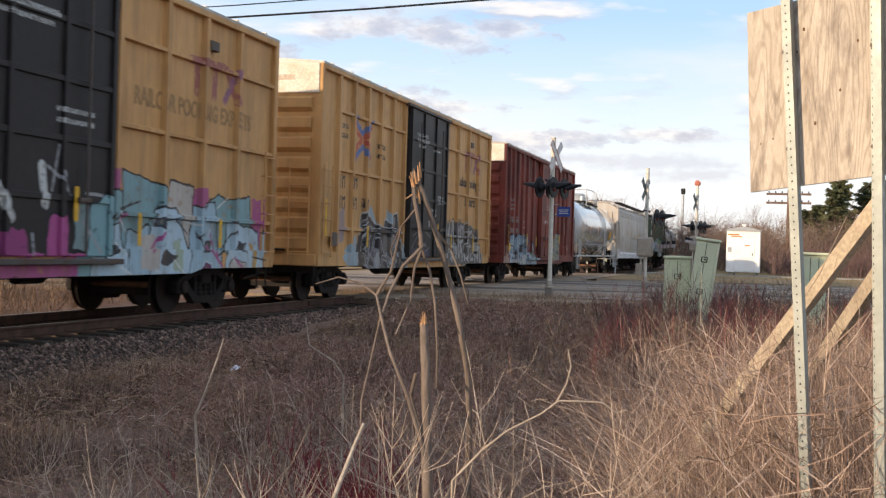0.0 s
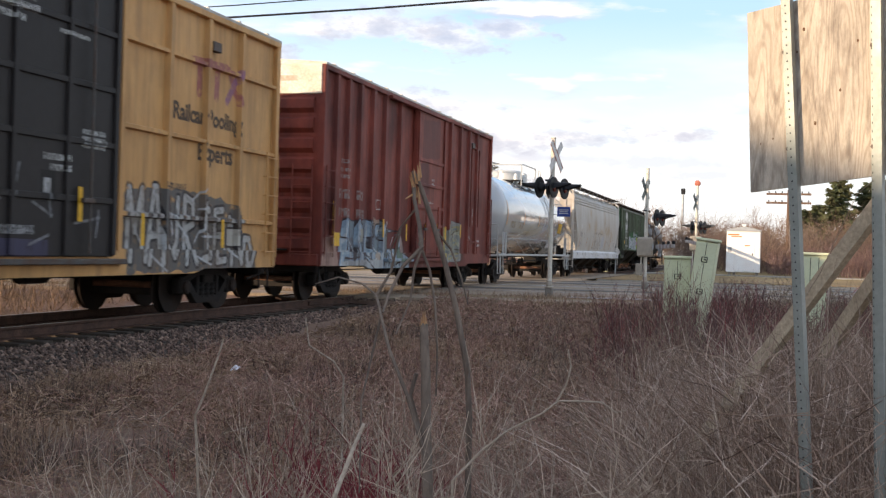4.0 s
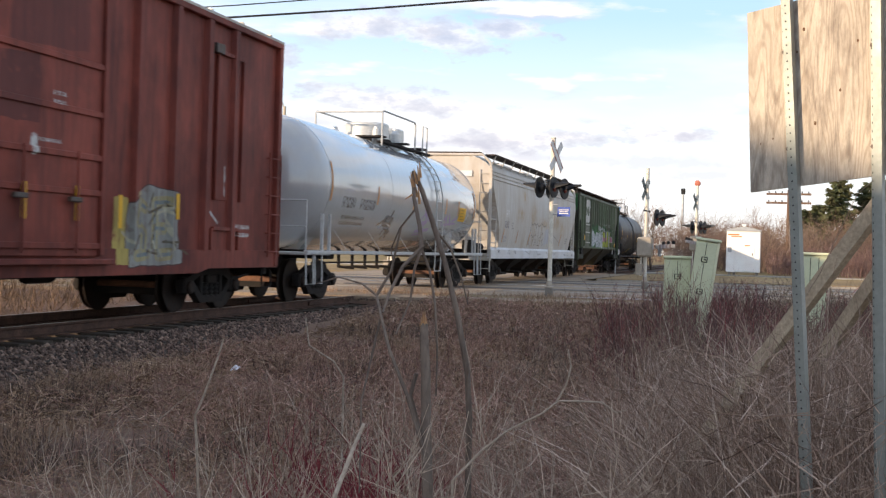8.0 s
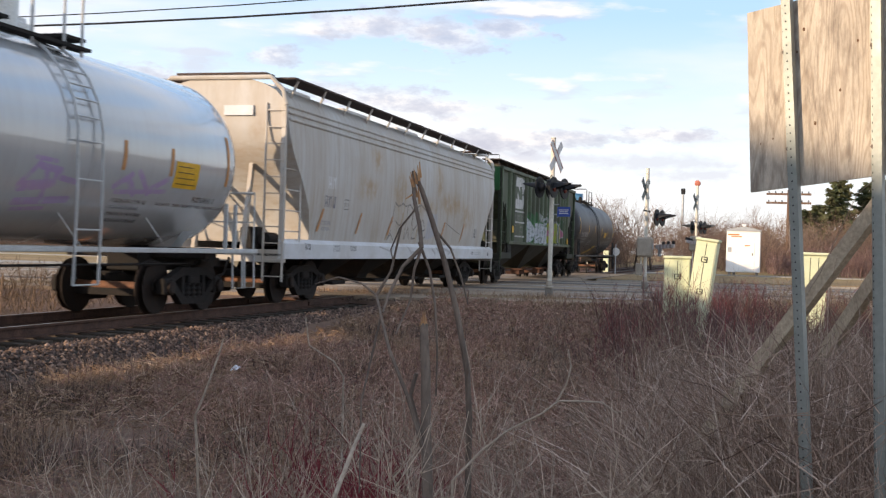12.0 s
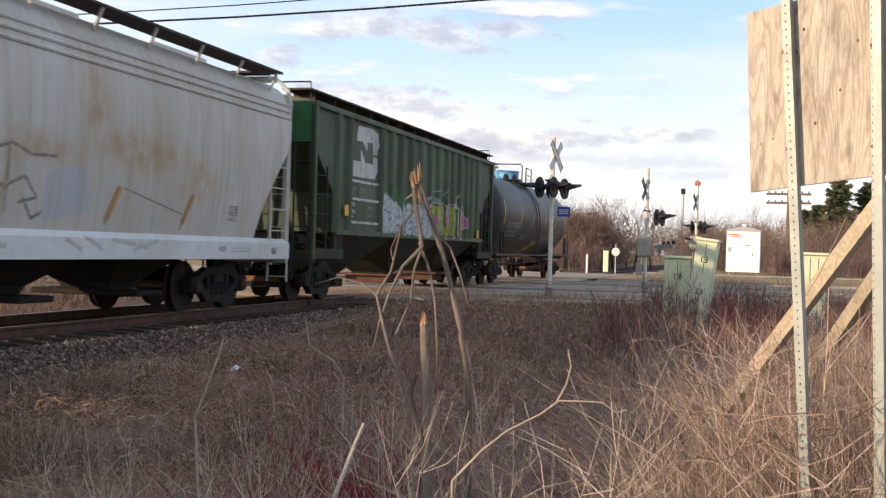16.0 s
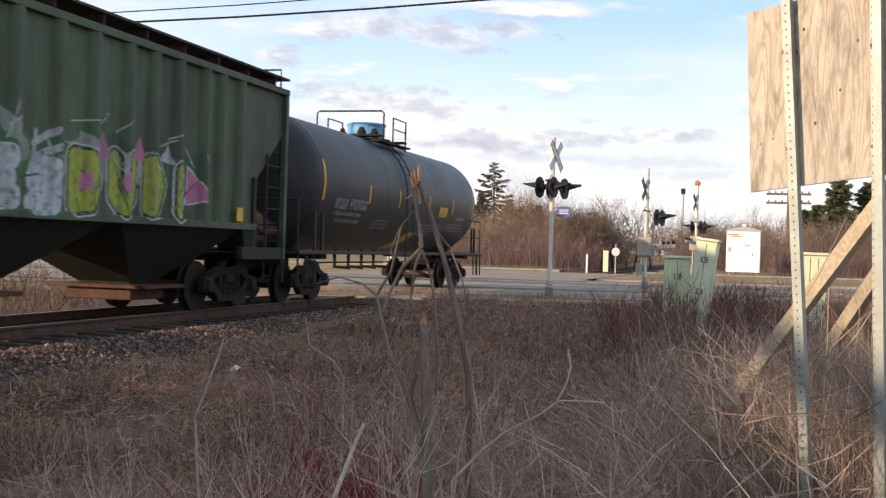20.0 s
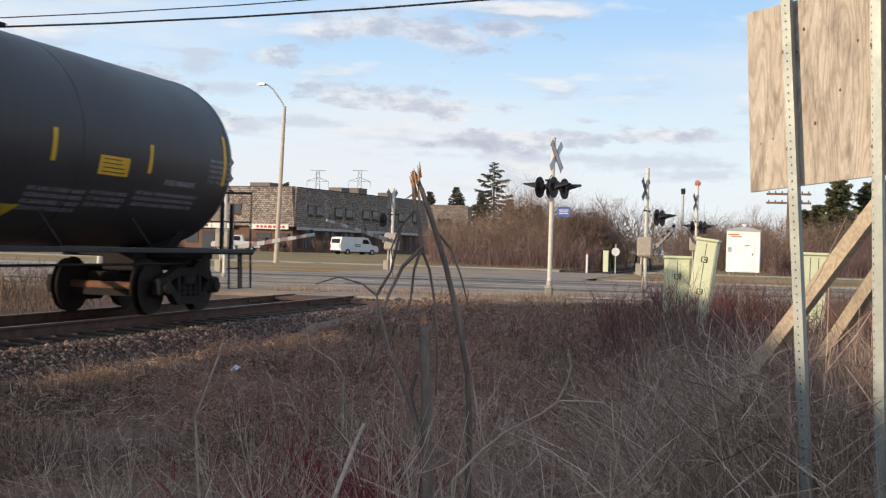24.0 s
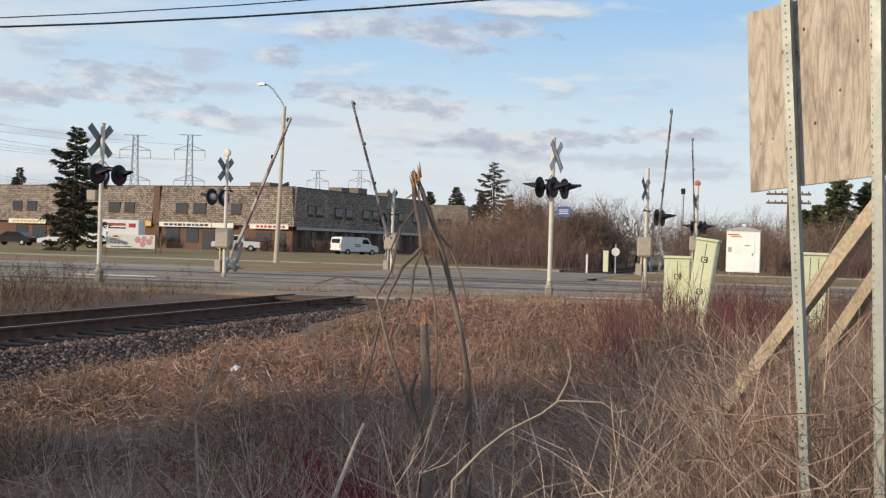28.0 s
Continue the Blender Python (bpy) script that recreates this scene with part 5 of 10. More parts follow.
    part("end_platform", B(-0.8, 0.8, -h - 0.28, -h - 0.06, 1.12, 1.16, 0.01), m_under, car)
    part("brake_wheel", Mesh().lathe(1, [(-0.02, 0.24), (-0.02, 0.28), (0.02, 0.28), (0.02, 0.24)], 18, (-0.6, -h - 0.2, 1.9)), m_under, car)
    tapes = ((-7.17, 1.77, 0.47), (-3.73, 1.73, 0.23), (-1.81, 1.66, 0.22), (-0.36, 1.73, 0.24), (0.82, 1.74, 0.24), (2.08, 1.67, 0.25), (3.80, 1.82, 0.21)) if red else ((-7.5, 1.85, 0.42), (-4.75, 1.50, 0.25), (1.03, 1.73, 0.24), (2.86, 1.42, 0.25), (5.56, 1.41, 0.25))
    for y, z, hz in tapes:
        xf = 1.655 if dy0 < y < dy1 else 1.56
        part("reflector", B(xf, xf + 0.006, y - 0.05, y + 0.05, z - hz, z + hz), m_yellow, car, "yellow reflector strip")
    part("placard_board", B(1.54, 1.56, -h + 0.75, -h + 1.1, 1.25, 1.55, 0.005), m_yellow if red else m_steelbar, car)
    if red:
        for ya, yb, za, zb in ((5.2, 6.2, 2.0, 4.6), (5.1, 6.15, 0.95, 1.5)):
            fr = part("side_plate", B(1.455, 1.475, ya, yb, za, zb, 0.005), paint, car)
            for y_ in (ya, yb):
                part("plate_edge", B(1.47, 1.53, y_ - 0.035, y_ + 0.035, za, zb, 0.008), paint, fr)
            part("plate_edge", B(1.47, 1.53, ya + 0.035, yb - 0.035, zb - 0.04, zb + 0.03, 0.008), paint, fr)
    part("vent_box", B(1.47, 1.58, 5.0, 5.3, 4.55, 4.72, 0.01), m_steelbar, car)
    underframe(car, h)
    # Draft sill, and a full-width near-black beam standing in for shade under the end.
    for s_ in (-1, 1):
        y0, y1 = sorted((s_ * (h - 0.1), s_ * (h - 1.15)))
        part("draft_sill", B(-0.42, 0.42, y0, y1, 0.60, zs, 0.02), m_under, car)
        y0, y1 = sorted((s_ * (h - 0.16), s_ * (h - 0.30)))
        part("end_shade_beam", B(-1.38, 1.38, y0, y1, 0.66, zs, 0.01), m_under, car)
    trucks(car, 6.0)
    couplers(car, h)
    moving_cars.append((car, s))
    return car


m_red_bar = m_red
m_band_ink = material("tan lettering on the white band", (0.42, 0.33, 0.24), 0.6, tint=(0.6, 0.5, 0.4), var=0.8, scale=12)
ORANGE_L = [-6.72, -5.75, -4.78, -3.81, -2.84, -1.86]
ORANGE_R = [2.25, 3.65, 4.95, 6.25]
first_car = boxcar(12.75, m_orange_pieced, m_door_pieced, "orange-yellow boxcar with black doors and pale blue sprayed lettering", ORANGE_L, ORANGE_R, (-1.65, 2.0), (4.30, 2.98, 1.65))
second_car = boxcar(30.8, m_orange, m_door, "orange-yellow boxcar with black doors and grey sprayed lettering", ORANGE_L, ORANGE_R, (-1.65, 2.0), (4.30, 2.98, 1.65))
boxcar(48.9, m_red, m_red, "oxide-red boxcar with sliding door and pale blue graffiti", [-7.0, -6.25, -5.45, -4.55, -3.62, -2.4], [2.6, 3.75, 4.85, 5.86], (-1.15, 1.55), (), red=True)


# ---------------------------------------------------------------- tank cars
def tankcar(s, paint, railing, label, half, seam, toff, dark, R=1.53, zc=2.66):
    car = thing("tank_car", label, "tank car", pose(0, s, 0), "freight cars")
    prof = []
    for k in range(9):
        a = math.pi / 2 * k / 8
        prof.append((-seam - 0.90 * math.cos(a), max(0.02, R * math.sin(a))))
    prof += [(-seam * 0.5, R), (0, R), (seam * 0.5, R)]
    for k in range(9):
        a = math.pi / 2 * (1 - k / 8)
        prof.append((seam + 0.90 * math.cos(a), max(0.02, R * math.sin(a))))
    part("tank_shell", Mesh().lathe(1, prof, 64, (0, 0, zc)), paint, car, smooth=True)
    for y in (-seam, -seam * 0.33, seam * 0.33, seam):
        part("weld_seam", Mesh().lathe(1, [(-0.012, R), (-0.012, R + 0.004), (0.012, R + 0.004), (0.012, R)], 64, (0, y, zc)), paint, car, smooth=True)
    # running boards and end platforms
    for sx in (-1, 1):
        a, b = sorted((sx * 1.42, sx * 1.52))
        part("side_sill", B(a, b, -half, half, 1.06, 1.14, 0.01), railing, car)
    for sy in (-1, 1):
        y0, y1 = sorted((sy * (half - 1.35), sy * half))
        part("end_platform", B(-1.5, 1.5, y0, y1, 1.04, 1.10, 0.01), railing if not dark else m_under, car)
        part("stub_sill", B(-0.32, 0.32, y0 - (0.9 if sy > 0 else 0), y1 + (0.9 if sy < 0 else 0), 0.72, 1.06, 0.02), m_under, car)
        yc = sy * toff
        part("saddle", Mesh().prism(1, [(-1.15, 1.75), (-0.6, 1.02), (0.6, 1.02), (1.15, 1.75)], yc - 0.18, yc + 0.18), paint, car)
        part("bolster_wing", B(-1.4, 1.4, yc - 0.2, yc + 0.2, 0.95, 1.15, 0.02), m_under, car)
        ya, yb = sy * (half - 0.05), sy * (half - 1.3)
        part("end_railing", T([(1.45, ya, 1.1), (1.45, ya, 2.2), (-1.45, ya, 2.2), (-1.45, ya, 1.1)], 0.022, 8), railing, car)
        part("end_railing", T([(1.45, ya, 1.65), (-1.45, ya, 1.65)], 0.016, 6), railing, car)
        part("grab_post", Mesh().box(1.44, 1.50, min(yb, yb + 0.06), max(yb, yb + 0.06), 1.1, 1.95).box(1.44, 1.50, yb - sy * -0.4 - 0.03, yb - sy * -0.4 + 0.03, 1.1, 1.95), railing, car)
        for yy in (ya, ya - sy * 0.5):
            part("step", T([(1.46, yy, 1.06), (1.48, yy, 0.42), (1.48, yy - sy * 0.4, 0.42), (1.46, yy - sy * 0.4, 1.06)], 0.02, 6), railing, car)
    for y in np.arange(-half + 2.6, half - 2.1, 2.4):
        part("sill_bracket", Mesh().beam((1.45, y, 1.12), (1.14, y - 0.15, 1.62), 0.04, 0.012), paint, car)
    # dome platform with cage
    zt = zc + R
    ym = 0.2 if dark else -0.05
    part("manway_dome", Mesh().lathe(2, [(-0.08, 0.62), (0.44, 0.62), (0.49, 0.57), (0.52, 0.01)], 28, (0, ym, zt)) if not dark else Mesh().lathe(2, [(-0.08, 0.52), (0.40, 0.52), (0.40, 0.55), (0.46, 0.55), (0.48, 0.5), (0.50, 0.01)], 28, (0, ym, zt)), m_bluedome if dark else m_dome, car, "blue dome" if dark else "bright steel dome", smooth=True)
    part("bolted_ring", Mesh().lathe(2, [(-0.05, 0.68), (0.04, 0.68), (0.04, 0.6)], 28, (0, ym, zt)), m_under, car)
    if not dark:
        part("valve_dome", Mesh().lathe(2, [(-0.08, 0.56), (0.44, 0.56), (0.49, 0.51), (0.51, 0.01)], 24, (0, 1.5, zt)), m_dome, car, smooth=True)
    for x, y, r, h in ((0.55, 0.85, 0.16, 0.42), (-0.55, 0.85, 0.16, 0.42), (0.0, 2.4, 0.2, 0.3), (0.6, -0.95, 0.12, 0.3), (-0.6, -0.95, 0.12, 0.3)) if not dark else ((0.5, -0.55, 0.10, 0.26), (0.15, -0.6, 0.12, 0.3), (-0.4, -0.6, 0.1, 0.26)):
        part("valve", Mesh().lathe(2, [(-0.15, r), (h * 0.7, r), (h * 0.8, r * 0.7), (h, r * 0.65), (h + 0.02, 0.01)], 12, (x, y, zt)), m_under if dark else m_dome, car, smooth=True)
    for y0, y1 in ((-1.5, -1.1), (0.65, 0.95)) + (() if dark else ((2.2, 2.75),)):
        part("walk_grate", B(-0.95, 0.95, y0, y1, zt - 0.02, zt + 0.03), m_under, car)
    for x in (-1.0, 0.80):
        part("walk_grate", B(x, x + 0.22, -1.5, 1.1 if dark else 2.8, zt - 0.16, zt - 0.11), m_under, car)
    zr = zt + 0.68
    if dark:
        part("dome_railing", T([(-0.95, -1.1, zt - 0.25), (-0.95, -1.1, zr - 0.06), (-0.88, -1.1, zr), (0.88, -1.1, zr), (0.95, -1.1, zr - 0.06), (0.95, -1.1, zt - 0.25)], 0.024, 8), railing, car)
        for x in (-0.95, 0.95):
            part("dome_railing", T([(x, -0.3, zt - 0.25), (x, -0.3, zr - 0.1), (x, 0.82, zr - 0.1), (x, 0.82, zt - 0.25)], 0.024, 8), railing, car)
            part("dome_railing", T([(x, -0.3, zt + 0.28), (x, 0.82, zt + 0.28)], 0.016, 6), railing, car)
    else:
        for x in (-0.95, 0.95):
            part("dome_railing", T([(x, -1.5, zt - 0.25), (x, -1.5, zr - 0.06), (x, -1.42, zr), (x, 1.35, zr), (x, 1.45, zr - 0.06), (x, 1.45, zt - 0.25)], 0.026, 8), railing, car)
            part("dome_railing", T([(x, 2.2, zt - 0.25), (x, 2.2, zr - 0.02), (x, 2.65, zr - 0.02), (x, 2.65, zt - 0.25)], 0.024, 8), railing, car)
        part("dome_railing", T([(-0.95, -1.5, zr - 0.03), (0.95, -1.5, zr - 0.03)], 0.024, 8), railing, car)
    # side ladder hugging the shell
    lad = Mesh()
    yl, wl = (-0.62, 0.27) if dark else (1.95, 0.31)
    arc = [(math.cos(radians(a)) * (R + 0.08), zc + math.sin(radians(a)) * (R + 0.08)) for a in (62, 48, 34, 20, 5)] + [(R + 0.09, 1.9), (R + 0.06, 0.6)]
    for y in (yl - wl, yl + wl):
        lad.tube([(x, y, z) for x, z in arc], 0.02, 6)
    for i in range(11):
        k = i / 10 * (len(arc) - 1)
        j = min(int(k), len(arc) - 2)
        x, z = (arc[j][q] + (arc[j + 1][q] - arc[j][q]) * (k - j) for q in (0, 1))
        lad.tube([(x, yl - wl, z), (x, yl + wl, z)], 0.014, 6)
    part("ladder", lad, railing if not dark else m_rail_black, car)
    for y in (-seam + 0.1, -3.6, -1.24, 1.52, 4.04, seam - 0.15) if dark else (-seam + 0.1, -3.28, -0.28, 3.0, 4.42, seam - 0.15):
        m = Mesh()
        end = abs(y) > seam - 0.2
        zz = [2.25 + 0.11 * i for i in range(9)] if end else [2.30 + 0.056 * i for i in range(9)]
        m.add([(math.sqrt((R + 0.005) ** 2 - (z - zc) ** 2), y + e, z) for z in zz for e in (-0.05, 0.05)], [(2 * i, 2 * i + 1, 2 * i + 3, 2 * i + 2) for i in range(8)])
        part("reflector", m, m_yellow if dark else m_orange_tape, car)
    m = Mesh()
    yp = 4.95 if not dark else 3.04
    zz = [2.13 + 0.086 * i for i in range(6)] if not dark else [2.20 + 0.056 * i for i in range(6)]
    m.add([(math.sqrt((R + 0.006) ** 2 - (z - zc) ** 2), yp + e, z) for z in zz for e in (-0.40, 0.40)], [(2 * i, 2 * i + 1, 2 * i + 3, 2 * i + 2) for i in range(5)])
    pl = part("placard", m, m_yellow, car, "yellow rectangular placard")
    for i in range(4):
        za = zz[0] + (zz[5] - zz[0]) * (0.14 + 0.22 * i)
        part("text_bar", Mesh().add([(math.sqrt((R + 0.009) ** 2 - (z - zc) ** 2), yp + e, z) for z in (za, za + 0.014) for e in (-0.32, 0.32 - 0.05 * i)], [(0, 1, 3, 2)]), m_rail_black, pl)
    for y in (-2.6, -1.6, -0.6, 0.4):
        part("outlet_pipe", T([(0.25, y, 1.2), (0.25, y, 0.72), (0.6, y + 0.2, 0.7)], 0.05, 8), m_under, car)
    part("train_pipe", T([(1.0, -half + 1.5, 0.86), (1.0, half - 1.5, 0.86)], 0.022, 6), m_under, car)
    trucks(car, toff)
    couplers(car, half)
    moving_cars.append((car, s))
    return car


tankcar(66.1, m_tank, m_rail_white, "light grey tank car with bright steel domes", 7.75, 6.55, 6.1, False)
tankcar(119.7, m_tank_dark, m_rail_black, "charcoal tank car with a blue dome", 7.9, 6.70, 6.25, True)
# Stays out of view; kind assumed, height set by the shade it casts.
tankcar(-5.4, m_tank_dark, m_rail_black, "unseen tank car ahead of the boxcars, assumed from its shadow", 7.9, 6.70, 6.25, True, 1.36, 2.46)


# ---------------------------------------------------------------- covered hoppers
def loft(levels):
    """Stacks rectangles (z, x, y0, y1) into a closed hull."""
    vs, fs = [], []
    for z, x, y0, y1 in levels:
        vs += [(x, y0, z), (x, y1, z), (-x, y1, z), (-x, y0, z)]
    for i in range(len(levels) - 1):
        for k in range(4):
            fs.append((4 * i + k, 4 * i + (k + 1) % 4, 4 * i + 4 + (k + 1) % 4, 4 * i + 4 + k))
    fs += [(0, 1, 2, 3), tuple(range(len(vs) - 4, len(vs)))]
    return Mesh().add(vs, fs)


def bay(y, w, z0, z1, x1):
    """One tapered discharge bay under the floor."""
    return loft([(z0, 0.45, y - 0.35, y + 0.35), (z0 + 0.12, 0.5, y - 0.4, y + 0.4), (z1, x1, y - w, y + w)])


def hopper_ends(car, paint, half, z_top, x, zlow):
    for sy in (-1, 1):
        y = sy * half
        for sx in (-1, 1):
            lad = Mesh()
            for xx in (sx * x, sx * (x - 0.42)):
                lad.tube([(xx, y, 0.5), (xx, y, z_top)], 0.024, 6)
            for i in range(11):
                z = 0.6 + (z_top - 0.75) * i / 10
                lad.tube([(sx * x, y, z), (sx * (x - 0.42), y, z)], 0.014, 6)
            part("end_ladder", lad, paint, car)
            sl = Mesh()
            ye = y - sy * 0.85
            sl.tube([(sx * x, ye, zlow), (sx * x, ye, 3.0)], 0.022, 6)
            for i in range(5):
                z = 1.1 + 0.42 * i
                sl.tube([(sx * x, y, z), (sx * x, ye, z)], 0.014, 6)
            part("side_ladder", sl, paint, car)
            part("corner_post", B(min(sx * x, sx * (x - 0.1)), max(sx * x, sx * (x - 0.1)), min(y, y - sy * 0.1), max(y, y - sy * 0.1), 1.0, z_top + 0.05, 0.01), paint, car)
        a, b = sorted((y, y - sy * 1.3))
        part("end_platform", B(-1.45, 1.45, a, b, 1.0, 1.07, 0.01), m_under, car)
        part("end_sill", B(-1.5, 1.5, min(y, y - sy * 0.12), max(y, y - sy * 0.12), 0.88, 1.14, 0.01), paint, car)
        for xx in (-0.55, 0.55):
            part("end_brace", Mesh().beam((xx, y - sy * 0.1, 1.1), (xx, y - sy * 0.45, z_top - 1.2), 0.12, 0.08), paint, car)
        part("brake_gear", Mesh().box(0.35, 0.75, min(y - sy * 0.35, y - sy * 0.7), max(y - sy * 0.35, y - sy * 0.7), 1.1, 1.6, 0.04).lathe(1, [(-0.25, 0.14), (0.25, 0.14)], 12, (0.9, y - sy * 0.6, 1.35)), m_under, car)


def grey_hopper(s):
    car = thing("covered_hopper", "off-white covered hopper with curved sides and rust stains", "hopper car", pose(0, s, 0), "freight cars")
    h = 9.1
    lv = []
    for z, x, c in ((1.28, 1.40, 1.5), (1.5, 1.44, 1.45), (2.0, 1.51, 1.25), (2.6, 1.545, 0.75), (3.0, 1.55, 0.35), (3.35, 1.545, 0.12), (3.7, 1.51, 0.05), (4.0, 1.45, 0.03), (4.2, 1.37, 0.02), (4.36, 1.22, 0.02), (4.50, 0.95, 0.02), (4.60, 0.6, 0.02), (4.64, 0.25, 0.02)):
        lv.append((z, x, -h + c, h - c))
    part("body", loft(lv), m_hopper, car, smooth=True)
    for z, x in ((3.78, 1.497), (3.92, 1.468), (4.05, 1.432)):
        part("side_bead", T([(x, -h + 0.1, z), (x, h - 0.1, z)], 0.035, 8), m_hopper, car, smooth=True)
    for sx in (-1, 1):
        a, b = sorted((sx * 1.38, sx * 1.52))
        part("side_sill", Mesh().prism(1, [(sx * 1.38, 0.96), (sx * 1.52, 0.96), (sx * 1.52, 1.27), (sx * 1.42, 1.36), (sx * 1.38, 1.36)], -h, h), m_sill_white, car, "white side sill")
        a, b = sorted((sx * 0.98, sx * 1.50))
        part("roof_walk", B(a, b, -h + 0.35, h - 0.5, 4.62, 4.66), m_walkway, car, "dark grated roof walk")
        for y in np.linspace(-h + 0.6, h - 0.7, 12):
            part("walk_bracket", Mesh().beam((sx * 1.46, y, 4.62), (sx * 1.30, y, 4.27), 0.06, 0.03), m_hopper, car)
    for y in (-6.4, -2.2, 2.2, 6.4):
        part("hatch", Mesh().box(-0.45, 0.45, y - 1.0, y + 1.0, 4.63, 4.74, 0.03), m_hopper, car)
    for sy in (-1, 1):
        y = sy * h
        part("end_walk", B(-1.0, 1.0, min(y, y - sy * 0.45), max(y, y - sy * 0.45), 4.68, 4.72), m_walkway, car)
        part("end_frame", T([(1.47, y, 4.05), (1.40, y, 4.35), (1.12, y, 4.62), (-1.12, y, 4.62), (-1.40, y, 4.35), (-1.47, y, 4.05)], 0.05, 8), m_hopper, car)
    part("body_end_sign", B(0.1, 0.75, -h - 0.012, -h + 0.02, 3.85, 4.05), m_sill_white, car)
    hopper_ends(car, m_hopper, h, 4.1, 1.47, 0.95)
    # Bays take the near-black underframe colour instead of the off-white body paint.
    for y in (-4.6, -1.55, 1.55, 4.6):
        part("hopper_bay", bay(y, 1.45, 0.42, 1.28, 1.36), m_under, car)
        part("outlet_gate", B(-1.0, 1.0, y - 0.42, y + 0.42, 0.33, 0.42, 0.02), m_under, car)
    for y in (-7.3, -4.85, -2.5, 2.5, 4.77):
        m = Mesh()
        zz = (1.55, 1.8, 2.05)
        xs = (1.46, 1.49, 1.52)
        m.add([(x + 0.006, y + e + 0.12 * i, z) for i, (x, z) in enumerate(zip(xs, zz)) for e in (-0.05, 0.05)], [(0, 1, 3, 2), (2, 3, 5, 4)])
        part("reflector", m, m_orange_tape, car)
    trucks(car, 6.9)
    couplers(car, h)
    moving_cars.append((car, s))


grey_hopper(84.2)


def letters(text, size, extrude, mat, parent, at, name, label="", fat=0.0):
    """Lettering as a mesh, from the built-in font."""
    cu = bpy.data.curves.new(name, "FONT")
    cu.body, cu.size, cu.extrude, cu.offset, cu.resolution_u = text, size, extrude, fat, 3
    tmp = bpy.data.objects.new(name, cu)
    me = bpy.data.meshes.new_from_object(tmp)
    bpy.data.objects.remove(tmp)
    bpy.data.curves.remove(cu)
    me.materials.clear()
    me.materials.append(mat)
    ob = part(name, me, mat, parent, label)
    ob.matrix_basis = at
    return ob


SIDE = Matrix(((0, 0, 1, 0), (1, 0, 0, 0), (0, 1, 0, 0), (0, 0, 0, 1)))   # text plane onto a car's near side

m_slogan = material("black stencilled lettering", (0.045, 0.038, 0.034), 0.6, tint=(0.16, 0.09, 0.045), var=0.7, scale=5)
m_slogan_faded = material("faded brown lettering", (0.29, 0.17, 0.075), 0.6, tint=(0.40, 0.22, 0.09), var=0.8, scale=5)
for car_, text, size_, y_, z_, wide_, mat_ in ((second_car, "Railcar Pooling", 0.40, 3.85, 3.27, 1.0, m_slogan), (second_car, "Experts", 0.43, 4.72, 2.66, 1.0, m_slogan), (first_car, "RAILCAR POOLING EXPERTS", 0.40, 2.75, 3.35, 0.80, m_slogan_faded)):
    for rib in (None, *ORANGE_R):
        # the paint runs over the panel and over the face of each post
        x_ = 1.464 if rib is None else 1.5515
        word = letters(text, size_, 0.0015, mat_, car_, Matrix.Translation((x_, y_, z_)) @ SIDE @ Matrix.Diagonal((wide_, 1.0, 1.0, 1.0)), "lettering", fat=0.012)
        if rib is None:
            continue
        bm = bmesh.new()
        bm.from_mesh(word.data)
        for edge, out in (((rib - 0.055 - y_) / wide_, -1), ((rib + 0.055 - y_) / wide_, 1)):
            bmesh.ops.bisect_plane(bm, geom=bm.verts[:] + bm.edges[:] + bm.faces[:], plane_co=(edge, 0, 0), plane_no=(out, 0, 0), clear_outer=True)
        bm.to_mesh(word.data)
        empty = not bm.faces
        bm.free()
        if empty:
            bpy.data.objects.remove(word)


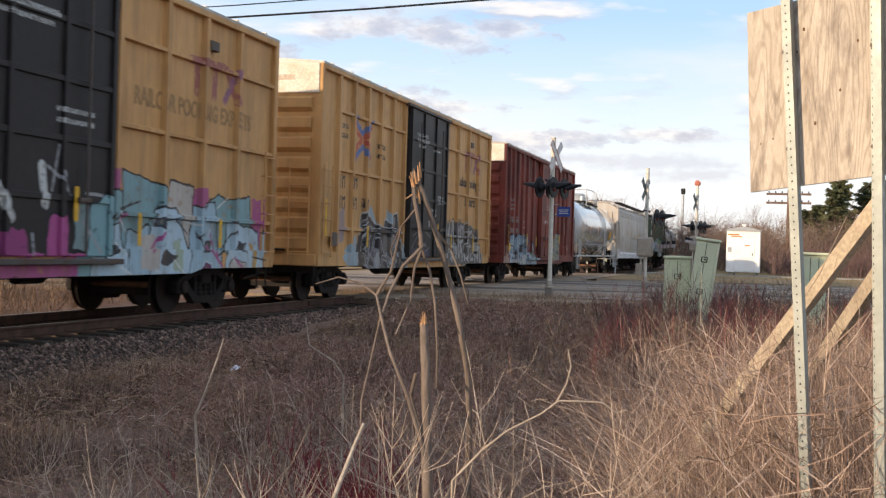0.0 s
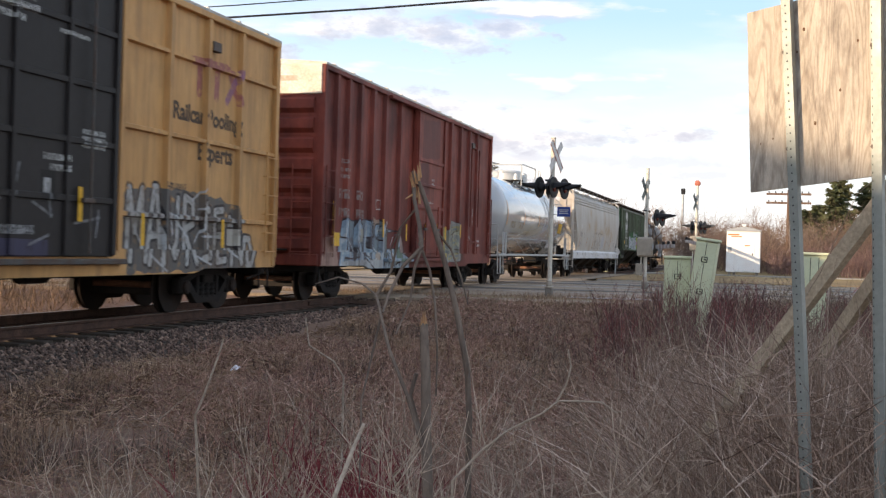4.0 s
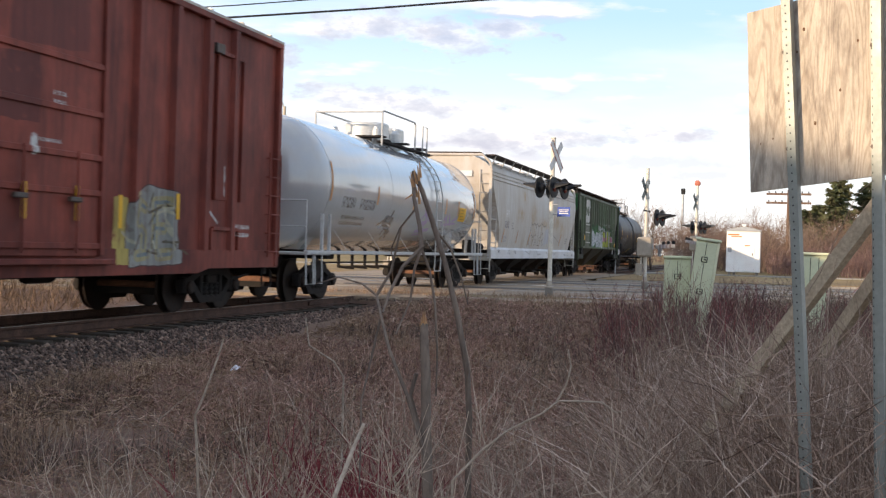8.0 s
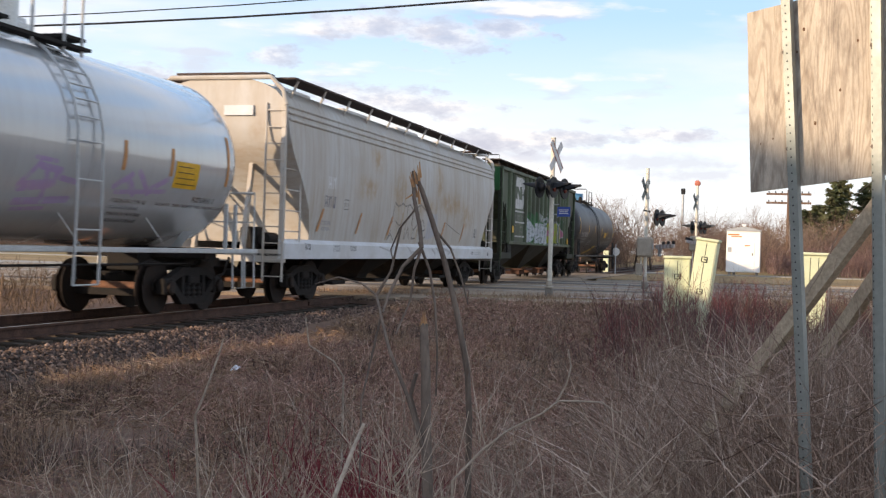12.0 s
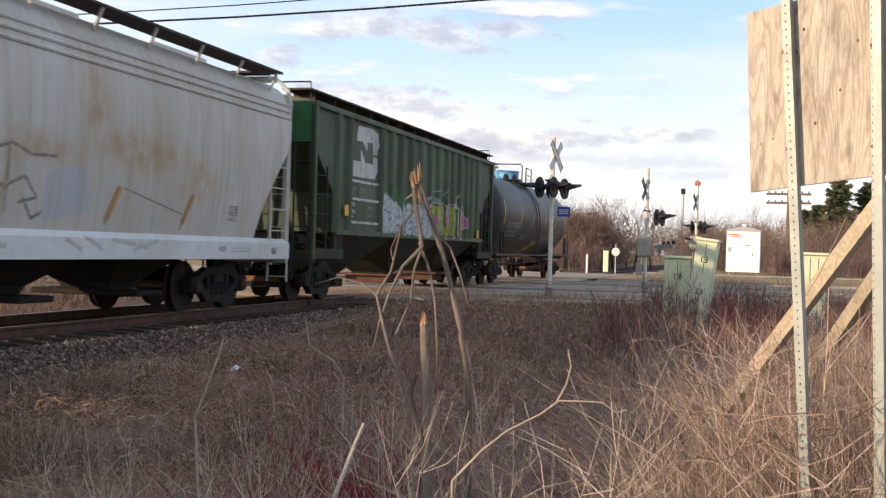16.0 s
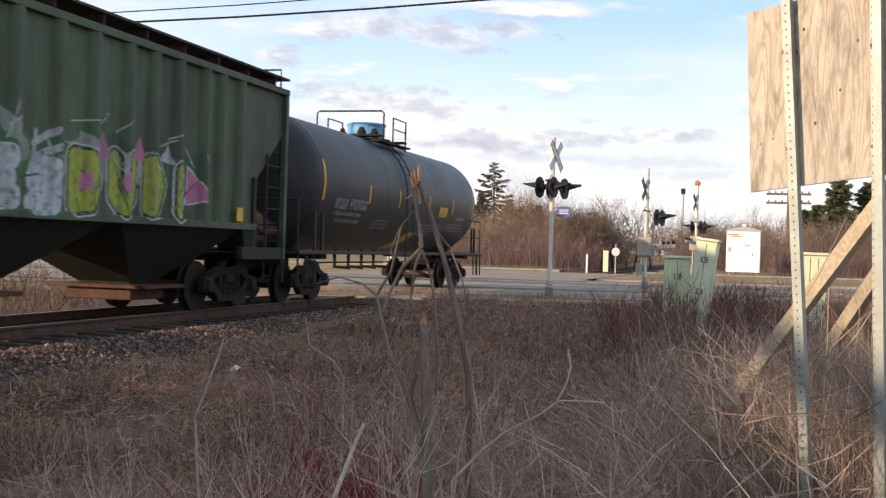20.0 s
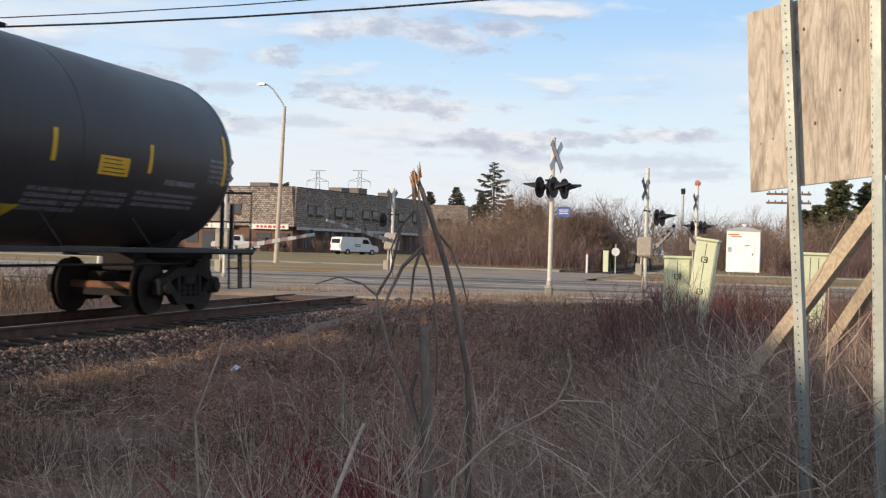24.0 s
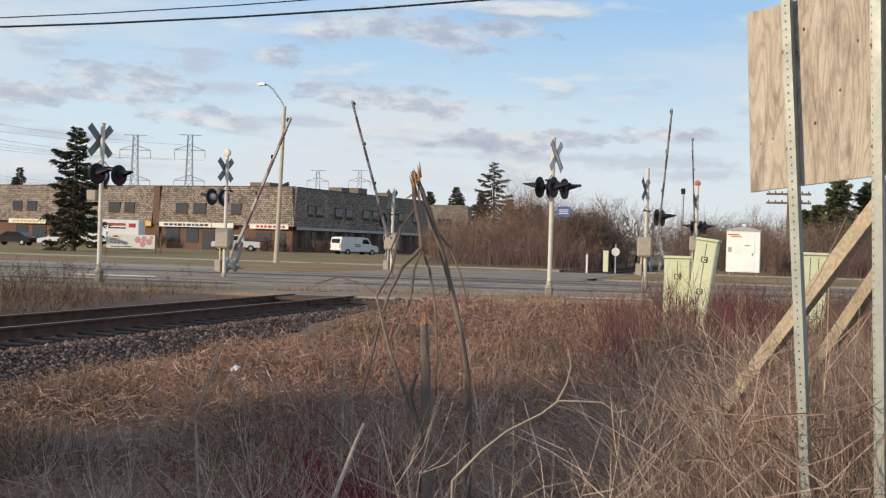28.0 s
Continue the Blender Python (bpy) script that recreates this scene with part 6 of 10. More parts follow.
def green_hopper(s):
    car = thing("covered_hopper", "dark green ribbed covered hopper with white and yellow graffiti", "hopper car", pose(0, s, 0), "freight cars")
    h = 8.25
    zb = 1.56
    part("body", loft([(zb, 1.44, -h + 1.4, h - 1.4), (2.44, 1.44, -h + 1.3, h - 1.3), (3.5, 1.44, -h + 0.02, h - 0.02), (4.32, 1.44, -h, h), (4.36, 1.36, -h, h), (4.52, 0.5, -h, h)]), m_green, car)
    part("top_chord", B(1.43, 1.54, -h, h, 4.22, 4.34, 0.01), m_green, car)
    part("bottom_chord", B(1.43, 1.53, -h + 1.35, h - 1.35, zb - 0.06, zb + 0.06, 0.01), m_green, car)
    for y in (-6.78, -6.03, -3.74, -2.94, -2.12, -1.23, -0.34, 0.59, 1.45, 2.37, 3.11, 3.91, 4.83, 5.44, 6.21):
        part("side_rib", Mesh().prism(2, [(1.435, y - 0.19), (1.500, y - 0.125), (1.535, y - 0.055), (1.540, y), (1.535, y + 0.055), (1.500, y + 0.125), (1.435, y + 0.19)], zb, 4.24), m_green, car)
    for sy in (-1, 1):
        part("end_post", B(1.42, 1.53, min(sy * h, sy * (h - 0.12)), max(sy * h, sy * (h - 0.12)), 0.95, 4.3, 0.01), m_green_plain, car)
        part("end_panel", B(-1.42, 1.42, min(sy * (h + 0.02), sy * (h - 0.04)), max(sy * (h + 0.02), sy * (h - 0.04)), 3.45, 4.3, 0.01), m_green_light, car, "brighter green end panel")
        y = sy * (h - 1.35)
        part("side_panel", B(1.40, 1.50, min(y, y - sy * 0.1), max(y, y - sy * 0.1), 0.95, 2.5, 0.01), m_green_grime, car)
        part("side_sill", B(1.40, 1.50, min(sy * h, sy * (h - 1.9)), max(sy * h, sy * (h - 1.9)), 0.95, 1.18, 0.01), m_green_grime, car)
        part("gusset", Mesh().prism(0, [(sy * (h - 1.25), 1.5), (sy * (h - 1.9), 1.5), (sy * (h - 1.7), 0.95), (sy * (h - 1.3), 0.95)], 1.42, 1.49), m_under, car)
        part("end_railing", T([(1.35, sy * (h - 0.05), 4.35), (1.35, sy * (h - 0.05), 4.75), (-1.35, sy * (h - 0.05), 4.75), (-1.35, sy * (h - 0.05), 4.35)], 0.02, 6), m_rail_black, car)
    for sx in (-1, 1):
        a, b = sorted((sx * 0.75, sx * 1.42))
        part("roof_walk", B(a, b, -h - 0.1, h + 0.25, 4.56, 4.60), m_walkway, car, "rusty roof walk")
        for y in np.linspace(-h + 0.3, h - 0.3, 14):
            part("walk_bracket", B(sx * 1.1 - 0.25, sx * 1.1 + 0.25, y - 0.02, y + 0.02, 4.36, 4.56), m_walkway, car)
    for y in np.linspace(-6.5, 6.5, 7):
        part("hatch", B(-0.35, 0.35, y - 0.6, y + 0.6, 4.5, 4.62, 0.03), m_walkway, car)
    for y in (-4.55, 0.0, 4.55):
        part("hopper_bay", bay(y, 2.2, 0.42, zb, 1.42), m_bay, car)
        part("outlet_gate", B(-0.62, 0.62, y - 0.55, y + 0.55, 0.24, 0.50, 0.02), m_outlet, car, "rusty outlet gate")
        part("outlet_rail", B(-0.95, 0.95, y - 0.68, y + 0.68, 0.44, 0.50, 0.01), m_outlet, car)
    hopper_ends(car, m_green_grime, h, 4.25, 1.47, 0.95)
    part("reflector", B(1.535, 1.541, -6.45, -6.2, 1.95, 2.2), m_yellow, car)
    part("reflector", B(1.535, 1.541, 6.0, 6.25, 1.65, 1.9), m_yellow, car)
    trucks(car, 6.75)
    couplers(car, h + 0.4)
    moving_cars.append((car, s))


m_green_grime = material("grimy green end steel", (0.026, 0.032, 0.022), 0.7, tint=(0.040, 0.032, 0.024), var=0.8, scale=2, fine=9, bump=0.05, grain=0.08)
m_green_light = material("brighter green paint", (0.025, 0.10, 0.035), 0.55, var=0.5, scale=2, grain=0.05)
m_outlet = material("rusty outlet steel", (0.11, 0.055, 0.038), 0.85, tint=(0.06, 0.036, 0.027), var=0.8, scale=4)
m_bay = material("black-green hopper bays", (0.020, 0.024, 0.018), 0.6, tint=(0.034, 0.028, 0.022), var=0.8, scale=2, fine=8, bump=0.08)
green_hopper(102.8)

# ---------------------------------------------------------------- ground, road, track
ROAD_A = radians(14.0)
RN = Vector((-math.sin(ROAD_A), math.cos(ROAD_A)))       # across the road, away from the field
RT = Vector((math.cos(ROAD_A), math.sin(ROAD_A)))        # along the road


def smooth(a, b, v):
    t = min(1.0, max(0.0, (v - a) / (b - a)))
    return t * t * (3 - 2 * t)


def ground_z(x, y):
    n = RN.x * x + RN.y * y
    field = -0.46 + 0.07 * noise.noise(Vector((x * 0.9, y * 0.9, 4.3))) + 0.10 * smooth(8, 14, x) + 0.05 * noise.noise(Vector((x * 0.22, y * 0.22, 0.3)))
    far = -0.06 + 0.30 * smooth(56, 120, n)
    z = field + (far - field) * smooth(16.0, 26.0, n)
    if n < 25.5 and x < 3.2:
        z = min(z, -0.42) if abs(x) < 2.4 else z
    if n > 50.0 and abs(x) < 2.6 and y < 320:
        z = min(z, -0.30)
    if n > 26.0 and n < 50.5:
        z = min(z, -0.09)
    return z


def axis_steps(near, far, step, grow):
    out, v, s = [near], near, step
    while v < far:
        v += s
        s *= grow
        out.append(v)
    return out


def ground_sheet():
    xs = sorted(set([-v for v in axis_steps(0.0, 2500, 0.8, 1.07)] + axis_steps(0.0, 30, 0.8, 1.0) + [30 + v for v in axis_steps(0.8, 2400, 1.0, 1.09)]))
    ys = sorted(set([-v for v in axis_steps(0.0, 300, 0.9, 1.12)] + axis_steps(0.0, 60, 0.8, 1.0) + [60 + v for v in axis_steps(0.8, 3500, 1.0, 1.08)]))
    m = Mesh()
    m.v = [(x, y, ground_z(x, y)) for y in ys for x in xs]
    w = len(xs)
    m.f = [(j * w + i, j * w + i + 1, (j + 1) * w + i + 1, (j + 1) * w + i) for j in range(len(ys) - 1) for i in range(w - 1)]
    return m


def ground_material():
    m = material("dry turf and soil", (0.19, 0.118, 0.082), 0.95, tint=(0.11, 0.07, 0.055), var=0.8, scale=0.6, fine=9, bump=0.6)
    t = m.node_tree
    b = t.nodes["Principled BSDF"]
    old = b.inputs["Base Color"].links[0].from_socket
    co = t.nodes.new("ShaderNodeTexCoord")
    dot = t.nodes.new("ShaderNodeVectorMath")
    dot.operation = "DOT_PRODUCT"
    dot.inputs[1].default_value = (RN.x, RN.y, 0)
    t.links.new(co.outputs["Object"], dot.inputs[0])
    r = t.nodes.new("ShaderNodeMapRange")
    r.inputs[1].default_value, r.inputs[2].default_value, r.inputs[4].default_value = 48.0, 56.0, 1.0
    t.links.new(dot.outputs["Value"], r.inputs[0])
    n = t.nodes.new("ShaderNodeTexNoise")
    n.inputs["Scale"].default_value, n.inputs["Detail"].default_value = 0.25, 6
    t.links.new(co.outputs["Object"], n.inputs["Vector"])
    rp = t.nodes.new("ShaderNodeValToRGB")
    rp.color_ramp.elements[0].position, rp.color_ramp.elements[0].color = 0.38, (0.20, 0.142, 0.058, 1)
    rp.color_ramp.elements[1].position, rp.color_ramp.elements[1].color = 0.62, (0.28, 0.195, 0.088, 1)
    t.links.new(n.outputs[0], rp.inputs[0])
    mx = t.nodes.new("ShaderNodeMix")
    mx.data_type = "RGBA"
    t.links.new(r.outputs[0], mx.inputs[0])
    t.links.new(old, mx.inputs[6])
    t.links.new(rp.outputs[0], mx.inputs[7])
    t.links.new(mx.outputs[2], b.inputs["Base Color"])
    return m


m_ground = ground_material()
ground = part("ground", ground_sheet(), m_ground, smooth=True)
tagged(ground, "dry winter turf and bare soil beside the railway", "ground", kind="structure")

m_asphalt = material("worn grey asphalt", (0.33, 0.25, 0.178), 0.9, tint=(0.19, 0.145, 0.108), var=0.9, scale=0.45, fine=25, bump=0.3)
m_concrete = material("pale concrete", (0.34, 0.31, 0.27), 0.85, tint=(0.24, 0.21, 0.18), var=0.6, scale=0.8, fine=20, bump=0.25)
m_verge = material("tan grass verge", (0.24, 0.175, 0.095), 0.95, tint=(0.16, 0.12, 0.06), var=0.8, scale=0.7, fine=10, bump=0.5)
m_line = material("worn white road paint", (0.5, 0.5, 0.48), 0.7, tint=(0.2, 0.2, 0.2), var=0.9, scale=2)
m_lawn = material("sunlit winter lawn", (0.21, 0.14, 0.062), 0.95, tint=(0.33, 0.215, 0.105), var=0.95, scale=0.22, fine=6, bump=0.4)
m_tar = material("dark tar patch", (0.11, 0.10, 0.095), 0.85, var=0.6, scale=1.0, fine=20, bump=0.3)
m_seam = material("black crack sealant", (0.04, 0.035, 0.032), 0.8, var=0.5, scale=3)
m_snow = material("leftover snow", (0.75, 0.76, 0.8), 0.6, var=0.3, scale=4)


def strip(n0, n1, z, thick, u0=-170, u1=150, x0=None, x1=None):
    """A slab along the road between two distances across it."""
    m = Mesh()
    k = 24
    vs, fs = [], []
    for i in range(k + 1):
        for n in (n0, n1):
            a = u0 if x0 is None else (x0 - RN.x * n) / RT.x
            b = u1 if x1 is None else (x1 - RN.x * n) / RT.x
            u = a + (b - a) * i / k
            p = RT * u + RN * n
            vs += [(p.x, p.y, z - thick), (p.x, p.y, z)]
    for i in range(k):
        a, b = 4 * i, 4 * i + 4
        fs += [(a + 1, b + 1, b + 3, a + 3), (a, a + 1, b + 1, b), (a + 2, b + 2, b + 3, a + 3)]
    return m.add(vs, fs)


road = part("road", strip(29.8, 50.0, -0.006, 0.12), m_asphalt)
tagged(road, "worn grey asphalt road over the level crossing", "road", kind="structure")
tagged(part("side_road", strip(50.0, 69.5, -0.004, 0.12, 0, 0, -9.0, 2.69), m_asphalt), "grey asphalt of the road joining beyond the crossing", "road", kind="structure")
walkway = part("pavement", strip(26.4, 27.9, -0.004, 0.12, -12, 60), m_asphalt)
tagged(walkway, "narrow asphalt footpath along the road", "pavement", kind="structure")
apron = part("crossing_apron", Mesh().box(-1.5, 1.9, 27.3, 30.6, -0.2, -0.012), m_asphalt)
tagged(apron, "asphalt apron between the rails and the road", "road", kind="structure")
for n0, n1, z, lb in ((27.92, 29.78, -0.015, "tan grass verge between path and road"), (54.8, 73.9, -0.02, "lawn verge beyond the road")):
    for x0, x1 in ((None, None),) if n0 < 40 else ((None, -9.0), (2.7, None)):
        tagged(part("verge", strip(n0, n1, z, 0.15, -170, 150, x0, x1), m_verge if n0 < 40 else m_lawn), lb, "verge", kind="structure")
tagged(part("kerb", strip(50.01, 50.22, 0.06, 0.25, 16, 150), m_concrete), "pale concrete kerb", "kerb", kind="structure")
for x0, x1 in ((None, -2.4), (2.4, None)):
    tagged(part("pavement", strip(73.95, 76.0, 0.06, 0.2, -170, 150, x0, x1), m_concrete), "pale concrete pavement beyond the road", "pavement", kind="structure")
tagged(part("shoulder", strip(50.25, 54.75, 0.01, 0.1, -150, -1.5), m_concrete), "pale gravelly shoulder at the far roadside", "shoulder", kind="structure")
for n, u0, u1 in ((33.6, -60, 90), (39.6, -60, 90), (39.95, -60, 90), (45.0, -60, 90)):
    tagged(part("road_line", strip(n, n + 0.12, 0.0, 0.004, u0, u1), m_line), "worn white road line", "road line", kind="structure")
for u0, u1, n in ((13.0, 16.5, 29.6), (-3.5, -0.6, 36.4)):
    tagged(part("snow_patch", strip(n, n + 0.2, 0.012, 0.02, u0, u1), m_snow), "thin leftover strip of snow", "snow", kind="structure")
for u0, u1, n, w in ((-30, 3.0, 31.6, 1.3), (6, 40, 35.5, 1.0), (-40, 30, 43.5, 1.6), (2, 30, 47.2, 0.7)):
    tagged(part("tar_patch", strip(n, n + w, -0.002, 0.004, u0, u1), m_tar), "darker repaired band of asphalt", "road patch", kind="structure")

m_ballast = material("grey and tan ballast stone", (0.20, 0.18, 0.165), 0.9, var=0.35, scale=4, fine=35, bump=0.5, islands=((0.0, (0.039, 0.029, 0.025)), (0.35, (0.103, 0.068, 0.055)), (0.75, (0.206, 0.136, 0.105)), (1.0, (0.378, 0.256, 0.195))))
m_ballast_bed = material("ballast bed", (0.075, 0.062, 0.052), 0.95, tint=(0.04, 0.033, 0.03), var=0.9, scale=9, fine=40, bump=0.9)
m_far_bed = material("brown gravel beside the far track", (0.085, 0.060, 0.046), 0.95, tint=(0.05, 0.036, 0.03), var=0.9, scale=2, fine=20, bump=0.6)
m_rail = material("rusty rail steel", (0.105, 0.056, 0.040), 0.8, 0.0, tint=(0.045, 0.03, 0.024), var=0.7, scale=4, fine=30, bump=0.15)
m_railtop = material("polished rail head", (0.20, 0.155, 0.13), 0.45, 0.5, tint=(0.12, 0.085, 0.065), var=0.4, scale=3)
m_tie = material("weathered sleeper timber", (0.075, 0.058, 0.045), 0.9, tint=(0.045, 0.036, 0.03), var=0.7, scale=5, fine=40, bump=0.5, objrand=0.25, stretch=(0.3, 3, 1))

_cr = random.Random(14)
for i in range(26):
    u, n = _cr.uniform(-45, 45), _cr.uniform(30.5, 49.0)
    tagged(part("tar_seam", strip(n, n + _cr.uniform(0.05, 0.14), 0.0005, 0.004, u, u + _cr.uniform(4, 18)), m_seam), "black sealed crack in the asphalt", "road crack", kind="structure")
BED = [(-3.0, -0.52), (-1.75, -0.235), (1.62, -0.235), (2.9, -0.56)]
bed = part("ballast_bed", Mesh().prism(1, BED + [(2.9, -0.9), (-3.0, -0.9)], -160, 27.9), m_ballast_bed)
tagged(bed, "packed grey stone ballast under the track", "ballast", kind="structure")
bed = part("ballast_bed", Mesh().prism(1, [(-3.3, -0.06), (-1.7, -0.13), (1.7, -0.13), (3.3, -0.06), (3.3, -0.9), (-3.3, -0.9)], 71.4, 300), m_far_bed)
tagged(bed, "packed grey stone ballast beyond the crossing", "ballast", kind="structure")


def rail_profile(x):
    s = [(-0.07, -0.175), (0.07, -0.175), (0.07, -0.16), (0.012, -0.145), (0.010, -0.045), (0.036, -0.035), (0.036, -0.004), (-0.036, -0.004), (-0.036, -0.035), (-0.010, -0.045), (-0.012, -0.145), (-0.07, -0.16)]
    return [(x + a, b) for a, b in s]


track = thing("railway_track", "single railway track with rusty rails on timber sleepers", "railway track", kind="structure")
for x in (-0.7535, 0.7535):
    r = part("rail", Mesh().prism(1, rail_profile(x), -160, 300), m_rail, track, "rusty steel rail with polished head")
    part("rail_head", B(x - 0.034, x + 0.034, -160, 300, -0.005, 0.0, 0.0), m_railtop, r)
    for y in (12.9, 24.8):
        for dx in (-0.035, 0.035):
            part("joint_bar", B(x + dx - 0.014, x + dx + 0.014, y - 0.45, y + 0.45, -0.13, -0.05, 0.008), m_rail, r)
TIE = B(-1.3, 1.3, -0.115, 0.115, -0.36, -0.18, 0.012).data("sleeper", m_tie)
PLATE = Mesh().box(-0.93, -0.58, -0.09, 0.09, -0.18, -0.172).box(0.58, 0.93, -0.09, 0.09, -0.18, -0.172).data("tie_plate", m_rail)
for i in range(-16, 52):
    tie = part("sleeper", TIE, m_tie, track, at=pose(random.uniform(-0.04, 0.04), i * 0.53 + random.uniform(-0.03, 0.03), random.uniform(-0.006, 0.004), 0, 0, random.uniform(-0.7, 0.7)))
    part("tie_plate", PLATE, m_rail, tie)
part("crossing_plate", B(-0.62, 0.62, 25.6, 28.6, -0.1, -0.03, 0.01), m_rail, track, "rusty plate between the rails at the road")


def heap(name, count, sample, size, mat, seed, label, category, flat=0.75):
    """Many loose stones in one mesh: each a skewed lump."""
    rng = np.random.default_rng(seed)
    base = np.array([(1, 0, 0.1), (-1, 0.2, 0), (0.1, 1, 0), (0, -1, 0.15), (0.1, 0, 1), (0, 0.1, -1)], float)
    faces = np.array([(0, 2, 4), (2, 1, 4), (1, 3, 4), (3, 0, 4), (2, 0, 5), (1, 2, 5), (3, 1, 5), (0, 3, 5)])
    pts = sample(rng, count)
    sz = size * rng.uniform(0.55, 1.5, (count, 1, 1)) * rng.uniform(0.6, 1.3, (count, 1, 3))
    v = base[None] * sz * rng.uniform(0.75, 1.2, (count, 6, 1))
    v[:, :, 2] *= flat
    a = rng.uniform(0, 6.28, count)
    c, s = np.cos(a)[:, None], np.sin(a)[:, None]
    x, y = v[:, :, 0] * c - v[:, :, 1] * s, v[:, :, 0] * s + v[:, :, 1] * c
    v[:, :, 0], v[:, :, 1] = x, y
    v += pts[:, None, :]
    f = faces[None] + 6 * np.arange(count)[:, None, None]
    ob = raw(name, v.reshape(-1, 3), f.reshape(-1, 3), mat)
    return tagged(ob, label, category, kind="stuff")


def raw(name, v, f, mat):
    """A mesh straight from arrays of vertices and triangles or quads."""
    me = bpy.data.meshes.new(name)
    k = f.shape[1]
    me.vertices.add(len(v))
    me.vertices.foreach_set("co", np.ascontiguousarray(v, dtype=np.float32).ravel())
    me.loops.add(f.size)
    me.loops.foreach_set("vertex_index", f.astype(np.int32).ravel())
    me.polygons.add(len(f))
    me.polygons.foreach_set("loop_start", np.arange(0, f.size, k, dtype=np.int32))
    me.update(calc_edges=True)
    me.validate()
    me.materials.append(mat)
    return new(name, me)


def bed_z(x):
    return np.interp(x, [p[0] for p in BED], [p[1] for p in BED])


def bed_sample(rng, n):
    y = 4.0 + 24.0 * rng.random(n) ** 0.8
    x = np.where(rng.random(n) < 0.8, rng.uniform(0.85, 3.1, n), rng.uniform(-2.6, 0.85, n))
    z = bed_z(x) + rng.uniform(-0.015, 0.02, n)
    on = np.abs(x) < 1.35
    z = np.where(on, -0.245 + rng.uniform(-0.02, 0.012, n), z)
    return np.stack([x, y, z], 1)


heap("ballast_stones", 42000, bed_sample, 0.032, m_ballast, 4, "loose grey and brown ballast stones beside the rail", "gravel")


def gravel_sample(rng, n):
    u, nn = rng.uniform(6.5, 14, n), rng.uniform(21.0, 26.3, n)
    x, y = RT.x * u + RN.x * nn, RT.y * u + RN.y * nn
    z = np.array([ground_z(a, b) for a, b in zip(x, y)]) + 0.005
    return np.stack([x, y, z], 1)


heap("shoulder_gravel", 5000, gravel_sample, 0.028, m_ballast, 5, "fine grey gravel at the end of the road", "gravel")
# ---------------------------------------------------------------- grass and scrub
m_straw = material("dry straw grass", (0.2, 0.15, 0.1), 0.9, var=0.9, scale=1.1, fine=20, bump=0.0, islands=((0.0, (0.093, 0.057, 0.043)), (0.4, (0.265, 0.162, 0.101)), (0.8, (0.419, 0.271, 0.172)), (1.0, (0.607, 0.437, 0.313))))
m_straw_pale = material("pale tall grass", (0.3, 0.2, 0.1), 0.85, var=0.6, scale=1.6, fine=20, bump=0.0, islands=((0.0, (0.083, 0.050, 0.040)), (0.35, (0.225, 0.143, 0.104)), (0.75, (0.420, 0.294, 0.222)), (1.0, (0.684, 0.545, 0.450))))
m_russet = material("russet dead stems", (0.2, 0.1, 0.1), 0.9, var=0.85, scale=1.3, fine=20, bump=0.0, islands=((0.0, (0.087, 0.047, 0.041)), (0.4, (0.260, 0.130, 0.103)), (0.8, (0.428, 0.238, 0.177)), (1.0, (0.693, 0.498, 0.383))))
m_darkgrass = material("dark brown grass", (0.08, 0.06, 0.05), 0.9, var=0.6, scale=1.5, fine=20, bump=0.0, islands=((0.0, (0.044, 0.032, 0.026)), (0.6, (0.107, 0.071, 0.056)), (1.0, (0.227, 0.152, 0.116))))
m_trackgrass = material("brown trackside grass", (0.2, 0.14, 0.09), 0.9, var=0.9, scale=0.6, fine=20, bump=0.0, islands=((0.0, (0.047, 0.032, 0.022)), (0.5, (0.126, 0.082, 0.053)), (1.0, (0.284, 0.188, 0.121))))
m_redstem = material("red dogwood twigs", (0.17, 0.022, 0.026), 0.6, var=0.5, scale=1.5, fine=20, bump=0.0, islands=((0.0, (0.07, 0.04, 0.038)), (0.55, (0.13, 0.065, 0.058)), (0.85, (0.18, 0.045, 0.048)), (1.0, (0.25, 0.035, 0.045))))
m_stem = material("grey-brown dead stems", (0.20, 0.145, 0.105), 0.85, tint=(0.13, 0.09, 0.065), var=0.8, scale=6, fine=40, bump=0.1, island=0.3)


def gz(x, y):
    return np.array([ground_z(a, b) for a, b in zip(x, y)])


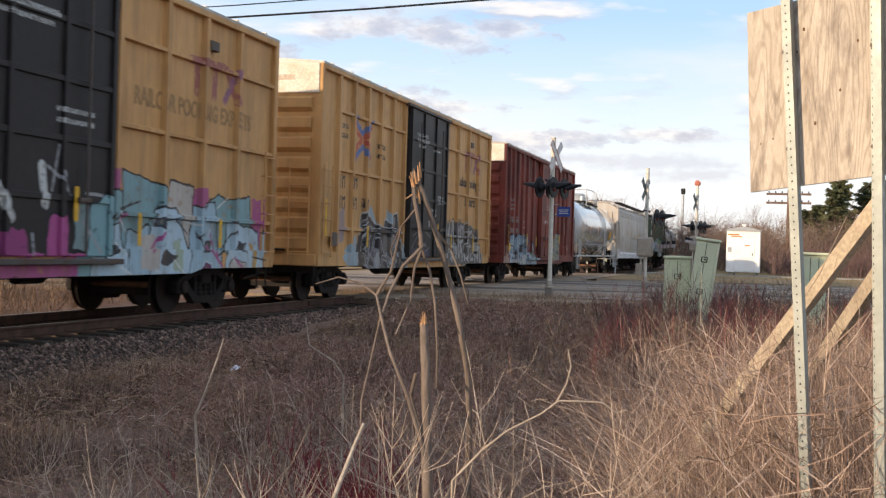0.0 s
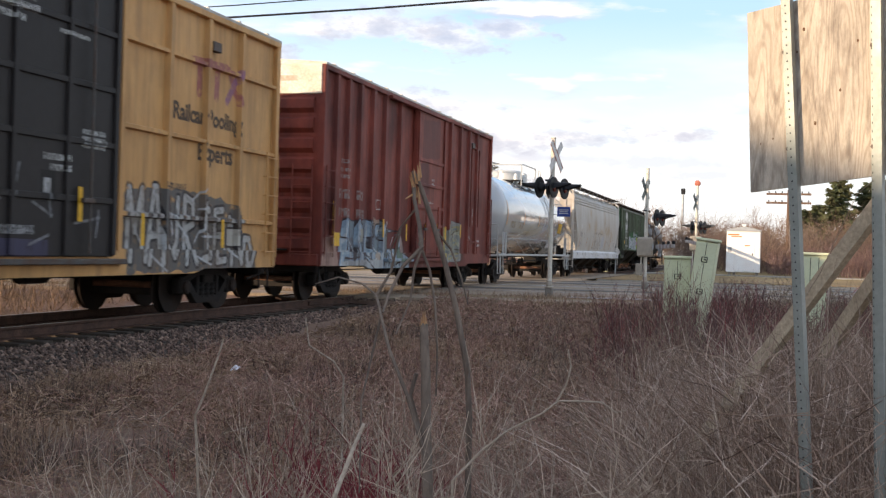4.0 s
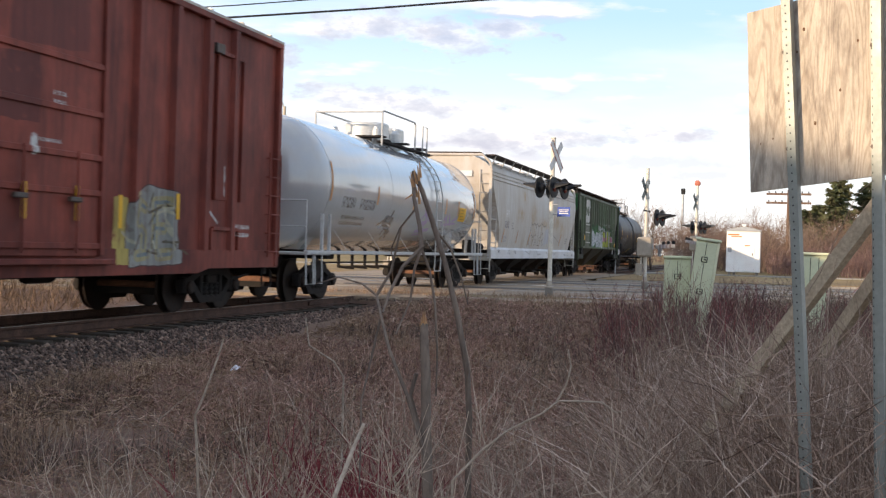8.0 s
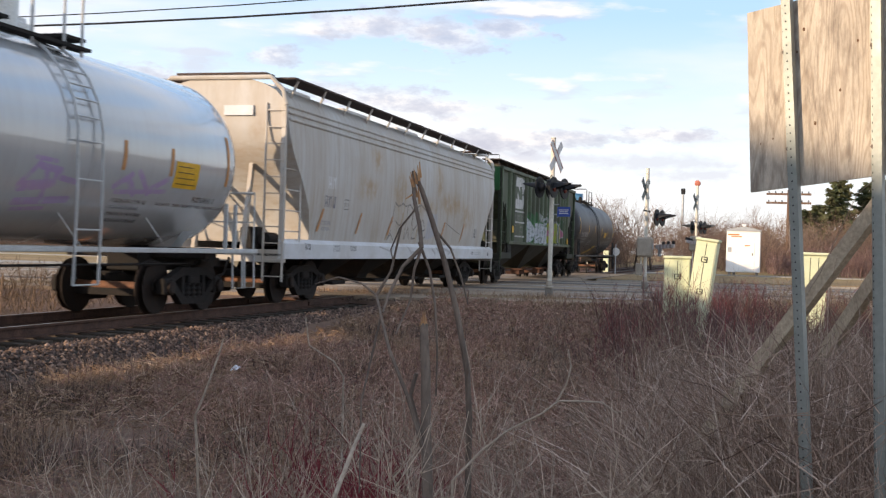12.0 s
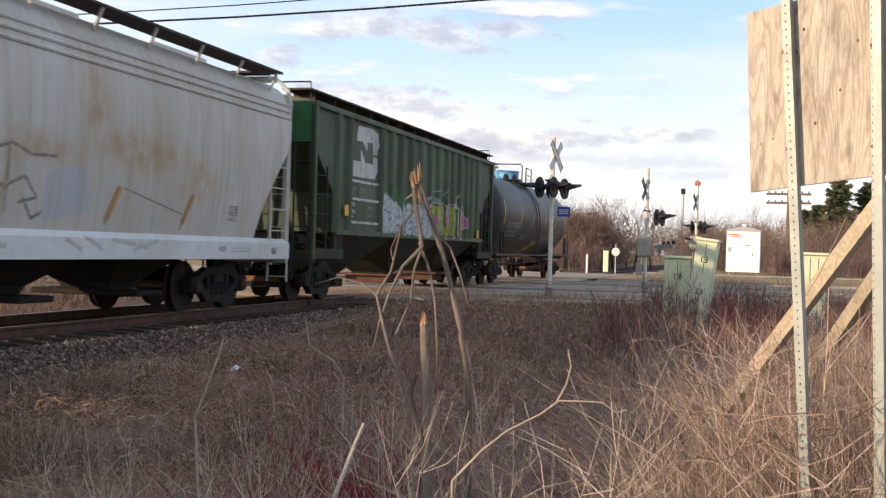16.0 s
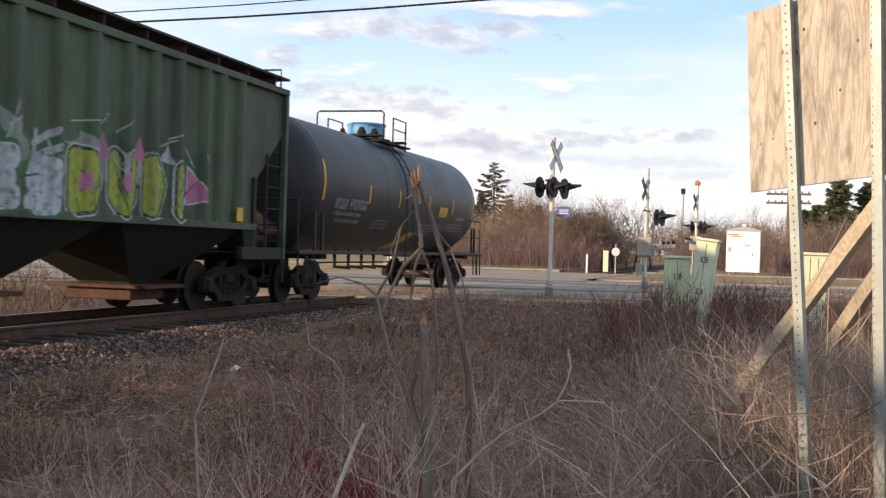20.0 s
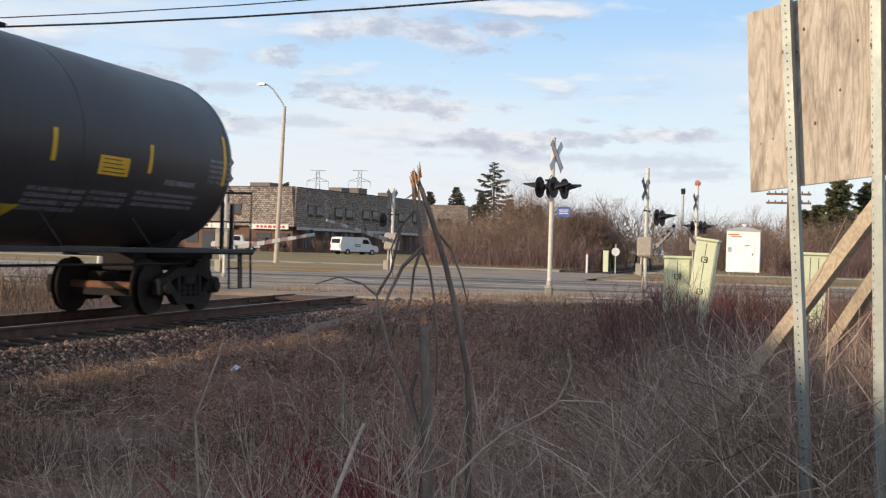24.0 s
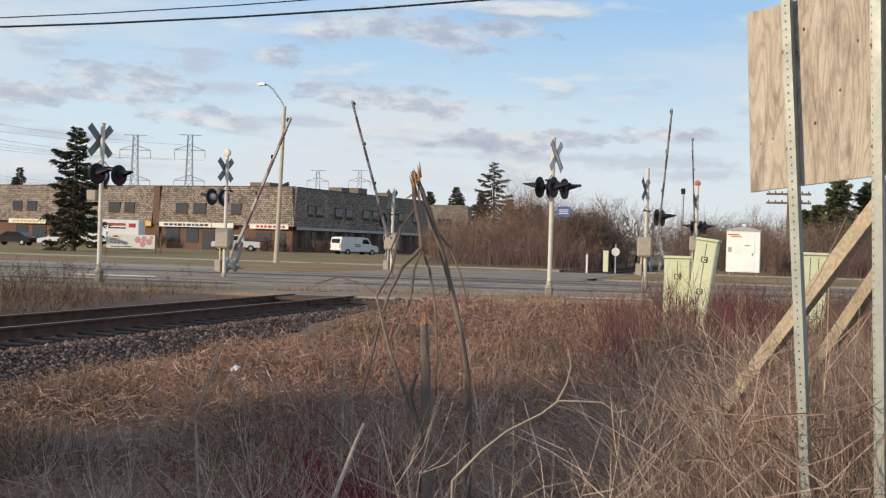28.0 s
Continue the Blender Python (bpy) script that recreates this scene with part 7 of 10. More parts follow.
def blades(name, x, y, h, w, lean, mat, seed, label, category, segs=3, curl=0.5, z=None):
    """Thin bent blades, one strip each, joined in one mesh."""
    rng = np.random.default_rng(seed)
    n = len(x)
    z = gz(x, y) if z is None else z
    a, t = rng.uniform(0, 2 * math.pi, n), rng.uniform(0, 2 * math.pi, n)
    le = np.abs(rng.normal(0, lean, n))
    k = np.linspace(0, 1, segs + 1)
    out = k[None, :] * le[:, None] * h[:, None] + (k[None, :] ** 2) * (curl * rng.uniform(-0.2, 1, n) * le * h)[:, None]
    up = k[None, :] * h[:, None] * (1 - 0.25 * (k[None, :] * np.minimum(le, 1.2)[:, None]))
    cx = x[:, None] + out * np.cos(t)[:, None]
    cy = y[:, None] + out * np.sin(t)[:, None]
    cz = z[:, None] + up - 0.02
    ww = w[:, None] * (1 - 0.75 * k[None, :]) / 2
    dx, dy = np.cos(a)[:, None] * ww, np.sin(a)[:, None] * ww
    v = np.empty((n, segs + 1, 2, 3))
    v[:, :, 0] = np.stack([cx - dx, cy - dy, cz], -1)
    v[:, :, 1] = np.stack([cx + dx, cy + dy, cz], -1)
    q = np.array([(2 * i, 2 * i + 1, 2 * i + 3, 2 * i + 2) for i in range(segs)])
    f = q[None] + (2 * (segs + 1)) * np.arange(n)[:, None, None]
    return tagged(raw(name, v.reshape(-1, 3), f.reshape(-1, 4), mat), label, category, kind="stuff")


def patch(rng, n, x0, x1, y0, y1, dens):
    """Points in a box, thinned by a density function."""
    xs, ys = [], []
    got = 0
    while got < n:
        x, y = rng.uniform(x0, x1, 4 * n), rng.uniform(y0, y1, 4 * n)
        keep = rng.random(4 * n) < dens(x, y)
        xs.append(x[keep])
        ys.append(y[keep])
        got += keep.sum()
    return np.concatenate(xs)[:n], np.concatenate(ys)[:n]


def cell(x, y, s, seed):
    """A smooth random field of about 0 to 1."""
    r = np.random.default_rng(seed)
    out = np.zeros_like(x)
    for i in range(5):
        a, p = r.uniform(0, 6.28), r.uniform(0, 6.28)
        k = s * r.uniform(0.6, 1.8)
        out += np.sin((x * math.cos(a) + y * math.sin(a)) * k + p)
    return 0.5 + out / 5


def in_field(x, y):
    n = RN.x * x + RN.y * y
    return (x > 2.75) & (n < 26.2)


def near_w(x, y, k, rg):
    """Stem widths: a little stouter farther out, where thin ones merge into tufts."""
    return k * rg.uniform(0.6, 1.5, len(x)) * (0.6 + 0.11 * np.hypot(x - 10.8, y))


def lying(name, x, y, ln, w, zmax, tilt, mat, seed, label, category):
    """Fallen stems lying across each other at all angles."""
    rg = np.random.default_rng(seed)
    n = len(x)
    a, e = rg.uniform(0, 2 * math.pi, n), rg.normal(0, tilt, n)
    z = gz(x, y) + rg.uniform(0.0, 1.0, n) ** 2 * zmax
    d = np.stack([np.cos(a) * np.cos(e), np.sin(a) * np.cos(e), np.abs(np.sin(e))], 1)
    s = np.cross(d, rg.normal(0, 1, (n, 3)))
    s /= np.linalg.norm(s, axis=1)[:, None]
    p = np.stack([x, y, z], 1)
    bend = rg.normal(0, 0.08, (n, 3)) * ln[:, None]
    q, r = p + d * (ln / 2)[:, None] + bend, p + d * ln[:, None]
    sw = s * (w / 2)[:, None]
    v = np.stack([p - sw, p + sw, q - sw, q + sw, r - sw * 0.5, r + sw * 0.5], 1)
    f = np.array([(0, 1, 3, 2), (2, 3, 5, 4)])[None] + 6 * np.arange(n)[:, None, None]
    return tagged(raw(name, v.reshape(-1, 3), f.reshape(-1, 4), mat), label, category, kind="stuff")


def weeds(name, x, y, h, mat, seed, label, k=6, w=0.004, spread=0.5):
    """Dead weeds: a leaning stem with forked side twigs, joined in one mesh."""
    rg = np.random.default_rng(seed)
    n = len(x)
    base = np.stack([x, y, gz(x, y) - 0.02], 1)
    top = base + np.stack([rg.normal(0, 0.22, n) * h, rg.normal(0, 0.22, n) * h, h], 1)
    A, Bq, W0, W1 = [base], [top], [np.full(n, w) * rg.uniform(0.8, 1.5, n)], [np.full(n, w * 0.4)]
    for j in range(k):
        f = rg.uniform(0.3, 0.95, n)[:, None]
        p = base + (top - base) * f
        d = np.stack([rg.normal(0, 1, n), rg.normal(0, 1, n), rg.uniform(0.2, 1.4, n)], 1)
        d /= np.linalg.norm(d, axis=1)[:, None]
        q = p + d * (h * rg.uniform(0.15, spread, n))[:, None]
        A.append(p)
        Bq.append(q)
        W0.append(np.full(n, w * 0.6))
        W1.append(np.full(n, w * 0.3))
        if j % 2 == 0:
            m = p + (q - p) * rg.uniform(0.4, 0.8, n)[:, None]
            e = d + rg.normal(0, 0.7, (n, 3))
            A.append(m)
            Bq.append(m + e * (h * rg.uniform(0.06, 0.2, n))[:, None])
            W0.append(np.full(n, w * 0.45))
            W1.append(np.full(n, w * 0.25))
    p, q = np.concatenate(A), np.concatenate(Bq)
    far = 0.6 + 0.11 * np.hypot(p[:, 0] - 10.8, p[:, 1])
    w0, w1 = np.concatenate(W0) * far, np.concatenate(W1) * far
    d = q - p
    s = np.cross(d, rg.normal(0, 1, d.shape))
    s /= np.linalg.norm(s, axis=1)[:, None] + 1e-9
    mid = (p + q) / 2 + rg.normal(0, 0.05, p.shape) * np.linalg.norm(d, axis=1)[:, None]
    v = np.stack([p - s * w0[:, None] / 2, p + s * w0[:, None] / 2, mid - s * (w0 + w1)[:, None] / 4, mid + s * (w0 + w1)[:, None] / 4, q - s * w1[:, None] / 2, q + s * w1[:, None] / 2], 1)
    fc = np.array([(0, 1, 3, 2), (2, 3, 5, 4)])[None] + 6 * np.arange(len(p))[:, None, None]
    return tagged(raw(name, v.reshape(-1, 3), fc.reshape(-1, 4), mat), label, "weeds", kind="stuff")


def in_sight(x, y):
    return x < 11.2 + 0.17 * y


rng = np.random.default_rng(21)
# matted fallen grass over the whole field
x, y = patch(rng, 80000, 2.4, 18, 4.0, 29, lambda x, y: in_field(x, y) * in_sight(x, y) * np.clip(11 / (y + 1), 0.3, 1) * np.clip(0.15 + 1.1 * cell(x, y, 1.5, 1), 0, 1))
lying("fallen_grass", x, y, rng.uniform(0.05, 0.22, len(x)), near_w(x, y, 0.0036, rng), 0.11, 0.35, m_straw, 1, "matted fallen dry grass over the field", "grass")
x, y = patch(rng, 34000, 3.2, 18, 3.2, 29, lambda x, y: in_field(x, y) * in_sight(x, y) * np.clip(10 / (y + 1), 0.25, 1) * np.clip(cell(x, y, 0.9, 12) * 1.6 - 0.2, 0, 1))
lying("fallen_stems", x, y, rng.uniform(0.07, 0.30, len(x)), near_w(x, y, 0.0030, rng), 0.24, 0.6, m_russet, 12, "tangle of fallen russet stems in the field", "weeds")
# tufts of standing straw
x, y = patch(rng, 24000, 2.5, 18, 4.0, 29, lambda x, y: in_field(x, y) * in_sight(x, y) * np.clip(cell(x, y, 2.3, 2) * 3.2 - 1.7, 0, 1) * np.clip(12 / (y + 1), 0.3, 1))
blades("straw_tufts", x, y, rng.uniform(0.08, 0.36, len(x)), near_w(x, y, 0.004, rng), 0.9, m_straw, 2, "tufts of standing straw-coloured grass", "grass")
x, y = patch(rng, 9000, 2.7, 9.0, 5.0, 24, lambda x, y: in_field(x, y) * np.clip(cell(x, y, 1.1, 31) * 4.0 - 2.3, 0, 1) * np.clip(12 / (y + 1), 0.3, 1))
blades("dark_tufts", x, y, rng.uniform(0.08, 0.30, len(x)), near_w(x, y, 0.0045, rng), 0.7, m_darkgrass, 31, "dark brown tufts of grass in the field", "grass")
x, y = patch(rng, 5200, 3.2, 10.6, 3.4, 16, lambda x, y: in_field(x, y) * np.clip(cell(x, y, 1.7, 33) * 5.0 - 3.2, 0, 1) * np.clip(9 / (y + 1), 0.3, 1))
lying("flattened_straw", x, y, rng.uniform(0.08, 0.26, len(x)), near_w(x, y, 0.0042, rng), 0.14, 0.3, m_straw, 33, "straw lying in flattened patches", "grass")
# dead weeds, thicker towards the right of the field
x, y = patch(rng, 2600, 3.5, 18, 4.5, 28, lambda x, y: in_field(x, y) * in_sight(x, y) * (0.25 + 0.75 * np.clip((x - 5) / 5, 0, 1)) * np.clip(11 / (y + 1), 0.35, 1) * cell(x, y, 0.8, 3))
weeds("dead_weeds", x, y, rng.uniform(0.22, 0.62, len(x)), m_russet, 3, "russet dead weeds with forked twigs", 7, 0.004)
x, y = patch(rng, 1500, 8.2, 18, 9.0, 27, lambda x, y: in_field(x, y) * in_sight(x, y) * np.clip((x - 7.5) / 2.5, 0, 1) * cell(x, y, 0.7, 13))
weeds("dead_weeds", x, y, rng.uniform(0.5, 1.0, len(x)), m_stem, 13, "waist-high grey-brown dead weeds before the cabinets", 9, 0.004)
# tall pale grass round the board, ending in a clear edge towards the open field
def clump(x, y, edge=0.20, soft=0.035):
    far = (x - 10.8) * -0.2713 + y * 0.9625
    return np.clip((((x - 10.8) * 0.9625 + y * 0.2713) / far - edge) / soft + 0.25 * (cell(x, y, 5.0, 44) - 0.5), 0, 1)


x, y = patch(rng, 7000, 10.0, 13.2, 3.0, 8.5, lambda x, y: in_sight(x, y) * clump(x, y) * (0.25 + 0.75 * cell(x, y, 2.2, 4)))
blades("tall_grass", x, y, rng.uniform(0.55, 1.25, len(x)), rng.uniform(0.0018, 0.0046, len(x)), 0.5, m_straw_pale, 4, "tall pale dry grass round the board's posts", "grass", segs=6, curl=1.6)
x, y = patch(rng, 3600, 10.3, 12.2, 3.1, 6.2, lambda x, y: in_sight(x, y) * clump(x, y) * (0.15 + 0.85 * cell(x, y, 3.0, 24)))
blades("tall_grass", x, y, rng.uniform(0.7, 1.15, len(x)), rng.uniform(0.0018, 0.0040, len(x)), 0.6, m_straw_pale, 24, "arching pale dry grass bent over by the winter", "grass", segs=7, curl=1.5)
x, y = patch(rng, 5600, 10.0, 11.1, 3.7, 5.6, lambda x, y: clump(x, y, 0.19) * (0.3 + 0.7 * cell(x, y, 3.5, 25)))
blades("tall_grass", x, y, rng.uniform(0.7, 1.1, len(x)), rng.uniform(0.0022, 0.0044, len(x)), 0.35, m_straw_pale, 25, "dry grass clump hiding the foot of the brace", "grass", segs=5, curl=1.2)
x, y = patch(rng, 7000, 10.75, 12.0, 4.6, 6.6, lambda x, y: 0.25 + 0.75 * cell(x, y, 3.1, 26))
blades("tall_grass", x, y, rng.uniform(0.85, 1.45, len(x)), rng.uniform(0.0022, 0.0048, len(x)), 0.36, m_straw_pale, 26, "tall dry grass over the second brace", "grass", segs=5, curl=1.2)
x, y = patch(rng, 3200, 10.1, 12.2, 3.1, 6.0, lambda x, y: in_sight(x, y) * clump(x, y) * (0.3 + 0.7 * cell(x, y, 2.6, 27)))
lying("fallen_stalks", x, y, rng.uniform(0.12, 0.5, len(x)), rng.uniform(0.0022, 0.0046, len(x)), 1.05, 0.7, m_straw_pale, 27, "broken pale stalks caught across the tall grass", "grass")
x, y = patch(rng, 420, 10.0, 12.6, 3.1, 7.5, lambda x, y: in_sight(x, y) * clump(x, y, 0.15))
weeds("tall_weeds", x, y, rng.uniform(0.7, 1.30, len(x)), m_straw_pale, 14, "tall pale branching weeds by the board", 11, 0.0040, 0.35)
x, y = patch(rng, 5200, 9.3, 14.5, 7.0, 17, lambda x, y: in_sight(x, y) * clump(x, y, 0.15, 0.06) * cell(x, y, 1.4, 5))
blades("tall_grass", x, y, rng.uniform(0.55, 1.2, len(x)), rng.uniform(0.003, 0.007, len(x)), 0.45, m_straw_pale, 5, "tall pale dry grass behind the board", "grass", segs=5, curl=1.0)
x, y = patch(rng, 4600, 10.7, 11.75, 3.7, 5.0, lambda x, y: clump(x, y, 0.225) * (0.25 + 0.75 * cell(x, y, 3.3, 28)))
blades("tall_grass", x, y, rng.uniform(0.95, 1.36, len(x)) + 0.12 * (x > 11.0), rng.uniform(0.0022, 0.0046, len(x)), 0.36, m_straw_pale, 28, "matted tall grass bent across the timber braces", "grass", segs=7, curl=1.3)
x, y = patch(rng, 5200, 10.7, 11.7, 3.6, 5.0, lambda x, y: clump(x, y, 0.225) * (0.3 + 0.7 * cell(x, y, 3.0, 29)))
lying("fallen_stalks", x, y, rng.uniform(0.10, 0.42, len(x)), rng.uniform(0.0022, 0.0044, len(x)), 1.30, 0.8, m_straw_pale, 29, "loose pale stems tangled high in the grass", "grass")
m_stalk_pale = material("bleached weed stalks", (0.34, 0.265, 0.20), 0.85, tint=(0.21, 0.155, 0.115), var=0.8, scale=6, fine=40, bump=0.1, island=0.35)
# foreground stems at the camera's feet
x, y = patch(rng, 1500, 7.4, 11.0, 3.0, 7.2, lambda x, y: (0.25 + 0.75 * cell(x, y, 1.8, 6)) * (np.abs(x - 10.8 + 0.28 * y) < 0.46 * y))
weeds("foreground_weeds", x, y, rng.uniform(0.25, 0.75, len(x)), m_russet, 6, "thin brown branching weeds in the foreground", 8, 0.0034, 0.4)
x, y = patch(rng, 430, 7.6, 11.2, 3.3, 8.0, lambda x, y: (0.3 + 0.7 * cell(x, y, 1.6, 16)) * (np.abs(x - 10.8 + 0.28 * y) < 0.46 * y))
weeds("foreground_stalks", x, y, rng.uniform(0.40, 0.95, len(x)), m_stalk_pale, 7, "pale bare stalks standing in the foreground", 4, 0.0058, 0.3)
# grass beyond the track and at the road's far side
x, y = patch(rng, 26000, -18, -2.9, 8, 31, lambda x, y: ((RN.x * x + RN.y * y) < 28.3) * (0.3 + 0.7 * cell(x, y, 0.7, 8)))
blades("trackside_grass", x, y, rng.uniform(0.1, 0.4, len(x)), rng.uniform(0.008, 0.018, len(x)), 0.9, m_trackgrass, 8, "dry grass on the far side of the track", "grass", curl=1.0)
x, y = patch(rng, 900, -18, -3.6, 16, 31, lambda x, y: ((RN.x * x + RN.y * y) < 28.3) * cell(x, y, 0.9, 9))
weeds("trackside_weeds", x, y, rng.uniform(0.35, 0.85, len(x)), m_trackgrass, 9, "brown weeds beyond the track", 8, 0.004, 0.45)
x, y = patch(rng, 5000, -2, 24, 27, 37, lambda x, y: (((RN.x * x + RN.y * y) > 27.95) & ((RN.x * x + RN.y * y) < 29.75)) * cell(x, y, 1.2, 10))
blades("verge_grass", x, y, rng.uniform(0.06, 0.25, len(x)), rng.uniform(0.006, 0.014, len(x)), 0.5, m_straw, 10, "dry grass tufts on the road verge", "grass", z=np.full(len(x), -0.01))


def shrub(name, label, at, height, spread, stems, mat, seed, r0=0.006, twig=5, group="", cat="shrub"):
    """A bare shrub: stems from one root, each forking into twigs; one part for the stems, one for the twigs."""
    rg = random.Random(seed)
    th = thing(name, label, cat, Matrix.Translation(at), group)
    a, b = Mesh(), Mesh()
    for i in range(stems):
        ang, le = rg.uniform(0, 6.28), rg.uniform(0.1, 1.0) * spread
        hh = height * rg.uniform(0.6, 1.05)
        p = [Vector((rg.uniform(-0.08, 0.08) * spread, rg.uniform(-0.08, 0.08) * spread, -0.03))]
        for k in range(1, 5):
            f = k / 4
            p.append(Vector((math.cos(ang) * le * f ** 0.8 + rg.uniform(-0.03, 0.03), math.sin(ang) * le * f ** 0.8 + rg.uniform(-0.03, 0.03), hh * f)))
        a.tube(p, [r0, r0 * 0.85, r0 * 0.7, r0 * 0.5, r0 * 0.25], 5, False)
        for j in range(twig):
            f = rg.uniform(0.3, 0.95)
            q = p[0].lerp(p[4], f) if f < 0.3 else p[int(f * 4)].lerp(p[min(4, int(f * 4) + 1)], f * 4 % 1)
            d = Vector((rg.uniform(-1, 1), rg.uniform(-1, 1), rg.uniform(0.5, 1.6))).normalized() * height * rg.uniform(0.12, 0.35)
            b.tube([q, q + d * 0.5 + Vector((rg.uniform(-0.02, 0.02), 0, 0.01)), q + d], [r0 * 0.45, r0 * 0.35, r0 * 0.15], 4, False)
    tagged(part("stem", a, mat, th), kind="stuff")
    tagged(part("twig_mass", b, mat, th), kind="stuff")
    return th


m_redtwig = material("bright red twigs", (0.22, 0.022, 0.035), 0.6, tint=(0.12, 0.03, 0.03), var=0.7, scale=3, fine=20, bump=0.0, island=0.35)
_rs = random.Random(5)
for i in range(64):
    sx, sy = _rs.uniform(8.7, 13.2), _rs.uniform(12.5, 20.3)
    if sx > 10.8 + 0.13 * sy or abs(sx - 9.3) < 0.35 and abs(sy - 21.3) < 0.8:
        continue
    shrub("red_dogwood", "leafless red-twigged dogwood shrub", (sx, sy, ground_z(sx, sy)), _rs.uniform(0.8, 1.35), _rs.uniform(0.3, 0.7), 8, m_redstem, 100 + i, 0.0065, 8, "red dogwood shrubs")
for i in range(9):
    sx, sy = _rs.uniform(9.0, 10.5), _rs.uniform(16.5, 20.0)
    shrub("red_dogwood", "tall red-twigged dogwood shrub before the cabinets", (sx, sy, ground_z(sx, sy)), _rs.uniform(1.2, 1.55), _rs.uniform(0.35, 0.6), 7, m_redstem, 180 + i, 0.005, 7, "red dogwood shrubs")
for i in range(12):
    sx, sy = _rs.uniform(8.5, 9.6), _rs.uniform(4.1, 5.4)
    shrub("red_dogwood", "low red-twigged dogwood shrub", (sx, sy, ground_z(sx, sy)), _rs.uniform(0.6, 0.9), _rs.uniform(0.2, 0.45), 9, m_redtwig, 140 + i, 0.0045, 7, "red dogwood shrubs")

# broken sapling in the foreground
m_bark = material("grey-brown bark", (0.19, 0.147, 0.117), 0.85, tint=(0.105, 0.078, 0.064), var=0.9, scale=9, fine=60, bump=0.5, stretch=(1, 1, 0.3))
m_torn = material("torn orange wood", (0.50, 0.29, 0.15), 0.8, tint=(0.30, 0.15, 0.07), var=0.8, scale=20, fine=80, bump=0.4)
m_pale_twig = material("pale bare twig", (0.40, 0.33, 0.26), 0.8, tint=(0.22, 0.16, 0.11), var=0.8, scale=9, fine=60, bump=0.2)


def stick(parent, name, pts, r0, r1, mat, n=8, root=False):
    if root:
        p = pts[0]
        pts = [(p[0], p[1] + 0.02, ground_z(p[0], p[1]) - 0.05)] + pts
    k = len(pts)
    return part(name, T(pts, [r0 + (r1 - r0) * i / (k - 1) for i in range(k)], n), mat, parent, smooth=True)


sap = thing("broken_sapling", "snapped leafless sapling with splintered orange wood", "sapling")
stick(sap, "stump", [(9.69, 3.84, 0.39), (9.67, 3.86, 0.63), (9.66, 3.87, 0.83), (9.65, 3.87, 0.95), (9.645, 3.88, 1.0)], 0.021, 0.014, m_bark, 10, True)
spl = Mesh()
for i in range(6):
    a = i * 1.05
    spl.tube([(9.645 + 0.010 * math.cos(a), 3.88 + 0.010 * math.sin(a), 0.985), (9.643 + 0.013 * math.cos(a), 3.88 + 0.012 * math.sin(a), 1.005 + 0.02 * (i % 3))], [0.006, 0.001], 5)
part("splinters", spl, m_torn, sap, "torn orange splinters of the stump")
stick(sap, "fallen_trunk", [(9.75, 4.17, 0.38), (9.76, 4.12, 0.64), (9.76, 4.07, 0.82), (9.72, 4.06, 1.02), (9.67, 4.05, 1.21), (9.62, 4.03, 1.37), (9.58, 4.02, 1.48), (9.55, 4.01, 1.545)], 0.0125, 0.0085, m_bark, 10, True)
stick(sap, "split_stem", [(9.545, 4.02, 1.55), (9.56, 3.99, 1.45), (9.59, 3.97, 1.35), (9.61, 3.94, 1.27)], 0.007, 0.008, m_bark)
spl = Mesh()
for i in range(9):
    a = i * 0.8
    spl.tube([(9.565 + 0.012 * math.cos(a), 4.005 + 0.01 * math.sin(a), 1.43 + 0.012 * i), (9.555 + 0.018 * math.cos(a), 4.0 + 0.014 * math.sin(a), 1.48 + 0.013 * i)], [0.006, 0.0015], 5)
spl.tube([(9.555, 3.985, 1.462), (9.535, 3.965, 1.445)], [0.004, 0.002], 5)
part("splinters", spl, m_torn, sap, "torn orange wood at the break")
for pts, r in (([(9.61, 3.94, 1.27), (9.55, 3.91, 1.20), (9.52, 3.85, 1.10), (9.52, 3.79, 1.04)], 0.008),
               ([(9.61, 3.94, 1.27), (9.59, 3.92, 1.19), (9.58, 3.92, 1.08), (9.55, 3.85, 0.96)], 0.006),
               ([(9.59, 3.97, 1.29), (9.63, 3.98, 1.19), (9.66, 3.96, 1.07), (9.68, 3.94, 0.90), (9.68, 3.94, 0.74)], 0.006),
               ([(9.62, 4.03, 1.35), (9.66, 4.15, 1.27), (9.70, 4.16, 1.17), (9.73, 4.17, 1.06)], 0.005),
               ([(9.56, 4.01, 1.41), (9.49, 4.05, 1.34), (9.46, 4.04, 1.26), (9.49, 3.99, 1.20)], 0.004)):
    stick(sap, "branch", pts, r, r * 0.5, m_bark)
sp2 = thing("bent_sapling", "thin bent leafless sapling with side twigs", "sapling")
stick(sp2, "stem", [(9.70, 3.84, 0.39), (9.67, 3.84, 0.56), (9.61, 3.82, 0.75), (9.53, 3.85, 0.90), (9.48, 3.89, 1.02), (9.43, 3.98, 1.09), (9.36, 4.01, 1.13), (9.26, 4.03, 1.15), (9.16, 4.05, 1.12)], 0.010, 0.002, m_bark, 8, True)
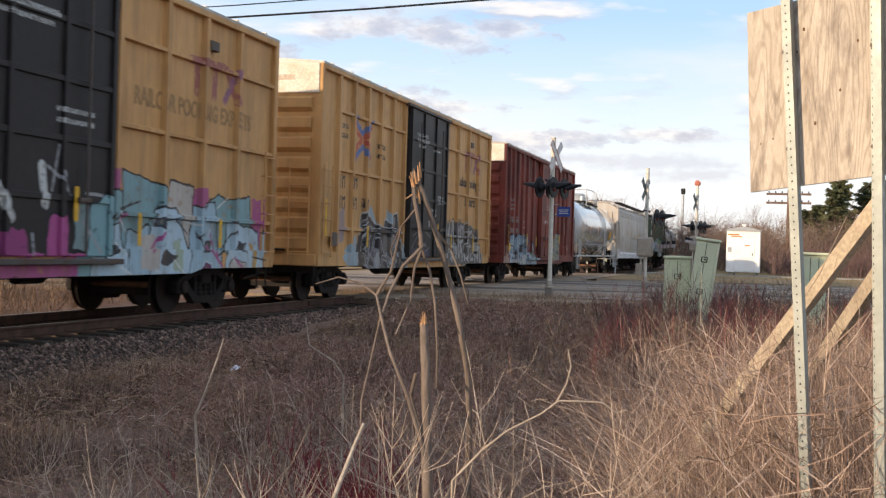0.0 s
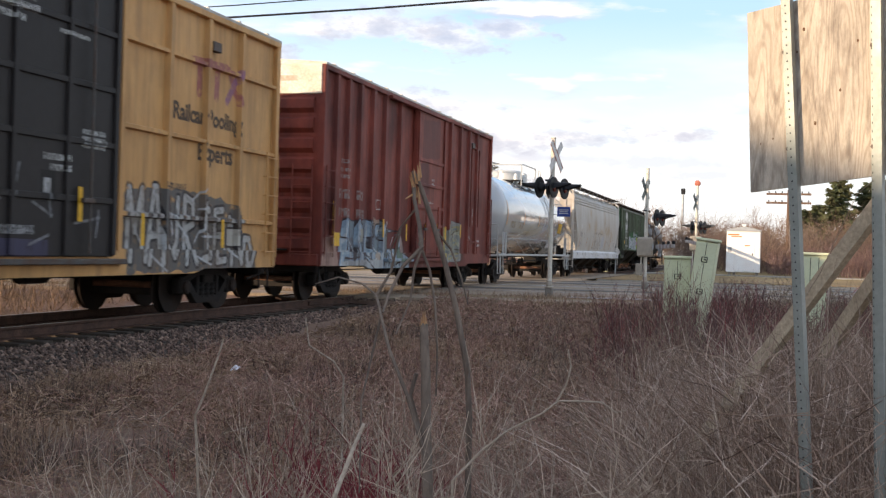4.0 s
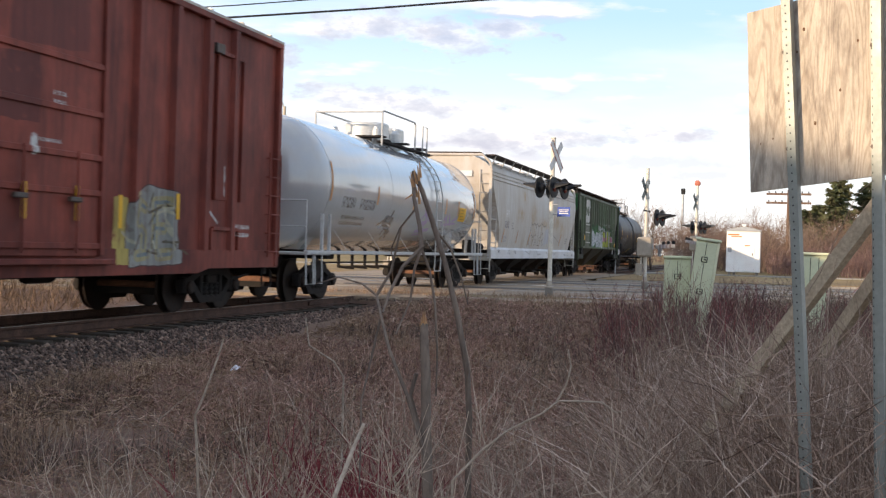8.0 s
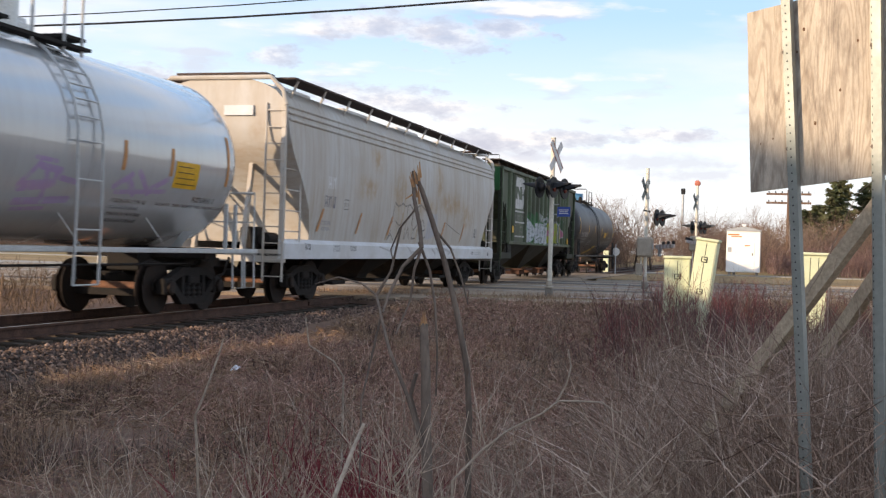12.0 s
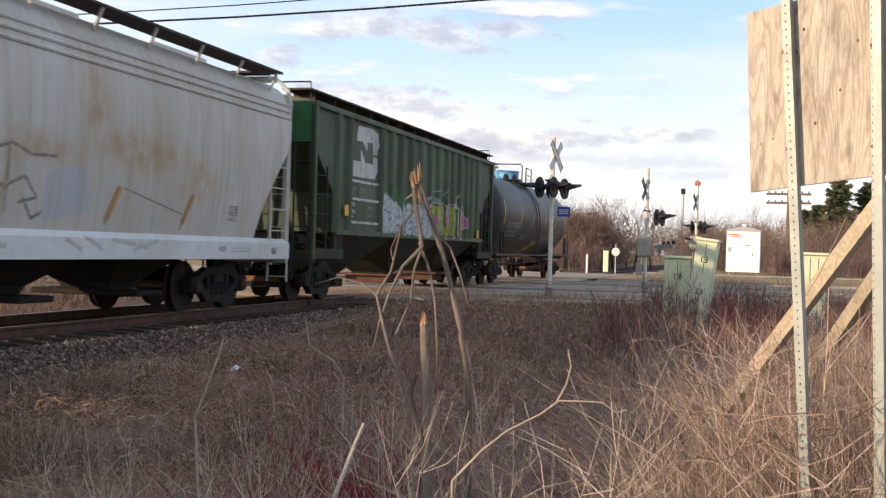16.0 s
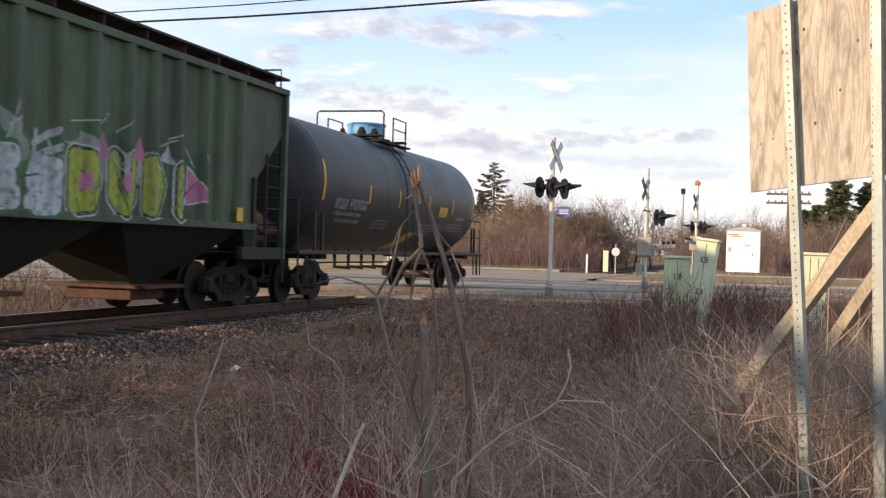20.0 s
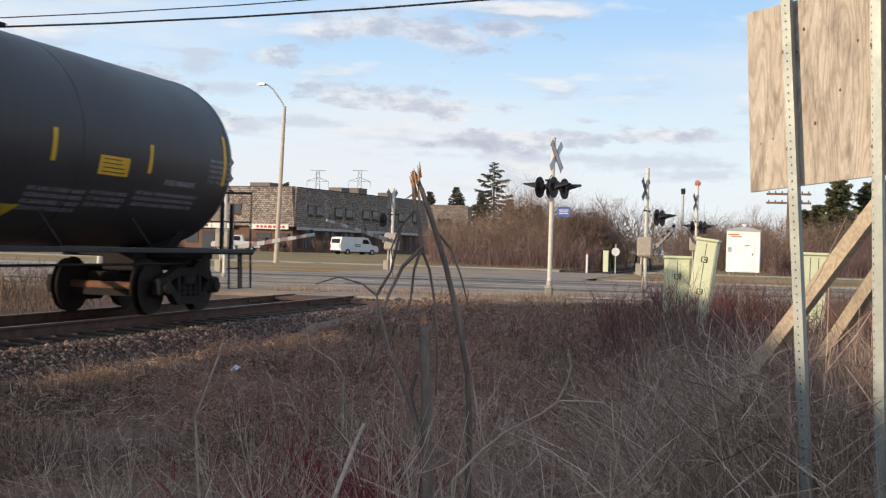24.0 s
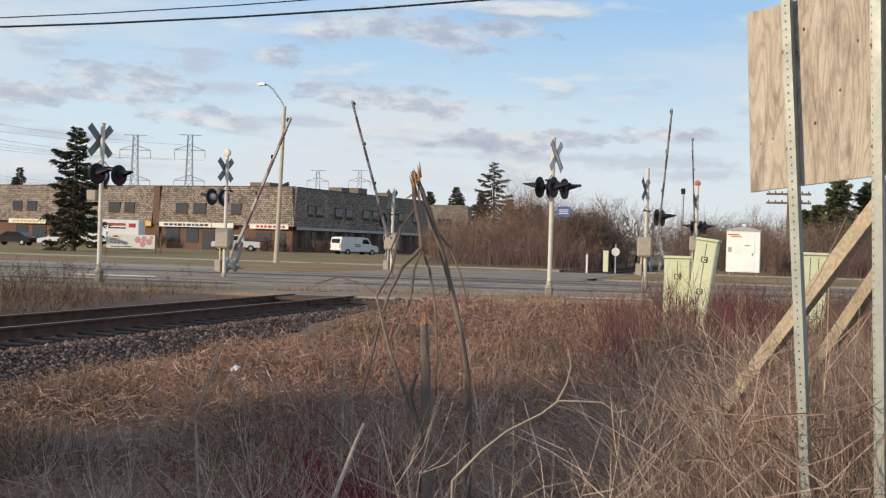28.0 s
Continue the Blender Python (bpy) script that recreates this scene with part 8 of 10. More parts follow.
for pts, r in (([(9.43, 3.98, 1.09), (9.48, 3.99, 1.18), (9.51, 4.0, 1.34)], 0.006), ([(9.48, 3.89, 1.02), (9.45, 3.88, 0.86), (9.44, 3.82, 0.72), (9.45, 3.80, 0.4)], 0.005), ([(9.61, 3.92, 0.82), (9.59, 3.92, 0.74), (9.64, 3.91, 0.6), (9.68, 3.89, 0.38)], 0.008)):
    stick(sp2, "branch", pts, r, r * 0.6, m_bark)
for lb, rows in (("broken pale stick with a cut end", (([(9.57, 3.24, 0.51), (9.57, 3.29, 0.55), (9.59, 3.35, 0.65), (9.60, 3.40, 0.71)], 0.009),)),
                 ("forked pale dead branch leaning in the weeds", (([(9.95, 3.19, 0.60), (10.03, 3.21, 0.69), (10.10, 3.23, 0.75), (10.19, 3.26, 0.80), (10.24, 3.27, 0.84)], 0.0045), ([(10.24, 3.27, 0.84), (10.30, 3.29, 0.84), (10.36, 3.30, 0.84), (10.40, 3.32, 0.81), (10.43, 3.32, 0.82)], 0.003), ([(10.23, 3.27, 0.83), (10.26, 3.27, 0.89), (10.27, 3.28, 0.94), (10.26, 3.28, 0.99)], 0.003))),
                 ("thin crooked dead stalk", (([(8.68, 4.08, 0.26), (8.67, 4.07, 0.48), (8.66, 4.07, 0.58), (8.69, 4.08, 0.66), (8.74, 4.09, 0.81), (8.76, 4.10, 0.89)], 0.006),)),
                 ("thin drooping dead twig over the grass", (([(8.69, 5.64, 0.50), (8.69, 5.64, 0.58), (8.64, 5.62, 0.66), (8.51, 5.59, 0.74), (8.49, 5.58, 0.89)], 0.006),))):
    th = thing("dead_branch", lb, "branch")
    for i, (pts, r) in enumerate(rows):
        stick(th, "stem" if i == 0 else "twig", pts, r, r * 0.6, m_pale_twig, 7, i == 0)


def stalk(at, height, lean, seed, mat, r0, label, twigs):
    """A dead weed stalk: kinked at its nodes, with stiff side twigs that fork once."""
    rg = random.Random(seed)
    th = thing("dead_stalk", label, "weed stalk", Matrix.Translation((at[0], at[1], ground_z(*at))), "dead stalks in the foreground")
    n = rg.randint(5, 8)
    p, d = [Vector((0, 0, -0.04))], Vector((lean[0], lean[1], 1)).normalized()
    for k in range(n):
        d = (d + Vector((rg.uniform(-1, 1), rg.uniform(-1, 1), rg.uniform(-0.1, 0.35))) * 0.16).normalized()
        p.append(p[-1] + d * height / n * rg.uniform(0.75, 1.25))
    part("stem", T(p, [r0 * (1 - 0.78 * k / n) for k in range(n + 1)], 6), mat, th)
    for k in range(twigs):
        j = rg.randint(max(1, n // 2), n - 1)
        e = (p[j + 1] - p[j]).normalized()
        o = Vector((rg.uniform(-1, 1), rg.uniform(-1, 1), rg.uniform(-0.3, 0.7)))
        e = (e * 0.5 + o).normalized()
        ln = height * rg.uniform(0.10, 0.32)
        q = [p[j], p[j] + e * ln * 0.5, p[j] + (e + Vector((0, 0, 0.25))).normalized() * ln]
        m = T(q, [r0 * 0.42, r0 * 0.34, r0 * 0.16], 5)
        if rg.random() < 0.5:
            m.tube([q[1], q[1] + (e + Vector((rg.uniform(-1, 1), rg.uniform(-1, 1), 0.5))).normalized() * ln * 0.4], [r0 * 0.3, r0 * 0.13], 5, False)
        part("twig", m, mat, th)


m_stalk = material("bleached dead stalk", (0.52, 0.41, 0.315), 0.8, tint=(0.28, 0.205, 0.15), var=0.8, scale=7, fine=50, bump=0.15, objrand=0.25)
_rk = random.Random(77)
FX, FY, SX, SY = -0.2713, 0.9625, 0.9625, 0.2713                  # the view's own axes on the ground
for i in range(132):
    far = _rk.uniform(3.1, 4.6)
    u = _rk.uniform(-0.24, 0.31) if i < 70 else _rk.uniform(-0.05, 0.16)
    if i % 8 == 0 or i > 104:
        u = _rk.uniform(-0.36, -0.12)
    edge = 0.62 + 0.38 * min(1.0, max(0.0, (u + 0.34) / 0.34))
    hh = _rk.uniform(0.85, 1.32) * edge + 0.08 * (far - 3.1)
    at = (10.8 + far * FX + far * u * SX, far * FY + far * u * SY)
    stalk(at, hh, (_rk.uniform(-0.45, 0.45), _rk.uniform(-0.3, 0.3)), 500 + i, m_stalk, _rk.uniform(0.0024, 0.0046), "bleached dead weed stalk with stiff side twigs", _rk.randint(4, 10))

# ---------------------------------------------------------------- plywood board on perforated posts
m_ply = material("weathered plywood", (0.54, 0.465, 0.375), 0.85, tint=(0.40, 0.335, 0.265), var=0.7, scale=5, fine=70, bump=0.4, stretch=(2.4, 2.4, 0.5), grain=0.12)


def ply_grain(m):
    """Rotary-cut figure: fine dark contour lines drawn out along the sheet, and grey weather stains."""
    t = m.node_tree
    b = t.nodes["Principled BSDF"]
    co, mp = t.nodes.new("ShaderNodeTexCoord"), t.nodes.new("ShaderNodeMapping")
    mp.inputs["Scale"].default_value = (3.4, 3.4, 0.55)
    t.links.new(co.outputs["Object"], mp.inputs[0])
    fig, stain = t.nodes.new("ShaderNodeTexNoise"), t.nodes.new("ShaderNodeTexNoise")
    fig.inputs["Scale"].default_value, fig.inputs["Detail"].default_value, fig.inputs["Roughness"].default_value = 1.7, 2.5, 0.45
    stain.inputs["Scale"].default_value, stain.inputs["Detail"].default_value, stain.inputs["Roughness"].default_value = 7.0, 8, 0.7
    t.links.new(mp.outputs[0], fig.inputs["Vector"])
    t.links.new(mp.outputs[0], stain.inputs["Vector"])
    wave = t.nodes.new("ShaderNodeMath")
    wave.operation, wave.inputs[1].default_value = "MULTIPLY", 190.0
    t.links.new(fig.outputs[0], wave.inputs[0])
    sn = t.nodes.new("ShaderNodeMath")
    sn.operation = "SINE"
    t.links.new(wave.outputs[0], sn.inputs[0])
    for src, lo, hi, amount, colour in ((sn.outputs[0], 0.1, 1.0, 0.42, (0.25, 0.185, 0.135)), (stain.outputs[0], 0.48, 0.64, 0.70, (0.17, 0.135, 0.108))):
        r = t.nodes.new("ShaderNodeMapRange")
        r.inputs[1].default_value, r.inputs[2].default_value, r.inputs[4].default_value = lo, hi, amount
        t.links.new(src, r.inputs[0])
        mx = t.nodes.new("ShaderNodeMix")
        mx.data_type = "RGBA"
        mx.inputs[7].default_value = (*colour, 1)
        t.links.new(r.outputs[0], mx.inputs[0])
        t.links.new(b.inputs["Base Color"].links[0].from_socket, mx.inputs[6])
        t.links.new(mx.outputs[2], b.inputs["Base Color"])


ply_grain(m_ply)
m_galv = material("galvanised post steel", (0.27, 0.285, 0.262), 0.5, 0.35, tint=(0.19, 0.20, 0.18), var=0.4, scale=8, fine=60, bump=0.06, grain=0.08)
# Post holes are flat discs on the steel; their inner shade is this black.
m_hole = material("black discs for punched holes", (0.02, 0.02, 0.02), 0.9, var=0.2)
m_lumber = material("pale rough lumber", (0.47, 0.38, 0.27), 0.8, tint=(0.30, 0.235, 0.165), var=0.7, scale=5, fine=60, bump=0.35, stretch=(1, 1, 1))
board = thing("plywood_sign_board", "blank weathered plywood board on two perforated steel posts", "sign board", Matrix.Translation((10.72, 3.87, 0)))
BX = Vector((0.935, -0.355, 0))                           # along the board
BY = Vector((0.355, 0.935, 0))                            # behind the board


def on_board(u, d, z):
    return BX * u + BY * d + Vector((0, 0, z))


def slab(corners, d0, d1):
    """A flat panel with thickness on the board's plane; corners as (u, z)."""
    n = len(corners)
    return Mesh().add([on_board(u, d, z) for d in (d0, d1) for u, z in corners], [tuple(range(n))[::-1], tuple(range(n, 2 * n))] + [(i, (i + 1) % n, n + (i + 1) % n, n + i) for i in range(n)])


part("panel", slab([(0.0, 2.07), (0.03, 1.483), (0.66, 1.56), (0.66, 2.17)], 0.0, 0.018), m_ply, board, "weathered plywood panel")
m_knot = material("dark wood knot", (0.14, 0.075, 0.04), 0.8, var=0.5, scale=30)
for u, z, r in ((0.19, 2.0, 0.006), (0.17, 1.93, 0.004), (0.165, 1.69, 0.005), (0.235, 1.70, 0.006), (0.31, 1.80, 0.005), (0.10, 1.655, 0.003), (0.36, 1.95, 0.005), (0.06, 1.64, 0.003)):
    part("knot", slab([(u + 0.65 * r * math.cos(k * 0.785), z + 1.1 * r * math.sin(k * 0.785)) for k in range(8)], -0.0015, 0.001), m_knot, board)
for u_top, u_low in ((0.130, 0.245), (0.410, 0.470)):
    def pu(z):
        return u_top + (u_low - u_top) * (2.1 - z) / 1.6
    zs = (2.25, -0.5)
    pst = part("post", slab([(pu(z) + o, z) for z, o in ((2.25, -0.015), (-0.5, -0.015), (-0.5, -0.002), (2.25, -0.002))], -0.012, -0.006), m_galv, board, "galvanised perforated steel post")
    part("web", slab([(pu(z) + o, z) for z, o in ((2.25, 0.004), (-0.5, 0.004), (-0.5, 0.020), (2.25, 0.020))], -0.040, -0.034), m_galv, pst)
    part("flange", slab([(pu(z) + o, z) for z, o in ((2.25, -0.002), (-0.5, -0.002), (-0.5, 0.004), (2.25, 0.004))], -0.040, -0.006), m_galv, pst)
    part("flange", slab([(pu(z) + o, z) for z, o in ((2.25, 0.020), (-0.5, 0.020), (-0.5, 0.024), (2.25, 0.024))], -0.040, -0.006), m_galv, pst)
    for i in range(64):
        z = 0.60 + 0.0254 * i
        u = pu(z) - 0.009
        part("hole", slab([(u + 0.0036 * math.cos(k * 1.047), z + 0.0042 * math.sin(k * 1.047)) for k in range(6)], -0.0130, -0.0121), m_hole, pst)
    if u_top < 0.2:
        for i in range(64):
            z = 0.60 + 0.0254 * i
            u = pu(z) + 0.009
            part("hole", slab([(u + 0.0025 * math.cos(k * 1.047), z + 0.0030 * math.sin(k * 1.047)) for k in range(6)], -0.0410, -0.0401), m_hole, pst)
    for z in (1.62, 1.93):
        u = pu(z) - 0.009
        part("bolt", slab([(u + 0.007 * math.cos(k * 1.047), z + 0.007 * math.sin(k * 1.047)) for k in range(6)], -0.018, -0.012), m_steelbar, pst)
for pts, wide, lb in (([(11.30, 4.36, 1.64), (9.98, 5.75, -0.45)], (0.444, -0.549, -0.648), "pale rough timber brace leaning behind the board"), ([(11.42, 4.47, 1.59), (10.49, 7.1, -0.4)], (0.26, -0.41, -0.666), "second timber brace behind the board")):
    br = thing("timber_brace", lb, "timber")
    part("plank", Mesh().beam(pts[0], pts[1], 0.064, 0.034, wide), m_lumber, br)
    for f in (0.03, 0.06):
        q = Vector(pts[0]).lerp(Vector(pts[1]), f)
        part("nail", Mesh().box(q.x - 0.004, q.x + 0.004, q.y - 0.016, q.y + 0.004, q.z - 0.004, q.z + 0.004), m_steelbar, br)
part("tie_wire", T([(11.20, 3.95, 1.60), (11.10, 4.2, 1.50), (11.0, 4.5, 1.22), (10.95, 4.65, 1.12)], 0.0016, 5), m_pale_twig, board).matrix_basis = Matrix.Translation((-10.72, -3.87, 0))
# ---------------------------------------------------------------- level crossing signals
m_mast = material("off-white mast paint", (0.62, 0.58, 0.50), 0.55, tint=(0.45, 0.40, 0.33), var=0.5, scale=3, fine=30, bump=0.05)
m_buck = material("white crossbuck sheet", (0.66, 0.64, 0.62), 0.5, tint=(0.5, 0.45, 0.42), var=0.5, scale=4)
m_buck_back = material("grey-green sheet back", (0.20, 0.22, 0.21), 0.6, var=0.5, scale=4)
m_buck_red = material("faded red border", (0.32, 0.07, 0.06), 0.5, var=0.4, scale=5)
m_black = material("matt black housing", (0.018, 0.018, 0.02), 0.55, var=0.5, scale=6)
m_lens = material("dark red lens", (0.10, 0.008, 0.008), 0.2, var=0.3, scale=5, bump=0)
m_alu = material("silver housing", (0.42, 0.43, 0.44), 0.45, 0.4, var=0.5, scale=5)
m_beige = material("beige mechanism box", (0.36, 0.31, 0.25), 0.6, tint=(0.25, 0.21, 0.17), var=0.5, scale=4)
m_bluesign = material("blue sign sheet", (0.04, 0.08, 0.30), 0.5, var=0.3, scale=5)
m_arm = material("white gate arm", (0.36, 0.345, 0.335), 0.5, var=0.5, scale=4)
m_arm_red = material("red gate arm band", (0.20, 0.135, 0.13), 0.5, var=0.5, scale=4)
m_bell = material("pale bell paint", (0.68, 0.58, 0.50), 0.5, var=0.3, scale=5)
m_bell_red = material("red bell paint", (0.40, 0.13, 0.09), 0.5, var=0.3, scale=5)
m_found = material("grey foundation concrete", (0.26, 0.23, 0.20), 0.9, tint=(0.16, 0.14, 0.12), var=0.7, scale=4, bump=0.4)
T3, N3, UP = Vector((0.970, -0.242, 0)), Vector((0.242, 0.970, 0)), Vector((0, 0, 1))
moving_arms = []


def plate(c, u, w, hu, hw, thick):
    """A flat bar: centre, two axes, half sizes, thickness."""
    c, u, w = Vector(c), Vector(u), Vector(w)
    n = u.cross(w).normalized() * thick / 2
    vs = [c + u * (a * hu) + w * (b * hw) + n * s for s in (-1, 1) for a, b in ((-1, -1), (1, -1), (1, 1), (-1, 1))]
    return Mesh().add(vs, [(3, 2, 1, 0), (4, 5, 6, 7)] + [(i, (i + 1) % 4, 4 + (i + 1) % 4, 4 + i) for i in range(4)])


def crossbuck(th, z, face, off, front, size=0.61):
    cb = part("crossbuck", plate(T3 * off + UP * z, (N3 + UP).normalized(), (N3 - UP).normalized(), size, 0.11, 0.006), front, th, "diagonal cross of two white blades")
    part("blade", plate(T3 * (off + 0.012 * face) + UP * z, (N3 - UP).normalized(), (N3 + UP).normalized(), size, 0.11, 0.006), front, cb)
    for s in (-1, 1):
        part("border", plate(T3 * (off + 0.02 * face) + UP * z + (N3 + UP).normalized() * s * 0.10, (N3 - UP).normalized(), (N3 + UP).normalized(), size, 0.014, 0.003), m_buck_red, cb)


def disc(c, axis, prof, n=20):
    """A turned shape with its axis along a horizontal direction."""
    c, axis = Vector(c), Vector(axis).normalized()
    s = axis.cross(UP).normalized()
    vs, fs = [], []
    for h, r in prof:
        for k in range(n):
            a = 2 * math.pi * k / n
            vs.append(c + axis * h + s * (r * math.cos(a)) + UP * (r * math.sin(a)))
    for i in range(len(prof) - 1):
        for k in range(n):
            fs.append((i * n + k, i * n + (k + 1) % n, (i + 1) * n + (k + 1) % n, (i + 1) * n + k))
    fs += [tuple(range(n))[::-1], tuple(range(len(vs) - n, len(vs)))]
    return Mesh().add(vs, fs)


def signal_head(th, along, z, face, out=0.22):
    """One flashing light unit: round black backing, housing, lens and long hood."""
    c = N3 * along + T3 * (out * face) + UP * z
    hd = part("signal_head", disc(c, T3 * face, [(-0.02, 0.30), (0.0, 0.305), (0.02, 0.30)], 28), m_black, th, "round black light backing with hood")
    part("housing", disc(c, T3 * -face, [(0.02, 0.14), (0.06, 0.135), (0.13, 0.11), (0.17, 0.05)], 20), m_alu if out > 0.3 else m_black, hd, smooth=True)
    part("lens", disc(c, T3 * face, [(0.02, 0.13), (0.04, 0.125), (0.055, 0.08)], 20), m_lens, hd, smooth=True)
    ho = Mesh()
    n, k = 14, 2
    vs = []
    for j, (ln, r, lo) in enumerate(((0.02, 0.15, -0.2), (0.50, 0.13, 0.45))):
        for i in range(n + 1):
            a = math.pi * (lo - 0.0) * 0.5 + (math.pi - math.pi * lo) * i / n
            p = c + T3 * face * ln + T3.cross(UP) * (r * math.cos(a)) + UP * (r * math.sin(a))
            vs.append(p)
    ho.add(vs, [(i, i + 1, n + 2 + i, n + 1 + i) for i in range(n)])
    part("hood", ho, m_black, hd, smooth=True)


def mast_post(name, label, x, y, z0, z1, ground, lean=(0, 0), r=0.065, group="crossing signals"):
    th = thing(name, label, "crossing signal", pose(x, y, 0), group)
    part("foundation", B(-0.11, 0.11, -0.11, 0.11, ground - 0.25, z0 - 0.11, 0.03), m_found, th)
    part("base", Mesh().lathe(2, [(z0 - 0.12, 0.14), (z0 - 0.09, 0.14), (z0 - 0.07, 0.09), (z0 + 0.06, 0.085), (z0 + 0.08, 0.07)], 16), m_beige, th, smooth=True)
    part("mast", T([(0, 0, z0), (lean[0], lean[1], z1)], r, 14), m_mast, th, "off-white steel mast", smooth=True)
    part("cap", T([(lean[0], lean[1], z1), (lean[0], lean[1], z1 + 0.03)], r * 1.15, 12), m_mast, th)
    return th


def crossarm(th, z, half=0.42):
    part("crossarm", T([N3 * -half + UP * z, N3 * half + UP * z], 0.03, 8), m_black, th)
    for s in (-1, 1):
        part("arm_bracket", T([N3 * s * 0.3 + UP * z, UP * (z + 0.22)], 0.012, 6), m_black, th)


# four-light mast by the footpath
th = mast_post("crossing_mast", "off-white crossing mast with crossbuck and black flashing-light heads", 4.83, 32.6, 0.34, 4.53, -0.02)
crossbuck(th, 4.02, 1, 0.1, m_buck, 0.55)
crossarm(th, 3.30, 0.45)
for al, f in ((-0.38, 1), (0.38, 1), (-0.38, -1), (0.38, -1)):
    signal_head(th, al, 3.10, f)
part("sign", plate(T3 * 0.42 + UP * 2.42 + N3 * -0.08, T3, UP, 0.2, 0.14, 0.008), m_bluesign, th, "small blue notice")
for k, w in ((2.47, 0.15), (2.42, 0.12), (2.37, 0.14)):
    part("sign_text", plate(T3 * 0.42 + UP * k + N3 * -0.086, T3, UP, w, 0.010, 0.002), m_buck, th)
for z in (2.62, 2.34):
    part("sign_bracket", T([(0, 0, z), tuple(T3 * 0.25 + UP * z + N3 * -0.07)], 0.015, 6), m_alu, th)
# matching mast across the track
th = mast_post("crossing_mast", "crossing mast beyond the track with crossbuck and dark lights", -7.69, 29.07, 0.42, 4.56, -0.06)
crossbuck(th, 4.08, -1, -0.08, m_buck_back, 0.58)
crossarm(th, 3.32, 0.45)
for al, f, o in ((0.40, -1, 0.42), (-0.38, 1, 0.22), (0.38, 1, 0.3)):
    signal_head(th, al, 3.10, f, o)
part("junction_box", B(-0.42, -0.12, -0.1, 0.1, 2.35, 2.65, 0.02), m_beige, th)


def gate(name, label, x, y, z0, z1, ground, pivot, az, length, buck_z, buck_mat, lights_z, faces, bell, box_z, group="crossing gates"):
    th = mast_post(name, label, x, y, z0, z1, ground, group=group)
    crossbuck(th, buck_z, -1, -0.05, buck_mat, 0.52)
    crossarm(th, lights_z + 0.25, 0.34)
    for al, f, o in faces:
        signal_head(th, al, lights_z, f, o)
    if bell:
        part("bell", disc(UP * (z1 + 0.10), -N3, [(-0.09, 0.05), (-0.05, 0.13), (0.05, 0.14), (0.09, 0.05)], 18), bell, th, "round crossing bell", smooth=True)
    part("mechanism", B(-0.30, 0.26, -0.24, 0.24, box_z - 0.36, box_z + 0.36, 0.06), m_beige, th, "beige gate mechanism box")
    part("conduit", T([(-0.14, -0.08, box_z - 0.36), (-0.15, -0.08, z0 + 0.1)], 0.025, 8), m_mast, th)
    part("relay_case", B(-0.34, -0.10, -0.12, 0.12, z0 + 0.12, z0 + 0.55, 0.02), m_beige, th)
    # the arm turns on its pivot: local x along the arm
    arm = part("gate_arm", B(-0.1, 0.6, -0.05, 0.05, -0.07, 0.07, 0.01), m_arm, th, "red and white gate arm")
    seg = (length - 0.6) / 9
    for i in range(9):
        h = 0.085 - 0.004 * i
        a = 0.6 + seg * i
        part("arm_band", B(a, a + seg, -0.03, 0.03, -h, h, 0.006), m_arm_red if i % 2 else m_arm, arm)
    for f in (0.42, 0.70, 0.97):
        part("arm_lamp", B(length * f - 0.06, length * f + 0.06, -0.05, 0.05, 0.05, 0.17, 0.02), m_black, arm)
    for sy in (-0.16, 0.16):
        part("counterweight_arm", Mesh().beam((0.25, sy, 0.0), (-0.75, sy, -0.18), 0.03, 0.22, (0, 1, 0)), m_alu, arm)
        part("counterweight", B(-0.95, -0.55, sy - 0.05, sy + 0.05, -0.36, 0.06, 0.03), m_alu, arm)
    arm.matrix_basis = Matrix.Translation(pivot) @ pose(0, 0, 0, 0, 0, az)
    moving_arms.append((arm, pivot, az))
    return th


gate("crossing_gate", "beige crossing gate with bell and rising striped arm", -8.08, 37.79, 0.06, 4.40, -0.02, (0.40, 0.12, 1.08), -40, 6.0, 3.88, m_buck_back, 2.88, ((-0.30, -1, 0.42), (0.36, -1, 0.42)), m_bell, 1.40)
gate("crossing_gate", "crossing gate on the far carriageway with rising arm", -4.6, 46.57, 0.15, 3.75, -0.02, (-0.15, -0.05, 1.56), -90, 7.25, 3.3, m_buck_back, 2.4, ((-0.3, -1, 0.3),), None, 1.5)
gate("crossing_gate", "crossing gate beyond the track with beige box and rising arm", 6.57, 42.4, 0.38, 4.40, -0.02, (0.40, 0.1, 1.56), -80, 6.2, 3.65, m_buck_back, 2.62, ((-0.3, 1, 0.5), (0.3, 1, 0.5)), None, 1.54)
gate("crossing_gate", "far crossing gate with red bell and rising arm", 7.64, 55.2, 0.27, 4.60, 0.0, (-0.05, 0.0, 1.88), -90, 6.2, 3.8, m_buck_back, 2.62, ((0.3, -1, 0.3), (-0.3, 1, 0.3), (0.3, 1, 0.3)), m_bell_red, 1.85)

# ---------------------------------------------------------------- cabinets and hut
m_cabinet = material("pale green cabinet paint", (0.60, 0.62, 0.42), 0.5, tint=(0.50, 0.52, 0.35), var=0.35, scale=3, fine=25, bump=0.02, grain=0.05)
m_hut = material("white hut paint", (0.84, 0.83, 0.80), 0.55, tint=(0.72, 0.63, 0.58), var=0.5, scale=1.2, bump=0.05)


